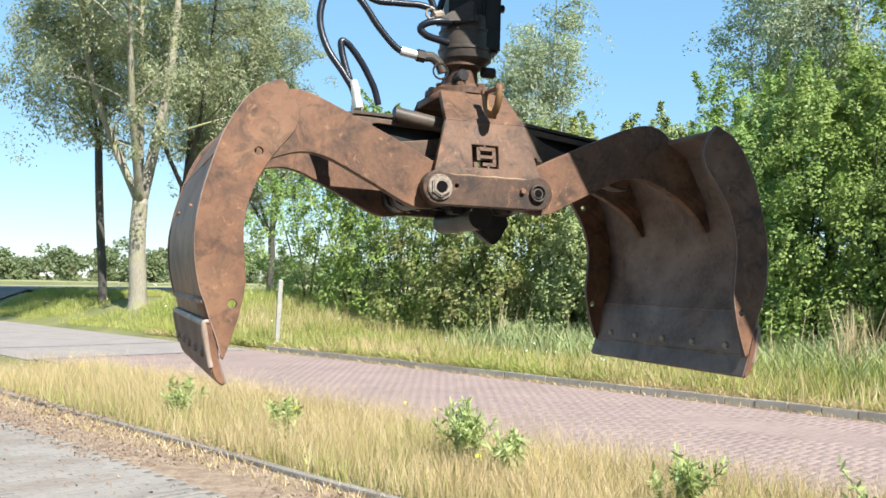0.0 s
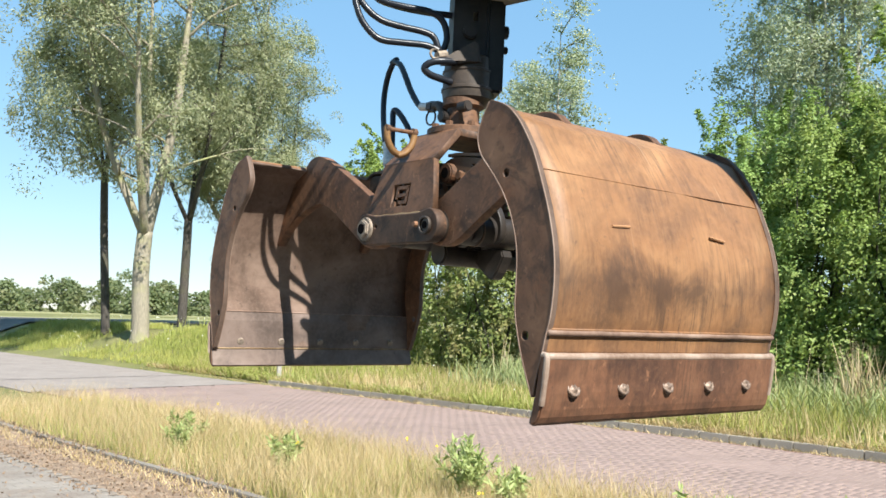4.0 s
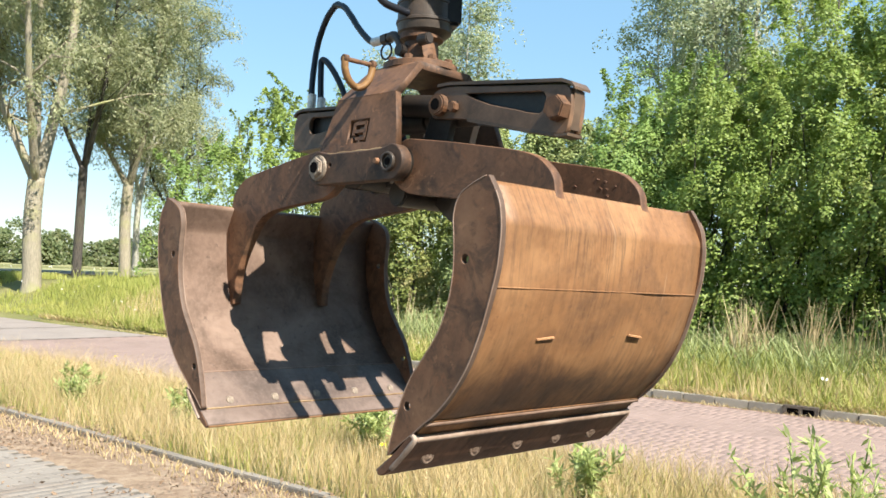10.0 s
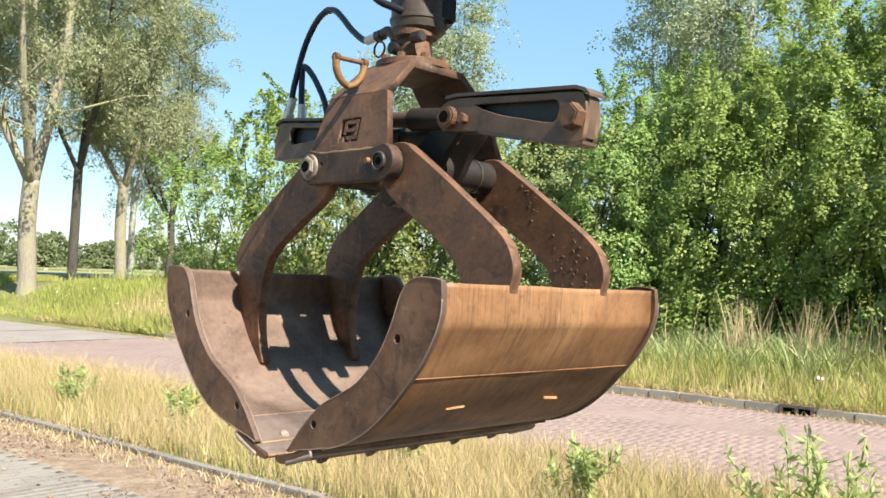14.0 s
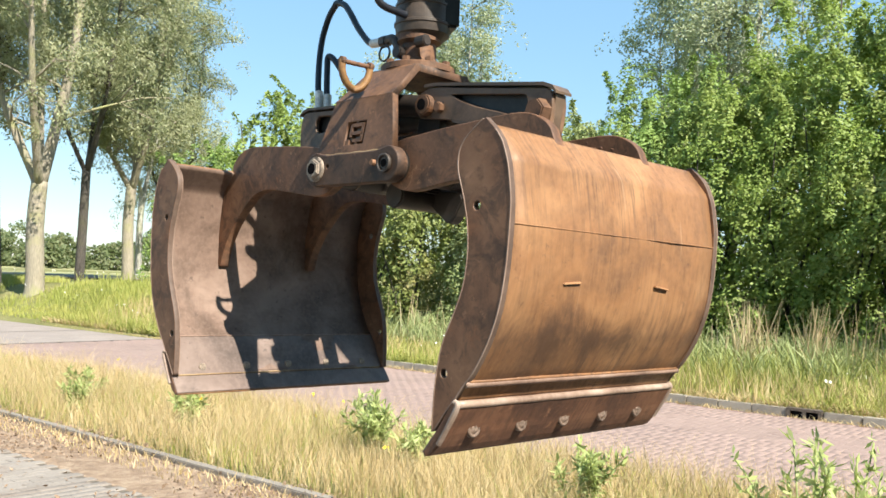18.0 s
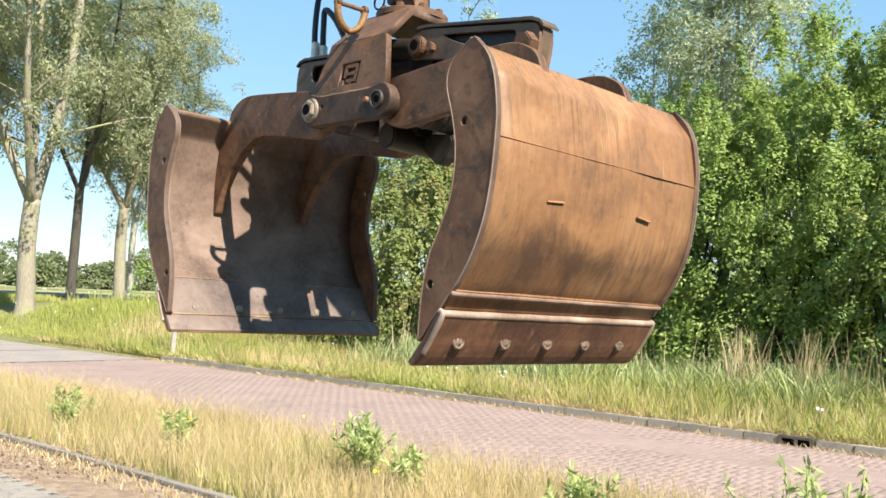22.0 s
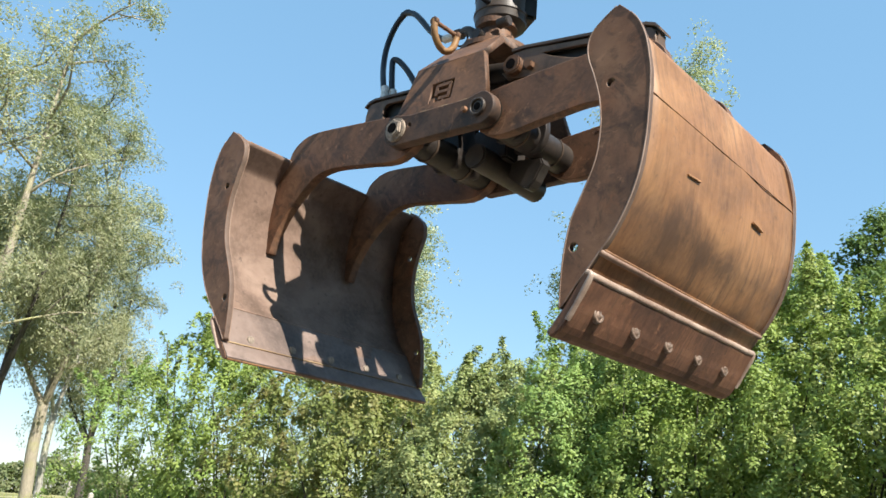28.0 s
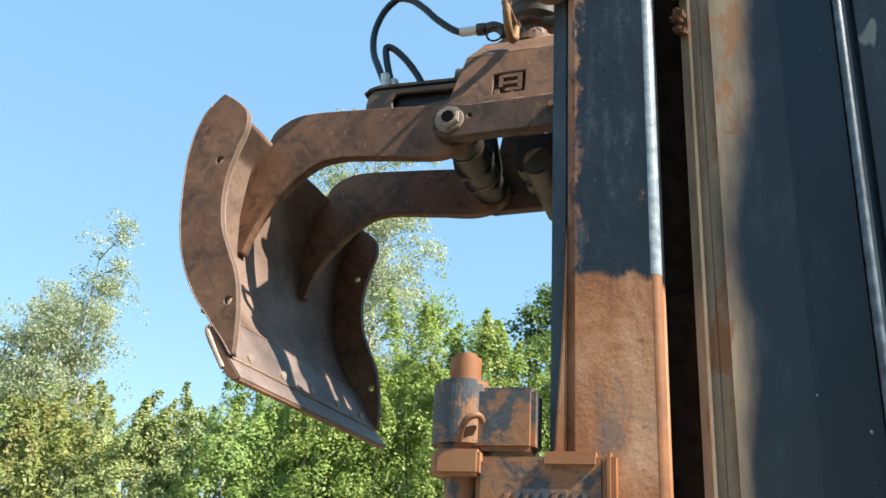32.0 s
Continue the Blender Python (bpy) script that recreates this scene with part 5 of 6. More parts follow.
    for pts in ([(-0.091, -0.06, 0.528), (-0.133, -0.06, 0.541), (-0.199, -0.06, 0.542), (-0.264, -0.06, 0.545), (-0.305, -0.06, 0.574), (-0.334, -0.06, 0.621), (-0.350, -0.05, 0.70), (-0.33, -0.03, 0.80), (-0.22, -0.02, 0.90), (-0.08, 0.0, 0.94)],
                [(-0.090, -0.05, 0.528), (-0.108, -0.05, 0.570), (-0.141, -0.05, 0.584), (-0.199, -0.05, 0.592), (-0.265, -0.05, 0.606), (-0.315, -0.05, 0.643), (-0.345, -0.03, 0.71), (-0.31, 0.0, 0.81), (-0.20, 0.02, 0.88), (-0.08, 0.02, 0.90)],
                [(-0.080, -0.04, 0.528), (-0.068, -0.04, 0.576), (-0.083, -0.04, 0.626), (-0.125, -0.04, 0.650), (-0.20, -0.04, 0.657), (-0.266, -0.03, 0.672), (-0.315, 0.0, 0.72), (-0.30, 0.02, 0.80), (-0.18, 0.03, 0.86), (-0.08, 0.04, 0.87)],
                [(-0.030, 0.0, 0.659), (-0.070, 0.0, 0.660), (-0.128, 0.0, 0.661), (-0.213, 0.0, 0.670), (-0.28, 0.0, 0.690), (-0.31, 0.02, 0.75), (-0.22, 0.04, 0.82), (-0.08, 0.05, 0.85)]):
        bm = bmesh.new()
        tube(bm, smooth_path(pts, 6), 0.0098, 10)
        part("hose", bm, HOSE_RUBBER, b, "black rubber hydraulic hose", smooth=True)
    bm = bmesh.new()
    rod(bm, (-0.098, -0.062, 0.512), (-0.070, -0.050, 0.522), 0.014, 10)
    ring = [Vector((-0.104 + 0.014 * math.cos(a), -0.066, 0.517 + 0.014 * math.sin(a))) for a in np.linspace(0.6, 2 * math.pi - 0.6, 18)]
    tube(bm, ring, 0.004, 6)
    part("hose_clamp", bm, BARE_METAL, b, "bent bare-metal hose hook")
    # boom beam going off to the crane's column
    beam = part("boom_beam", box(bmesh.new(), -0.20, 0.20, -0.20, 0.20, -0.1, 6.5, 0.02), DARK_STEEL, b, "dark steel boom beam")
    beam.matrix_basis = Matrix.Translation((0, 0, 0.95)) @ Vector((0.743, -0.667, 0.05)).to_track_quat('Z', 'Y').to_matrix().to_4x4()
    bm = bmesh.new()
    box(bm, -0.12, 0.12, -0.10, 0.10, 0.82, 1.12, 0.02)
    part("boom_head", bm, DARK_STEEL, b)
    return b


GRAB, JAW_R, JAW_L, CYL_R, CYL_L = build_grab()
BOOM = build_boom()


def lever(phi):
    """Place of a crank ear's pin on the right-hand side, for an opening angle in degrees."""
    a = radians(phi)
    return (PIN - 0.026 * math.cos(a) + 0.164 * math.sin(a), 0.026 * math.sin(a) + 0.164 * math.cos(a))


def spread_of(phi):
    """How far the grab is shut: 0 at the usual opening of 15 degrees, 1 when shut."""
    return (phi - 15) / 40


def arch(phi):
    """Poses of the arch's two pieces: the first turns about its fitting, the second hangs from its top and swings out."""
    k = spread_of(phi)
    first = pose(*HOSE_FOOT, 0, -8.6 * k, 0)
    top = first @ (Vector(HOSE_TOP) - Vector(HOSE_FOOT))
    return first, pose(*top, 0, 17.5 * k, 0)


def motions():
    walk(GRAB, [(t, pose(x, y, z, a, b, c)) for t, x, y, z, a, b, c in GRAB_PATH])
    walk(BOOM, [(t, pose(x, y, z, a, b, 10)) for t, x, y, z, a, b, c in GRAB_PATH])
    walk(JAW_R, [(t, pose(PIN, 0, 0, 0, f, 0)) for t, f in JAW_OPENING])
    walk(JAW_L, [(t, pose(-PIN, 0, 0, 0, f, 180)) for t, f in JAW_OPENING])
    rows_r, rows_l = [], []
    for t, f in JAW_OPENING:
        x, z = lever(f)
        rows_r.append((t, pose(x, -0.085, z, 0, 8.4 - 3.4 * ease((f - 15) / 38), 0)))
        rows_l.append((t, pose(0.148 - x, -0.057, z - 0.020, 0, -1 - 2.5 * spread_of(f), 180)))
    walk(HOSES[0], [(t, arch(f)[0]) for t, f in JAW_OPENING])
    walk(HOSES[1], [(t, arch(f)[1]) for t, f in JAW_OPENING])
    walk(HOSES[2], [(t, pose(-0.102 * spread_of(f), 0, -0.033 * spread_of(f))) for t, f in JAW_OPENING])
    walk(CYL_R, rows_r)
    walk(CYL_L, rows_l)

# ---------------------------------------------------------------- plants


def leaves(centres, spread, per, size, rng, droop=0.0, slim=0.42, hollow=0.25, outward=1.25):
    """Small folded leaves scattered round each centre: corners and faces."""
    c = np.repeat(np.asarray(centres, float), per, 0)
    r = np.repeat(np.asarray(spread, float).reshape(len(centres), -1) * np.ones(3), per, 0)
    n = len(c)
    d = rng.normal(size=(n, 3))
    d /= np.linalg.norm(d, axis=1)[:, None]
    c = c + d * r * rng.uniform(hollow, 1.0, (n, 1)) ** 0.6
    a = rng.normal(size=(n, 3))
    a[:, 2] -= droop
    a /= np.linalg.norm(a, axis=1)[:, None]
    face = d * outward + rng.normal(size=(n, 3)) * 0.5 + [0, 0, 0.45]
    b = np.cross(a, face)
    b /= np.linalg.norm(b, axis=1)[:, None] + 1e-9
    ln = size * rng.uniform(0.6, 1.35, (n, 1))
    up = np.cross(a, b)
    w = ln * slim
    v = np.stack([c, c + a * ln * 0.5 + b * w * 0.5 + up * w * 0.15, c + a * ln, c + a * ln * 0.5 - b * w * 0.5 + up * w * 0.15], 1).reshape(-1, 3)
    return v, np.arange(4 * n).reshape(n, 4)


def lobes(centres, radii, out, per, size, rng, slim=0.5, loose=0.45, tall=1.3, droop=0.15):
    """Leaves laid like shingles over rounded lobes: each lobe faces outwards and up, so that it has a lit and a shaded side."""
    n = len(centres)
    c = np.repeat(np.asarray(centres, float), per, 0)
    r = np.repeat(np.asarray(radii, float), per)[:, None] * [1, 1, tall]
    o = np.repeat(np.asarray(out, float), per, 0)
    k = n * per
    d = rng.normal(size=(k, 3))
    d /= np.linalg.norm(d, axis=1)[:, None]
    lead = o + [0, 0, 0.5]
    back = (d * lead).sum(1) < -0.25 * np.linalg.norm(lead, axis=1)
    d[back] *= -1
    p = c + d * r * rng.uniform(0.55, 1.08, (k, 1)) ** 0.7
    f = d * 0.8 + o * 0.3 + [0, 0, 0.5] + rng.normal(size=(k, 3)) * loose
    f /= np.linalg.norm(f, axis=1)[:, None]
    a = rng.normal(size=(k, 3)) + o * 0.5
    a[:, 2] -= droop
    a -= f * (a * f).sum(1)[:, None]
    a /= np.linalg.norm(a, axis=1)[:, None] + 1e-9
    b = np.cross(a, f)
    ln = size * rng.uniform(0.6, 1.35, (k, 1))
    w = ln * slim
    v = np.stack([p, p + a * ln * 0.5 + b * w * 0.5 - f * w * 0.12, p + a * ln, p + a * ln * 0.5 - b * w * 0.5 - f * w * 0.12], 1).reshape(-1, 3)
    return v, np.arange(4 * k).reshape(k, 4)


def crowned(rng, height, trunk_r, fork, mains, reach, lean=(0, 0), twigs=1.0):
    """A trunk that forks into a few main limbs, each with boughs and twigs: the tubes and the twig ends."""
    bm = bmesh.new()
    ends = []
    fz = height * fork
    f = Vector((lean[0] * fork, lean[1] * fork, fz))
    path = smooth_path([(0, 0, -0.5), (0.0, 0.02, 0.5), (f.x * 0.6 + rng.uniform(-0.1, 0.1), f.y * 0.6, fz * 0.6), f[:]], 5)
    tube(bm, path, [trunk_r * (1.25 - 0.35 * min(1, k / 4)) * (1 - 0.012 * k) for k in range(len(path))], 14)

    def twig(p, d, length, r, level):
        mid = p + d * length * 0.5 + Vector((rng.normal(0, 0.07), rng.normal(0, 0.07), 0.05)) * length
        end = p + d * length + Vector((0, 0, 0.06 * length))
        tube(bm, smooth_path([p, mid, end], 2), [r * (1 - 0.17 * k) for k in range(5)], 5)
        ends.extend((end, mid.lerp(end, 0.5)))
        if level < 2:
            for _ in range(3):
                nd = (d + Vector((rng.normal(0, 0.7), rng.normal(0, 0.7), rng.normal(0.0, 0.5)))).normalized()
                twig(p.lerp(end, rng.uniform(0.4, 0.95)), nd, length * rng.uniform(0.45, 0.7), r * 0.5, level + 1)

    for k in range(mains):
        a = 2 * math.pi * (k + 0.25) / mains + rng.uniform(-0.3, 0.3)
        out = reach * (0.35 if k == 0 else rng.uniform(0.6, 1.0))
        top = Vector((lean[0] + out * math.cos(a), lean[1] + out * math.sin(a), height * (0.96 if k == 0 else rng.uniform(0.62, 0.9))))
        limb = smooth_path([f - Vector((0, 0, 0.25)), f.lerp(top, 0.3) + Vector((math.cos(a), math.sin(a), 0)) * out * 0.22, f.lerp(top, 0.65) + Vector((math.cos(a), math.sin(a), 0)) * out * 0.12, top], 5)
        r0 = trunk_r * (0.62 if k == 0 else 0.45)
        tube(bm, limb, [max(0.015, r0 * (1 - q / (len(limb) + 0.5))) for q in range(len(limb))], 9)
        ends.append(top)
        ends.extend(limb[-7:])
        for q in range(10):
            i = int(3 + (len(limb) - 4) * (q + rng.uniform(0, 0.9)) / 10)
            b = rng.uniform(0, 2 * math.pi)
            d = Vector((math.cos(b), math.sin(b), rng.uniform(0.2, 0.9))).normalized()
            twig(limb[i], d, height * rng.uniform(0.09, 0.16) * twigs, r0 * 0.3, 1)
    return bm, ends


def branchwork(rng, height, trunk_r, fork, limbs, lean=(0, 0), spread=0.33, levels=2, clear=0.0):
    """A tapered trunk with limbs and twigs: the tubes' mesh data and the twig ends."""
    bm = bmesh.new()
    ends = []
    top = Vector((lean[0], lean[1], height * 0.93))
    bend = Vector((rng.uniform(-0.25, 0.25), rng.uniform(-0.25, 0.25), 0))
    path = smooth_path([(0, 0, -0.4), (0.02, 0, 0.3), tuple(top * 0.25 + bend * 0.8), tuple(top * 0.55 + bend), tuple(top)], 6)
    rad = [max(0.02, trunk_r * (1.35 if i < 2 else 1.0) * (1 - i / (len(path) + 1)) ** 0.9) for i in range(len(path))]
    tube(bm, path, rad, 12)

    def twig(p, d, length, r, level):
        mid = p + d * length * 0.5 + Vector((rng.normal(0, 0.06), rng.normal(0, 0.06), 0.08)) * length
        end = p + d * length + Vector((0, 0, 0.10 * length))
        tube(bm, smooth_path([p, mid, end], 3), [r * (1 - 0.13 * k) for k in range(7)], 7 if level == 0 else 5)
        ends.append(end)
        ends.append((mid + end) / 2)
        if level < levels:
            for _ in range(3 if level == 0 else 2):
                f = rng.uniform(0.35, 0.95)
                q = p.lerp(end, f)
                nd = (d + Vector((rng.normal(0, 0.6), rng.normal(0, 0.6), rng.normal(0.1, 0.45)))).normalized()
                twig(q, nd, length * rng.uniform(0.4, 0.62), r * 0.5, level + 1)

    for k in range(limbs):
        f = fork + (0.97 - fork) * (k + rng.uniform(0, 0.6)) / limbs
        i = min(len(path) - 1, int(f * (len(path) - 1)))
        a = k * 2.4 + rng.uniform(-0.5, 0.5)
        d = Vector((math.cos(a), math.sin(a), rng.uniform(0.35, 1.1))).normalized()
        twig(path[i], d, height * spread * (1.15 - 0.75 * (f - fork) / (1 - fork)) * rng.uniform(0.8, 1.15), rad[i] * 0.5, 0)
    return bm, ends


def tree(name, at, height, trunk_r, fork, limbs, bark_mat, leaf, per, size, label, category, rng, lean=(0, 0), spread=0.33, clump=0.75, droop=0.5, slim=0.42, group="", turn=0.0, forked=0, twigs=1.0, loose=0.6, fill=0.5):
    t = thing(name, pose(*at, 0, 0, turn), label, category, group)
    bm, ends = crowned(rng, height, trunk_r, fork, forked, height * spread, lean, twigs) if forked else branchwork(rng, height, trunk_r, fork, limbs, lean, spread)
    part("trunk", bm, bark_mat, t, smooth=True)
    k = np.array([e[:] for e in ends])
    k = k[rng.permutation(len(k))]
    more = int(len(k) * fill)
    k = np.concatenate([k, k[rng.integers(0, len(k), more)] + rng.normal(0, clump * 0.8, (more, 3))])
    mid = k.mean(0) * [1, 1, 0.9]
    out = k - mid
    out /= np.linalg.norm(out, axis=1)[:, None] + 1e-6
    v, f = lobes(k, rng.uniform(0.35, 1.0, len(k)) * clump, out, per, size, rng, slim, loose, 1.15, droop)
    put("crown", bulk("crown", v, f, leaf), t)
    return t


def polar(az, dist, z=None):
    x, y = polar_place(az, dist)
    return (x, y, ground_z(x, y) if z is None else z)


def bush(name, at, width, height, leaf, n_clump, per, size, label, rng, depth=None, group="shrubs behind the verge"):
    """A shrub of many stems with clumps of leaves over an uneven outline."""
    b = thing(name, pose(*at), label, "shrub", group)
    cl = []
    depth = depth or width * 0.8
    away = Vector((at[0], at[1])).normalized()  # the side turned from the road is thinner
    for _ in range(6):
        e = Vector((rng.uniform(-0.4, 0.4) * width, rng.uniform(-0.4, 0.4) * depth, height * rng.uniform(0.55, 0.95)))
        bm = bmesh.new()
        tube(bm, smooth_path([(e.x * 0.15, e.y * 0.15, -0.1), (e.x * 0.5, e.y * 0.5, e.z * 0.45), e[:]], 3), [0.04 * (1 - 0.12 * k) for k in range(7)], 5)
        part("stem", bm, BARK_DARK, b, smooth=True)
    size_of, out = [], []
    while len(cl) < n_clump:
        p = rng.uniform(-1, 1, 3)
        q = np.linalg.norm(p * [1, 1, 0.9])
        if q > 1 or q < 0.72:
            continue
        if p[0] * away.x + p[1] * away.y > 0.25 and rng.uniform() < 0.6:
            continue
        lift = 0.5 + 0.5 * p[2]
        o = np.array([p[0], p[1], 0.6 * p[2]])
        if p[2] < 0:
            p[:2] /= max(0.5, math.sqrt(1 - p[2] ** 2))
        wide = 1.0 - 0.45 * max(0, lift - 0.55) / 0.45
        swell = 1 + 0.30 * noise.noise((p[0] * 2 + at[0], p[1] * 2, at[1])) + 0.12 * noise.noise((p[0] * 5, p[1] * 5 + at[0], p[2] * 4))
        cl.append((p[0] * width / 2 * wide * swell, p[1] * depth / 2 * wide * swell, 0.12 + lift * height * swell))
        size_of.append(rng.uniform(0.13, 0.36) * (1.2 - 0.4 * lift))
        out.append(o / np.linalg.norm(o))
    for _ in range(26):
        # upright shoots that break the outline
        i = int(rng.integers(0, n_clump))
        x, y, z = cl[i]
        if z < height * 0.72:
            continue
        lean = rng.normal(0, 0.06, 2)
        for q in range(5):
            cl.append((x + lean[0] * q, y + lean[1] * q, z + 0.22 + 0.16 * q))
            size_of.append(0.17 - 0.026 * q)
            out.append(out[i])
    v, _ = lobes(cl, size_of, out, per, size, rng, 0.58, 0.40, 1.15, 0.1)
    quad = v.reshape(-1, 4, 3)
    behind = quad[:, 0, 0] * away.x + quad[:, 0, 1] * away.y > 0.12 * depth
    quad = quad[~behind | (np.arange(len(quad)) % 3 == 0)]
    put("crown", bulk("crown", quad.reshape(-1, 3), np.arange(4 * len(quad)).reshape(-1, 4), leaf), b)
    return b


def blades(pts, height, rng, width=0.012, bend=0.35):
    """Grass blades of two segments, each a thin bent strip."""
    n = len(pts)
    h = height * rng.uniform(0.5, 1.25, n)
    a = rng.uniform(0, 2 * math.pi, n)
    side = np.stack([np.cos(a), np.sin(a), np.zeros(n)], 1) * (width * rng.uniform(0.6, 1.3, n))[:, None]
    lean_a = rng.uniform(0, 2 * math.pi, n)
    ln = np.stack([np.cos(lean_a), np.sin(lean_a), np.zeros(n)], 1) * (h * bend * rng.uniform(0.2, 1.0, n))[:, None]
    up = np.stack([np.zeros(n), np.zeros(n), h], 1)
    p = np.asarray(pts)
    q = p + up * 0.55 + ln * 0.35
    r = p + up * 0.98 + ln
    v = np.stack([p - side, p + side, q + side * 0.8, q - side * 0.8, r + side * 0.15, r - side * 0.15], 1).reshape(-1, 3)
    b = np.arange(n)[:, None] * 6
    f = np.concatenate([b + [0, 1, 2, 3], b + [3, 2, 4, 5]], 0)
    return v, f


def scatter(rng, n, s0, s1, v0, v1, patch=0.0, seed=0.0):
    pts = []
    while len(pts) < n:
        s, v = rng.uniform(s0, s1), rng.uniform(v0, v1)
        x, y = sv(s, v)
        if patch and noise.noise((x * 0.45 + seed, y * 0.45, seed)) < rng.uniform(-0.6, 0.6) * patch - 0.1:
            continue
        pts.append((x, y, ground_z(x, y) - 0.05))
    return np.array(pts)


def grass(name, batches, mat, label, rng):
    vs, fs, k = [], [], 0
    for pts, h, w, bend in batches:
        v, f = blades(pts, h, rng, w, bend)
        vs.append(v)
        fs.append(f + k)
        k += len(v)
    ob = new(name, bulk(name, np.concatenate(vs), np.concatenate(fs), mat))
    return tagged(ob, label, "grass", kind="stuff")


def weed(name, at, height, stems, leaf, label, rng, size=0.085):
    w = thing(name, pose(*at), label, "weed", "leafy weeds in the grass strip")
    v, f, k = [], [], 0
    for i in range(stems):
        a, r = rng.uniform(0, 2 * math.pi), rng.uniform(0.05, 0.16 if stems < 6 else 0.65) * height
        h = height * rng.uniform(0.6, 1.0)
        base = Vector((rng.normal(0, 0.05), rng.normal(0, 0.05), -0.05))
        end = Vector((r * math.cos(a), r * math.sin(a), h))
        path = smooth_path([base, base.lerp(end, 0.5) + Vector((0, 0, 0.06)), end], 4)
        bm = bmesh.new()
        tube(bm, path, [0.006] * 9, 5)
        part("stalk", bm, WEED_PALE, w, smooth=True)
        c = np.array([path[1 + int(q * 7)][:] for q in np.linspace(0.12, 1, 12)])
        vv, ff = leaves(c, [0.03] * len(c), 5, size * 1.05, rng, -0.45, 0.25)
        v.append(vv)
        f.append(ff + k)
        k += len(vv)
    put("foliage", bulk("foliage", np.concatenate(v), np.concatenate(f), leaf), w)
    return w


def build_plants():
    rng = np.random.default_rng(11)
    row = "row of willows"
    wl = "tall grey-green willow with an ochre forked trunk"
    dark = "grey-green willow with a dark slender trunk"
    for az, d, z, h, r, fk, bk, lf, mains, rch, ln, lb in (
            (-18.9, 34, 0.75, 19, 0.37, 0.205, BARK_WILLOW, 46, 4, 0.24, (0, 0), wl), (-20.9, 37, 0.8, 16, 0.19, 0.40, BARK_DARK, 46, 3, 0.16, (-0.9, 0), dark),
            (-16.5, 41, 0.9, 18, 0.24, 0.28, BARK_DARK, 46, 4, 0.22, (0.3, 0), dark), (-13.8, 44, 1.0, 19, 0.32, 0.24, BARK_WILLOW, 46, 4, 0.24, (0, 0), wl),
            (-11.0, 50, 1.1, 14, 0.24, 0.24, BARK_DARK, 40, 4, 0.22, (0, 0), dark), (-13.2, 47, 1.0, 15, 0.2, 0.3, BARK_BIRCH, 30, 3, 0.2, (0.2, 0), "pale-barked willow beside the row")):
        tree("willow_tree", polar(az, d, z), h, r, fk, 0, bk, LEAF_WILLOW, int(lf * 2.3), 0.145, lb, "tree", rng, ln, rch, 0.85, 0.7, 0.34, row, forked=mains)
    # pale trees above the shrubs
    pale = "tall pale-leaved poplar with thin upright limbs"
    for az, d, h, rch, size, mains in ((6.4, 37, 14.1, 0.085, 0.13, 6), (23.6, 27, 17.0, 0.070, 0.11, 7), (20.2, 31, 12.4, 0.075, 0.11, 5), (27.0, 28, 10.5, 0.07, 0.10, 4), (4.2, 40, 12.5, 0.085, 0.13, 4)):
        tree("poplar_tree", polar(az, d), h, 0.19, 0.13, 0, BARK_BIRCH, LEAF_BIRCH, 48 if h > 16 else 33, size, pale, "tree", rng, (0, 0), rch, 0.56, 0.2, 0.5, "pale poplars behind the shrubs", forked=mains, twigs=0.6, loose=0.9, fill=0.9)
    tree("alder_tree", polar(29.5, 25), 9.8, 0.16, 0.2, 12, BARK_DARK, LEAF_LIME, 40, 0.12, "bright yellow-green young tree above the shrubs", "tree", rng, spread=0.24, clump=0.6, droop=0.1, slim=0.6)
    tree("alder_tree", polar(35.5, 25), 10.0, 0.2, 0.15, 24, BARK_DARK, LEAF_DEEP, 46, 0.125, "dark green broad-leaved tree above the shrubs", "tree", rng, spread=0.27, clump=0.55, droop=0.1, slim=0.65)
    tree("alder_tree", polar(43, 23), 9.6, 0.2, 0.15, 24, BARK_DARK, LEAF_DARK, 46, 0.125, "dark green broad-leaved tree above the shrubs", "tree", rng, spread=0.27, clump=0.55, droop=0.1, slim=0.65)
    tree("alder_tree", polar(18.2, 27), 6.6, 0.14, 0.2, 11, BARK_DARK, LEAF_DEEP, 60, 0.12, "dark green young tree above the shrubs", "tree", rng, spread=0.26, clump=0.5, droop=0.1, slim=0.6)
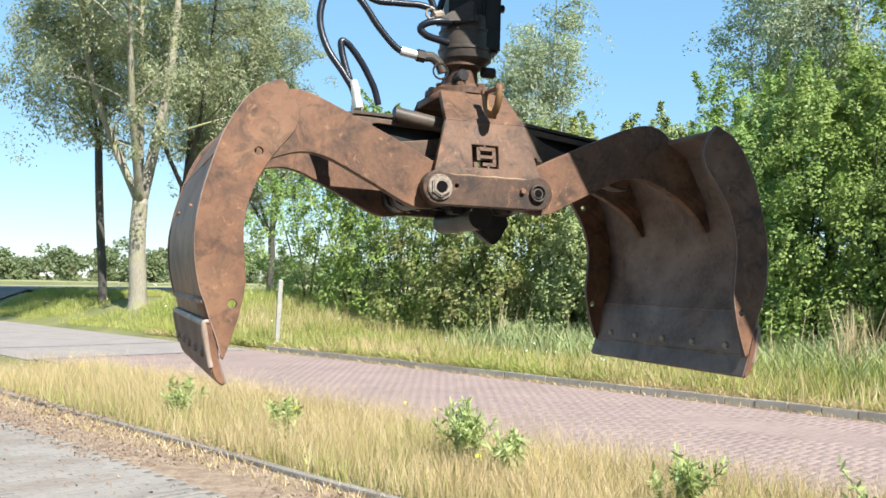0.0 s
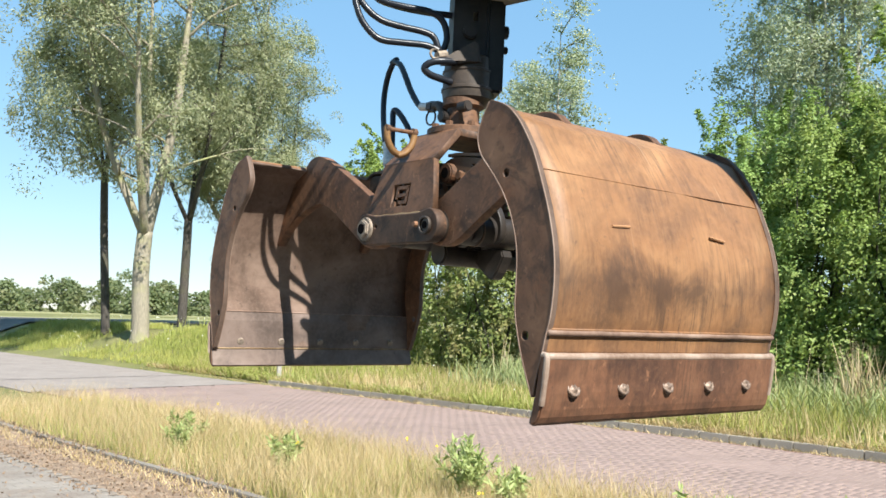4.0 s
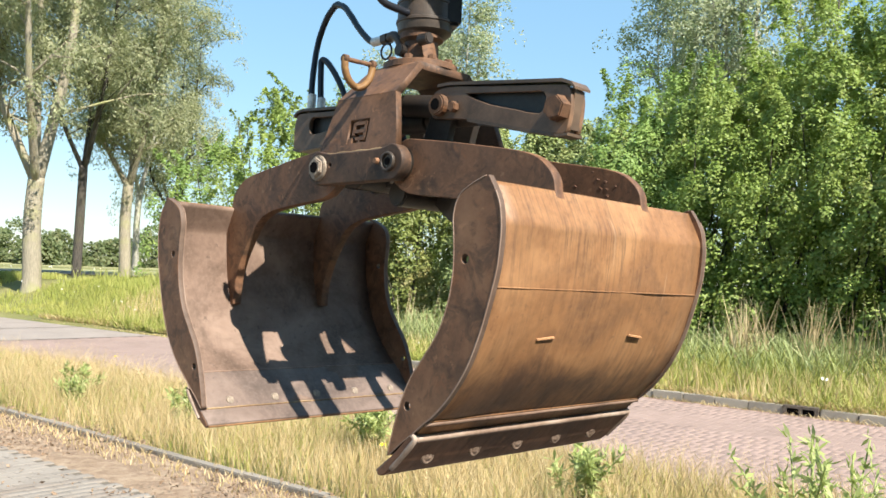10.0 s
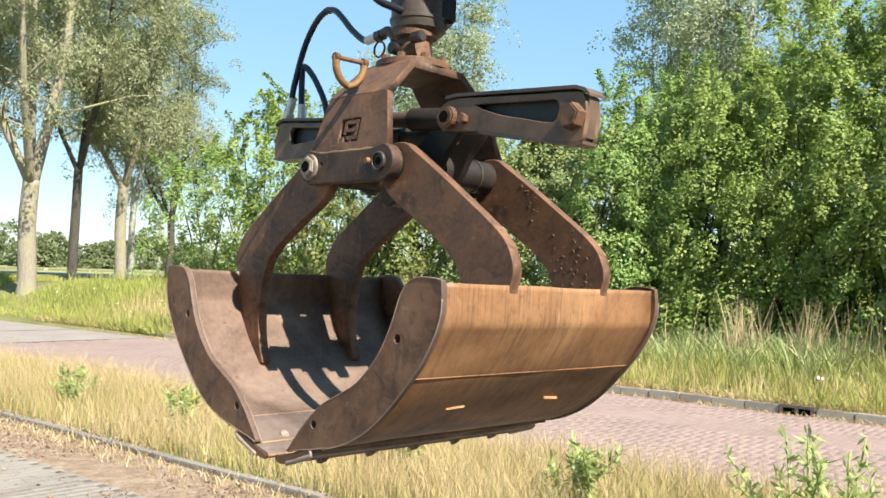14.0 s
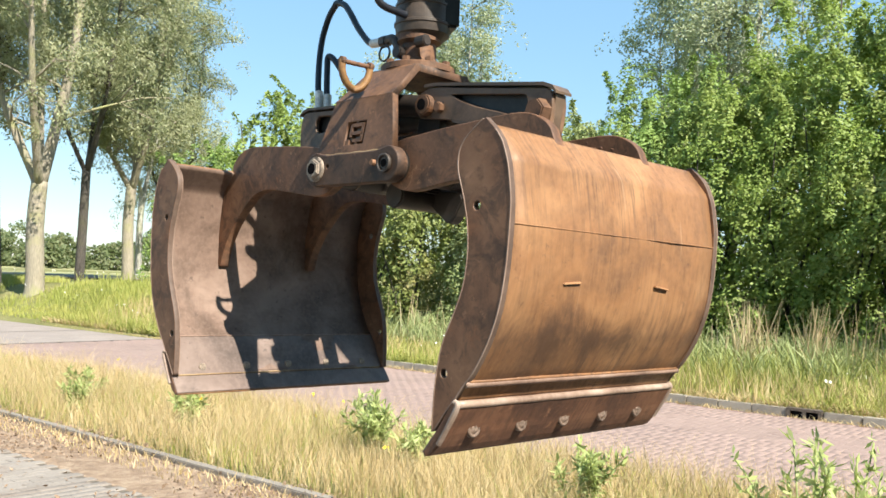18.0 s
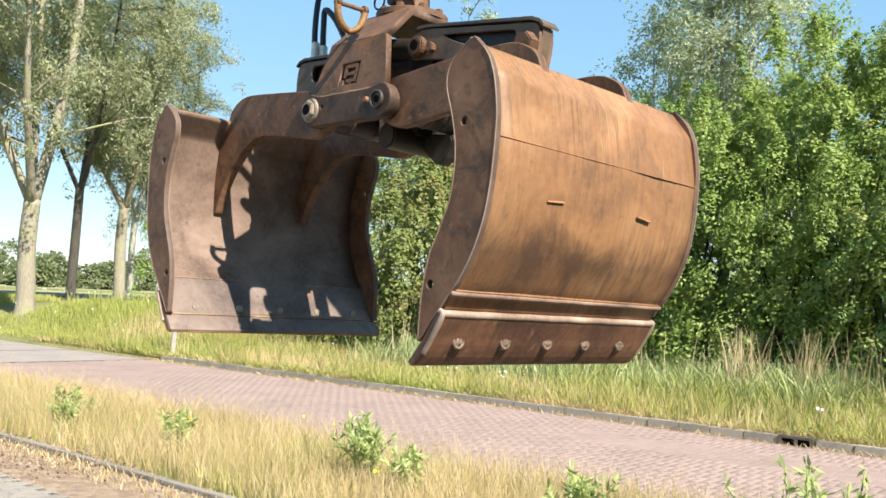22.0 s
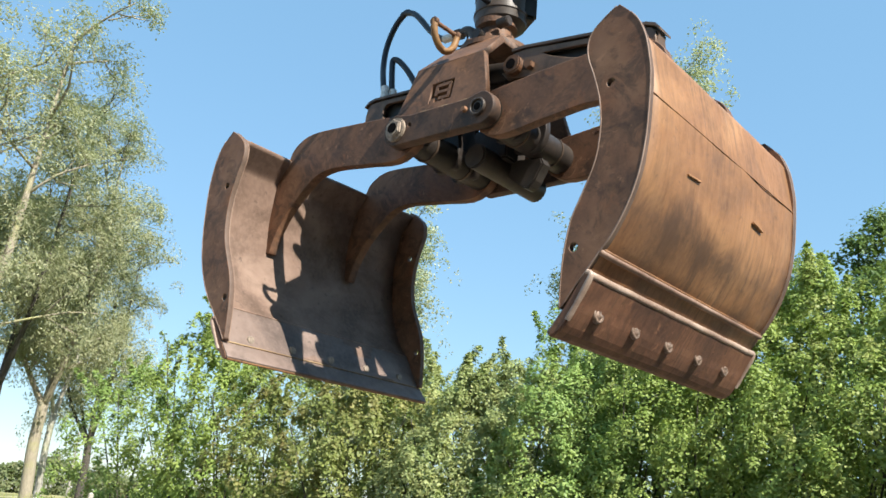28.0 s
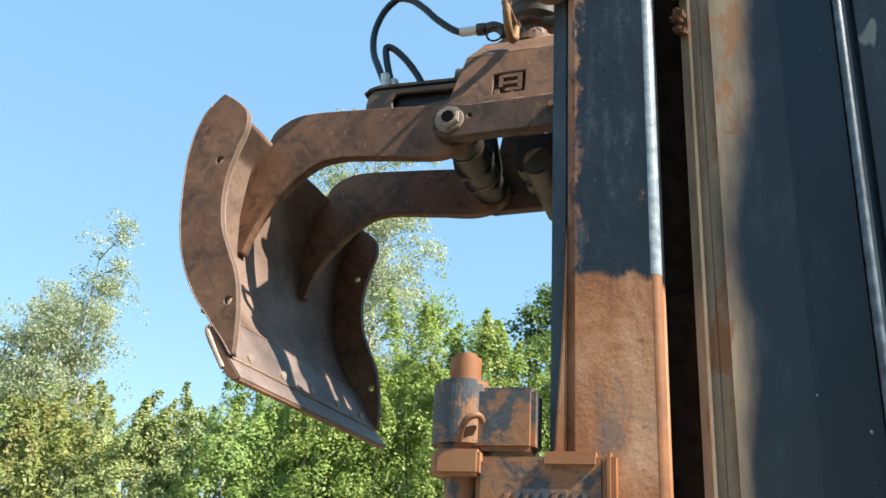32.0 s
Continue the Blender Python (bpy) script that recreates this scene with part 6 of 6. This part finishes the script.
    # the wall of shrubs behind the far verge
    plan = [(-5.6, 30, 4.0, 6.2, LEAF_BUSH), (-2.8, 27, 4.0, 5.2, LEAF_BUSH), (0.0, 25.5, 4.2, 4.7, LEAF_TWIGGY), (3.8, 24, 3.8, 4.9, LEAF_TWIGGY), (7.2, 24.5, 4.0, 5.0, LEAF_OLIVE),
            (10.8, 22.5, 3.8, 4.6, LEAF_SALLOW), (14.2, 22, 3.8, 4.9, LEAF_SALLOW), (17.8, 21, 3.8, 5.2, LEAF_DARK), (21.4, 21, 3.8, 5.6, LEAF_DARK), (25.2, 20.5, 3.9, 6.0, LEAF_BUSH),
            (29.2, 20, 3.9, 6.2, LEAF_BUSH), (33.4, 19.5, 3.9, 6.4, LEAF_LIME), (37.8, 19, 4.0, 6.2, LEAF_LIME), (43, 18.5, 4.2, 6.2, LEAF_SALLOW), (35.6, 22.5, 4.4, 6.6, LEAF_BUSH), (31.0, 23.0, 4.4, 7.4, LEAF_LIME), (23.2, 23.5, 4.4, 6.2, LEAF_BUSH), (9.0, 27.5, 4.4, 5.4, LEAF_BUSH), (16, 24.5, 4.2, 4.9, LEAF_SALLOW),
            (-1.8, 31, 5, 6.0, LEAF_BUSH), (5.5, 29, 5, 5.8, LEAF_SALLOW), (12.5, 27, 4.5, 5.6, LEAF_SALLOW), (19.5, 25, 4.5, 6.6, LEAF_DARK), (27, 24, 4.5, 7.2, LEAF_LIME), (-8.6, 33, 4.2, 4.8, LEAF_DARK), (49, 18, 4.4, 6.5, LEAF_BUSH), (56, 17.5, 4.6, 6.5, LEAF_DARK)]
    words = {LEAF_BUSH.name: "dense fresh-green leafy shrub behind the tall grass", LEAF_LIME.name: "yellow-green leafy shrub behind the tall grass", LEAF_DARK.name: "dense mid-green leafy shrub behind the tall grass",
             LEAF_SALLOW.name: "grey-green sallow shrub behind the tall grass", LEAF_TWIGGY.name: "olive-green shrub with brown twigs behind the tall grass, leaves darkened for shade", LEAF_OLIVE.name: "olive-brown twiggy shrub behind the tall grass"}
    for az, d, w, h, leaf in plan:
        near = d < 23
        bush("shrub", polar(az, d), w, h, leaf, 340 if near else 260, 84 if near else 48, 0.083 if near else 0.11, words[leaf.name], rng, w * 0.9)
    # far hedges and woods
    v, f, k = [], [], 0
    for i in range(64):
        # rounded crowns of uneven height, each a dome of leafy lobes down to the ground
        az = -40 + 48 * i / 64 + rng.uniform(-0.4, 0.4)
        d = rng.uniform(92, 108)
        hgt = (2.9 + 1.6 * noise.noise((az * 0.45, 0, 3)) + 2.0 * max(0, 1 - abs(az + 19.5) / 3.6) ** 0.5 + 0.9 * max(0, 1 - abs(az + 24.5) / 1.6) ** 0.5 + 1.7 * max(0, 1 - abs(az + 12) / 3.0) ** 0.5) * rng.uniform(0.72, 1.22)
        x, y, z = polar(az, d, 1.1)
        m = 14
        wide = rng.uniform(0.9, 1.5)
        e = rng.normal(size=(m, 3))
        e /= np.linalg.norm(e, axis=1)[:, None]
        e[:, 2] = np.abs(e[:, 2])
        c = np.array([x, y, z + 0.1]) + e * [wide, wide, hgt * 0.78]
        vv, ff = lobes(c, rng.uniform(0.65, 1.05, m), e * [1, 1, 0.5] + np.array([-x, -y, 0]) / d * 0.4, 95, 0.30, rng, 0.8, 0.85, 0.9)
        v.append(vv)
        f.append(ff + k)
        k += len(vv)
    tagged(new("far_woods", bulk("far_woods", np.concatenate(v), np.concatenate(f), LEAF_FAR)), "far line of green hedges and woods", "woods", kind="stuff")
    # tall unseen hedge closing the yard behind the viewer, added to cut sky light
    v, f, k = [], [], 0
    for i in range(80):
        x, y, z = polar(100 + 115 * i / 80, rng.uniform(11, 12.5), 0)
        m = 13
        c = np.stack([x + rng.normal(0, 0.5, m), y + rng.normal(0, 0.5, m), rng.uniform(0.2, 7.6, m)], 1)
        vv, ff = leaves(c, rng.uniform(0.5, 0.9, m), 30, 0.28, rng, 0.1, 0.8)
        v.append(vv)
        f.append(ff + k)
        k += len(vv)
    tagged(new("tall_hedge", bulk("tall_hedge", np.concatenate(v), np.concatenate(f), LEAF_DEEP)), "tall unseen hedge added behind the yard to block sky light", "hedge", kind="stuff")
    # grasses
    n = scatter
    grass("grass_dry", [(n(rng, 38000, 4.95, 7.7, -17, 6, 0.8, 2.0), 0.30, 0.0030, 0.6), (n(rng, 15000, 4.95, 7.6, -17, 6, 0.7, 7.0), 0.46, 0.0018, 0.95), (n(rng, 6000, 4.4, 5.0, -17, 4, 1.2, 3.0), 0.10, 0.006, 0.8), (n(rng, 12000, 13.05, 17, -24, 4, 0.9, 5.0), 0.42, 0.006, 0.5), (n(rng, 7000, 12.97, 13.14, -26, 5, 0.6, 5.0), 0.17, 0.007, 1.5), (n(rng, 4200, 12.76, 12.9, -26, 5, 1.2, 8.0), 0.10, 0.007, 1.3)],
          GRASS_DRY, "dry golden grass on the roadside strip", rng)
    grass("grass_green", [(n(rng, 17000, 4.95, 7.5, -17, 6, 0.9, 9.0), 0.25, 0.0034, 0.7), (n(rng, 6000, 12.97, 13.2, -26, 5, 0.6, 3.0), 0.22, 0.008, 1.4), (n(rng, 50000, 13.05, 18, -26, 5, 0.5, 1.0), 0.33, 0.007, 0.7), (n(rng, 20000, 13.05, 17.5, -42, -22, 0.3, 1.5), 0.22, 0.011, 0.5),
                          (n(rng, 6000, 16, 24, -30, -8, 0.3, 4.0), 0.5, 0.012, 0.5), (n(rng, 5000, 14.4, 16.6, -9, 6, 1.3, 6.0), 0.60, 0.007, 0.8)], GRASS_GREEN, "long green meadow grass on the verge", rng)
    grass("reeds", [(n(rng, 3800, 15.8, 17.5, -5.5, 7, 1.6, 8.0), 0.72, 0.017, 1.1), (n(rng, 4500, 15.0, 18, -15, -4, 0.9, 6.0), 0.75, 0.013, 0.9)], GRASS_REED, "blue-green reeds before the shrubs", rng)
    grass("dead_reeds", [(n(rng, 260, 15.7, 16.7, -6.1, -4.7, 0.3, 5.0), 1.25, 0.011, 0.35), (n(rng, 90, 15.7, 16.8, -4.4, -3.0, 0.3, 5.0), 1.2, 0.011, 0.3), (n(rng, 130, 15.4, 17.2, -4.0, 6, 0.9, 5.0), 1.4, 0.010, 0.25), (n(rng, 200, 15.5, 17.5, -15, -5, 0.9, 5.0), 1.2, 0.010, 0.25)], REED_DRY, "dead tan reed stalks before the shrubs", rng)
    # dry leaves blown over the edge of the yard
    pts = np.concatenate([scatter(rng, 5000, 3.7, 4.8, -18, 2, 0.6, 2.0), scatter(rng, 500, 3.0, 3.9, -18, 2, 1.4, 6.0), scatter(rng, 1500, 4.75, 4.98, -18, 2, 0.8, 4.0) + [0, 0, 0.03]]) + [0, 0, 0.055]
    v, f = leaves(pts, [[0.03, 0.03, 0.004]] * len(pts), 1, 0.042, rng, 0, 0.55)
    tagged(new("leaf_litter", bulk("leaf_litter", v, f, LITTER)), "brown dry leaves scattered beside the kerb", "litter", kind="stuff")
    # leafy weeds of the near strip
    tall = "light green leafy weed in the dry grass"
    for s, v, h, k in ((6.28, -5.86, 0.60, 15), (5.88, -8.36, 0.36, 5), (5.92, -3.38, 0.48, 10), (5.74, -1.74, 0.80, 4), (5.82, -1.45, 0.76, 4), (6.25, -5.35, 0.36, 7), (6.2, -11.1, 0.36, 4), (5.6, -10.3, 0.30, 4)):
        x, y = sv(s, v)
        weed("weed", (x, y, 0), h * 1.12, k + 3, WEED_PALE, tall, rng)
    # small white and yellow flowers
    pts = np.concatenate([scatter(rng, 90, 13.3, 17, -24, 2), scatter(rng, 60, 13.3, 20, -40, -22)]) + [0, 0, 0.42]
    v, f = leaves(pts, [0.05] * len(pts), 2, 0.035, rng, 0, 1.0)
    tagged(new("white_flowers", bulk("white_flowers", v, f, FLOWER_WHITE)), "small white flowers scattered in the verge", "flowers", kind="stuff")
    pts = scatter(rng, 14, 5.2, 7.2, -14, 2) + [0, 0, 0.45]
    v, f = leaves(pts, [0.02] * len(pts), 2, 0.03, rng, 0, 1.0)
    tagged(new("yellow_flowers", bulk("yellow_flowers", v, f, FLOWER_YELLOW)), "small yellow flowers in the grass strip", "flowers", kind="stuff")


def ribbon(name, near, far, z0, z1, az0, az1, mat, label, steps=40):
    bm = bmesh.new()
    rows = []
    for i in range(steps + 1):
        row = [polar(az0 + (az1 - az0) * i / steps, near + (far - near) * k / 6) for k in range(7)]
        rows.append([bm.verts.new((x, y, min(z0, z + 0.05) if z1 == z0 else z0 + (z1 - z0) * ease(k / 6))) for k, (x, y, z) in enumerate(row)])
    for a, b in zip(rows, rows[1:]):
        for k in range(6):
            bm.faces.new((a[k], a[k + 1], b[k + 1], b[k]))
    tagged(new(name, mesh_from(name, bm, mat, True)), label, kind="structure")


build_plants()
ribbon("far_lane", 46, 60, 1.20, 1.20, -60, -10, LANE_GREY, "grey asphalt lane behind the willows")
ribbon("far_bank", 60, 110, 1.20, 1.5, -60, 14, MEADOW, "pale grassy bank before the far hedge")


# ---------------------------------------------------------------- the lorry's rear corner beside the camera


def build_lorry():
    """Corner post, hinge and side of the lorry's body; local x runs along the visible face, y away from the camera."""
    m = pose(0.588, 0.716, 1.90, 0, 0, -47)
    lorry = thing("lorry_body", m, "worn blue-black lorry body corner with a rusty post and hinge", "lorry")
    bm = bmesh.new()
    box(bm, 0.108, 0.206, 0.0, 0.07, -1.9, 0.72, 0.009)
    part("corner_post", bm, POST_PAINT, lorry, "blue-black post, rusted bare in its lower half")
    bm = bmesh.new()
    box(bm, 0.0860, 0.1085, 0.026, 0.085, -1.9, 0.72, 0.006)
    part("post_flange", bm, BODY_PAINT, lorry, "blue-black flange behind the post")
    bm = bmesh.new()
    prism(bm, [(0.1078, 0.26), (0.1078, -0.40), (0.0870, -0.40), (0.0880, -0.10), (0.0945, 0.0), (0.1030, 0.14)], 0.0015, 0.03, 0.002)
    part("post_gusset", bm, POST_PAINT, lorry, "rusty gusset along the post")
    # strip set back in the gap, its shade put into the colour
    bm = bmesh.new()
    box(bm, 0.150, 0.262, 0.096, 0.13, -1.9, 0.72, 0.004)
    part("seal_channel", bm, GAP_SHADE, lorry, "recessed channel beside the post, coloured dark for the shadow gap")
    bm = bmesh.new()
    box(bm, 0.236, 0.2575, 0.0515, 0.09, -1.9, 0.72, 0.009)
    part("edge_strip", bm, PANEL_PAINT, lorry, "dusty tan folded edge strip")
    for i in range(16):
        bm = bmesh.new()
        z = 0.50 + 0.15 * random.Random(i).random()
        x = 0.228 + 0.010 * random.Random(i + 40).random()
        q = 0.004 + 0.005 * random.Random(i + 80).random()
        rod(bm, (x, 0.052, z), (x + 0.4 * q, 0.049, z + 1.3 * q), q, 9, bevel=q * 0.4)
        part("rust_crust", bm, RUST_CRUST, lorry)
    bm = bmesh.new()
    box(bm, 0.258, 0.416, 0.05, 0.09, -1.9, 0.72, 0.012)
    part("side_panel", bm, PANEL_PAINT, lorry, "scratched blue-black side panel")
    bm = bmesh.new()
    box(bm, 0.406, 0.418, 0.040, 0.09, -1.9, 0.72, 0.006)
    part("panel_rib", bm, BODY_PAINT, lorry)
    # rod whose colour carries the rib's bluish highlight
    bm = bmesh.new()
    rod(bm, (0.4095, 0.0440, -1.9), (0.4095, 0.0440, 0.72), 0.0048, 24)
    part("worn_rib_edge", bm, RIB_HIGHLIGHT, lorry, "rubbed rib edge with its bluish highlight put in as colour")
    # rod along the corner, coloured pale as the edge's highlight
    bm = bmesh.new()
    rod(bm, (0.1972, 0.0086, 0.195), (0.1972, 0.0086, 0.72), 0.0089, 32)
    part("worn_post_edge", bm, WORN_HIGHLIGHT, lorry, "rubbed post edge with its highlight put in as pale colour")
    bm = bmesh.new()
    rod(bm, (0.1970, 0.0088, -1.9), (0.1970, 0.0088, 0.195), 0.0089, 32)
    part("rusty_post_edge", bm, RUST_BRIGHT, lorry)
    bm = bmesh.new()
    box(bm, 0.417, 7.2, 0.10, 0.16, -1.1, 0.72, 0.02)
    part("inner_wall", bm, PANEL_PAINT, lorry)
    bm = bmesh.new()
    box(bm, 0.40, 7.2, 0.16, 2.40, -0.95, -0.80)
    part("bed_floor", bm, BODY_PAINT, lorry, "steel bed floor")
    bm = bmesh.new()
    box(bm, 0.40, 7.2, 2.40, 2.46, -1.1, 0.10, 0.01)
    part("far_side_wall", bm, BODY_PAINT, lorry)
    bm = bmesh.new()
    box(bm, 7.2, 7.27, 0.10, 2.46, -1.1, 0.30, 0.01)
    part("head_board", bm, BODY_PAINT, lorry)
    for y in (0.75, 1.75):
        bm = bmesh.new()
        box(bm, 0.40, 7.2, y - 0.06, y + 0.06, -1.2, -0.95, 0.01)
        part("chassis_beam", bm, DARK_STEEL, lorry)
    for x in (1.4, 5.4, 6.5):
        bm = bmesh.new()
        rod(bm, (x, 0.45, -1.4), (x, 2.1, -1.4), 0.06, 12)
        part("axle", bm, DARK_STEEL, lorry)
        for y in (0.20, 2.06):
            bm = bmesh.new()
            rod(bm, (x, y, -1.4), (x, y + 0.3, -1.4), 0.5, 32, bevel=0.05)
            wheel = part("wheel", bm, HOSE_RUBBER, lorry, "black rubber tyre")
            bm = bmesh.new()
            rod(bm, (x, y - 0.006, -1.4), (x, y + 0.306, -1.4), 0.27, 24, bevel=0.01)
            part("rim", bm, GREY_STEEL, wheel)
    # hinge with its pin and cast plate
    hg = put("hinge", None, lorry, pose(0, 0, 0.086), "rusty hinge with flaking blue-black paint")
    bm = bmesh.new()
    rod(bm, (-0.002, 0.01, 0.0), (-0.002, 0.01, -0.0725), 0.0315, 48, bevel=0.006)
    part("knuckle", bm, HINGE_PAINT, hg, "rusty round hinge knuckle")
    bm = bmesh.new()
    box(bm, 0.006, 0.0785, -0.012, 0.03, -0.0735, -0.009, 0.005)
    part("hinge_leaf", bm, HINGE_PAINT, hg)
    bm = bmesh.new()
    rod(bm, (-0.001, 0.01, -0.01), (-0.001, 0.01, 0.031), 0.0165, 40, bevel=0.005)
    part("hinge_pin", bm, RUST_BRIGHT, hg, "bright rusty hinge pin")
    bm = bmesh.new()
    tube(bm, smooth_path([(0.004, -0.020, -0.064), (0.008, -0.027, -0.054), (0.015, -0.029, -0.044), (0.024, -0.024, -0.041), (0.026, -0.016, -0.046)], 5), 0.0034, 10)
    part("split_pin", bm, RUST_EDGE, hg, "bent rusty split pin", smooth=True)
    bm = bmesh.new()
    rod(bm, (-0.002, 0.01, -0.0725), (-0.002, 0.01, -0.098), 0.0305, 48, bevel=0.003)
    box(bm, -0.02, 0.026, -0.024, 0.03, -0.099, -0.0735, 0.003)
    part("washer_block", bm, RUST_BRIGHT, hg)
    bm = bmesh.new()
    rod(bm, (0.0, 0.012, -0.098), (0.0, 0.012, -0.45), 0.0185, 40)
    part("lower_rod", bm, HINGE_PAINT, hg)
    bm = bmesh.new()
    box(bm, 0.020, 0.150, -0.016, 0.02, -0.45, -0.079, 0.006)
    cast = part("cast_plate", bm, HINGE_PAINT, hg, "cast plate with raised unreadable lettering")
    bm = bmesh.new()
    box(bm, 0.145, 0.158, -0.020, 0.02, -0.45, -0.0745, 0.005)
    box(bm, 0.085, 0.144, -0.020, 0.02, -0.092, -0.0745, 0.005)
    part("weld_rim", bm, RUST_BRIGHT, hg)
    for i in range(9):
        bm = bmesh.new()
        x = 0.050 + i * 0.0094
        box(bm, x, x + 0.006, -0.0185, -0.015, -0.125, -0.113, 0.001)
        part("letter_bar", bm, HINGE_PAINT, cast)
    bm = bmesh.new()
    rod(bm, (0.088, 0.0, 0.56), (0.088, 0.0, 0.80), 0.026, 20, bevel=0.008)
    part("upper_knuckle", bm, RUST_PLATE, lorry, "rusty upper hinge knuckle")
    return lorry


build_lorry()

# the crane's column out of view, on which the boom rests
col = thing("crane_column", pose(5.1, -0.8, 0), "dark steel crane column standing on the yard", "crane column")
bm = bmesh.new()
box(bm, -0.35, 0.35, -0.35, 0.35, 0, 4.2, 0.03)
part("mast", bm, DARK_STEEL, col)
bm = bmesh.new()
box(bm, -0.6, 0.6, -0.6, 0.6, 0, 0.25, 0.03)
part("foot", bm, DARK_STEEL, col)

motions()
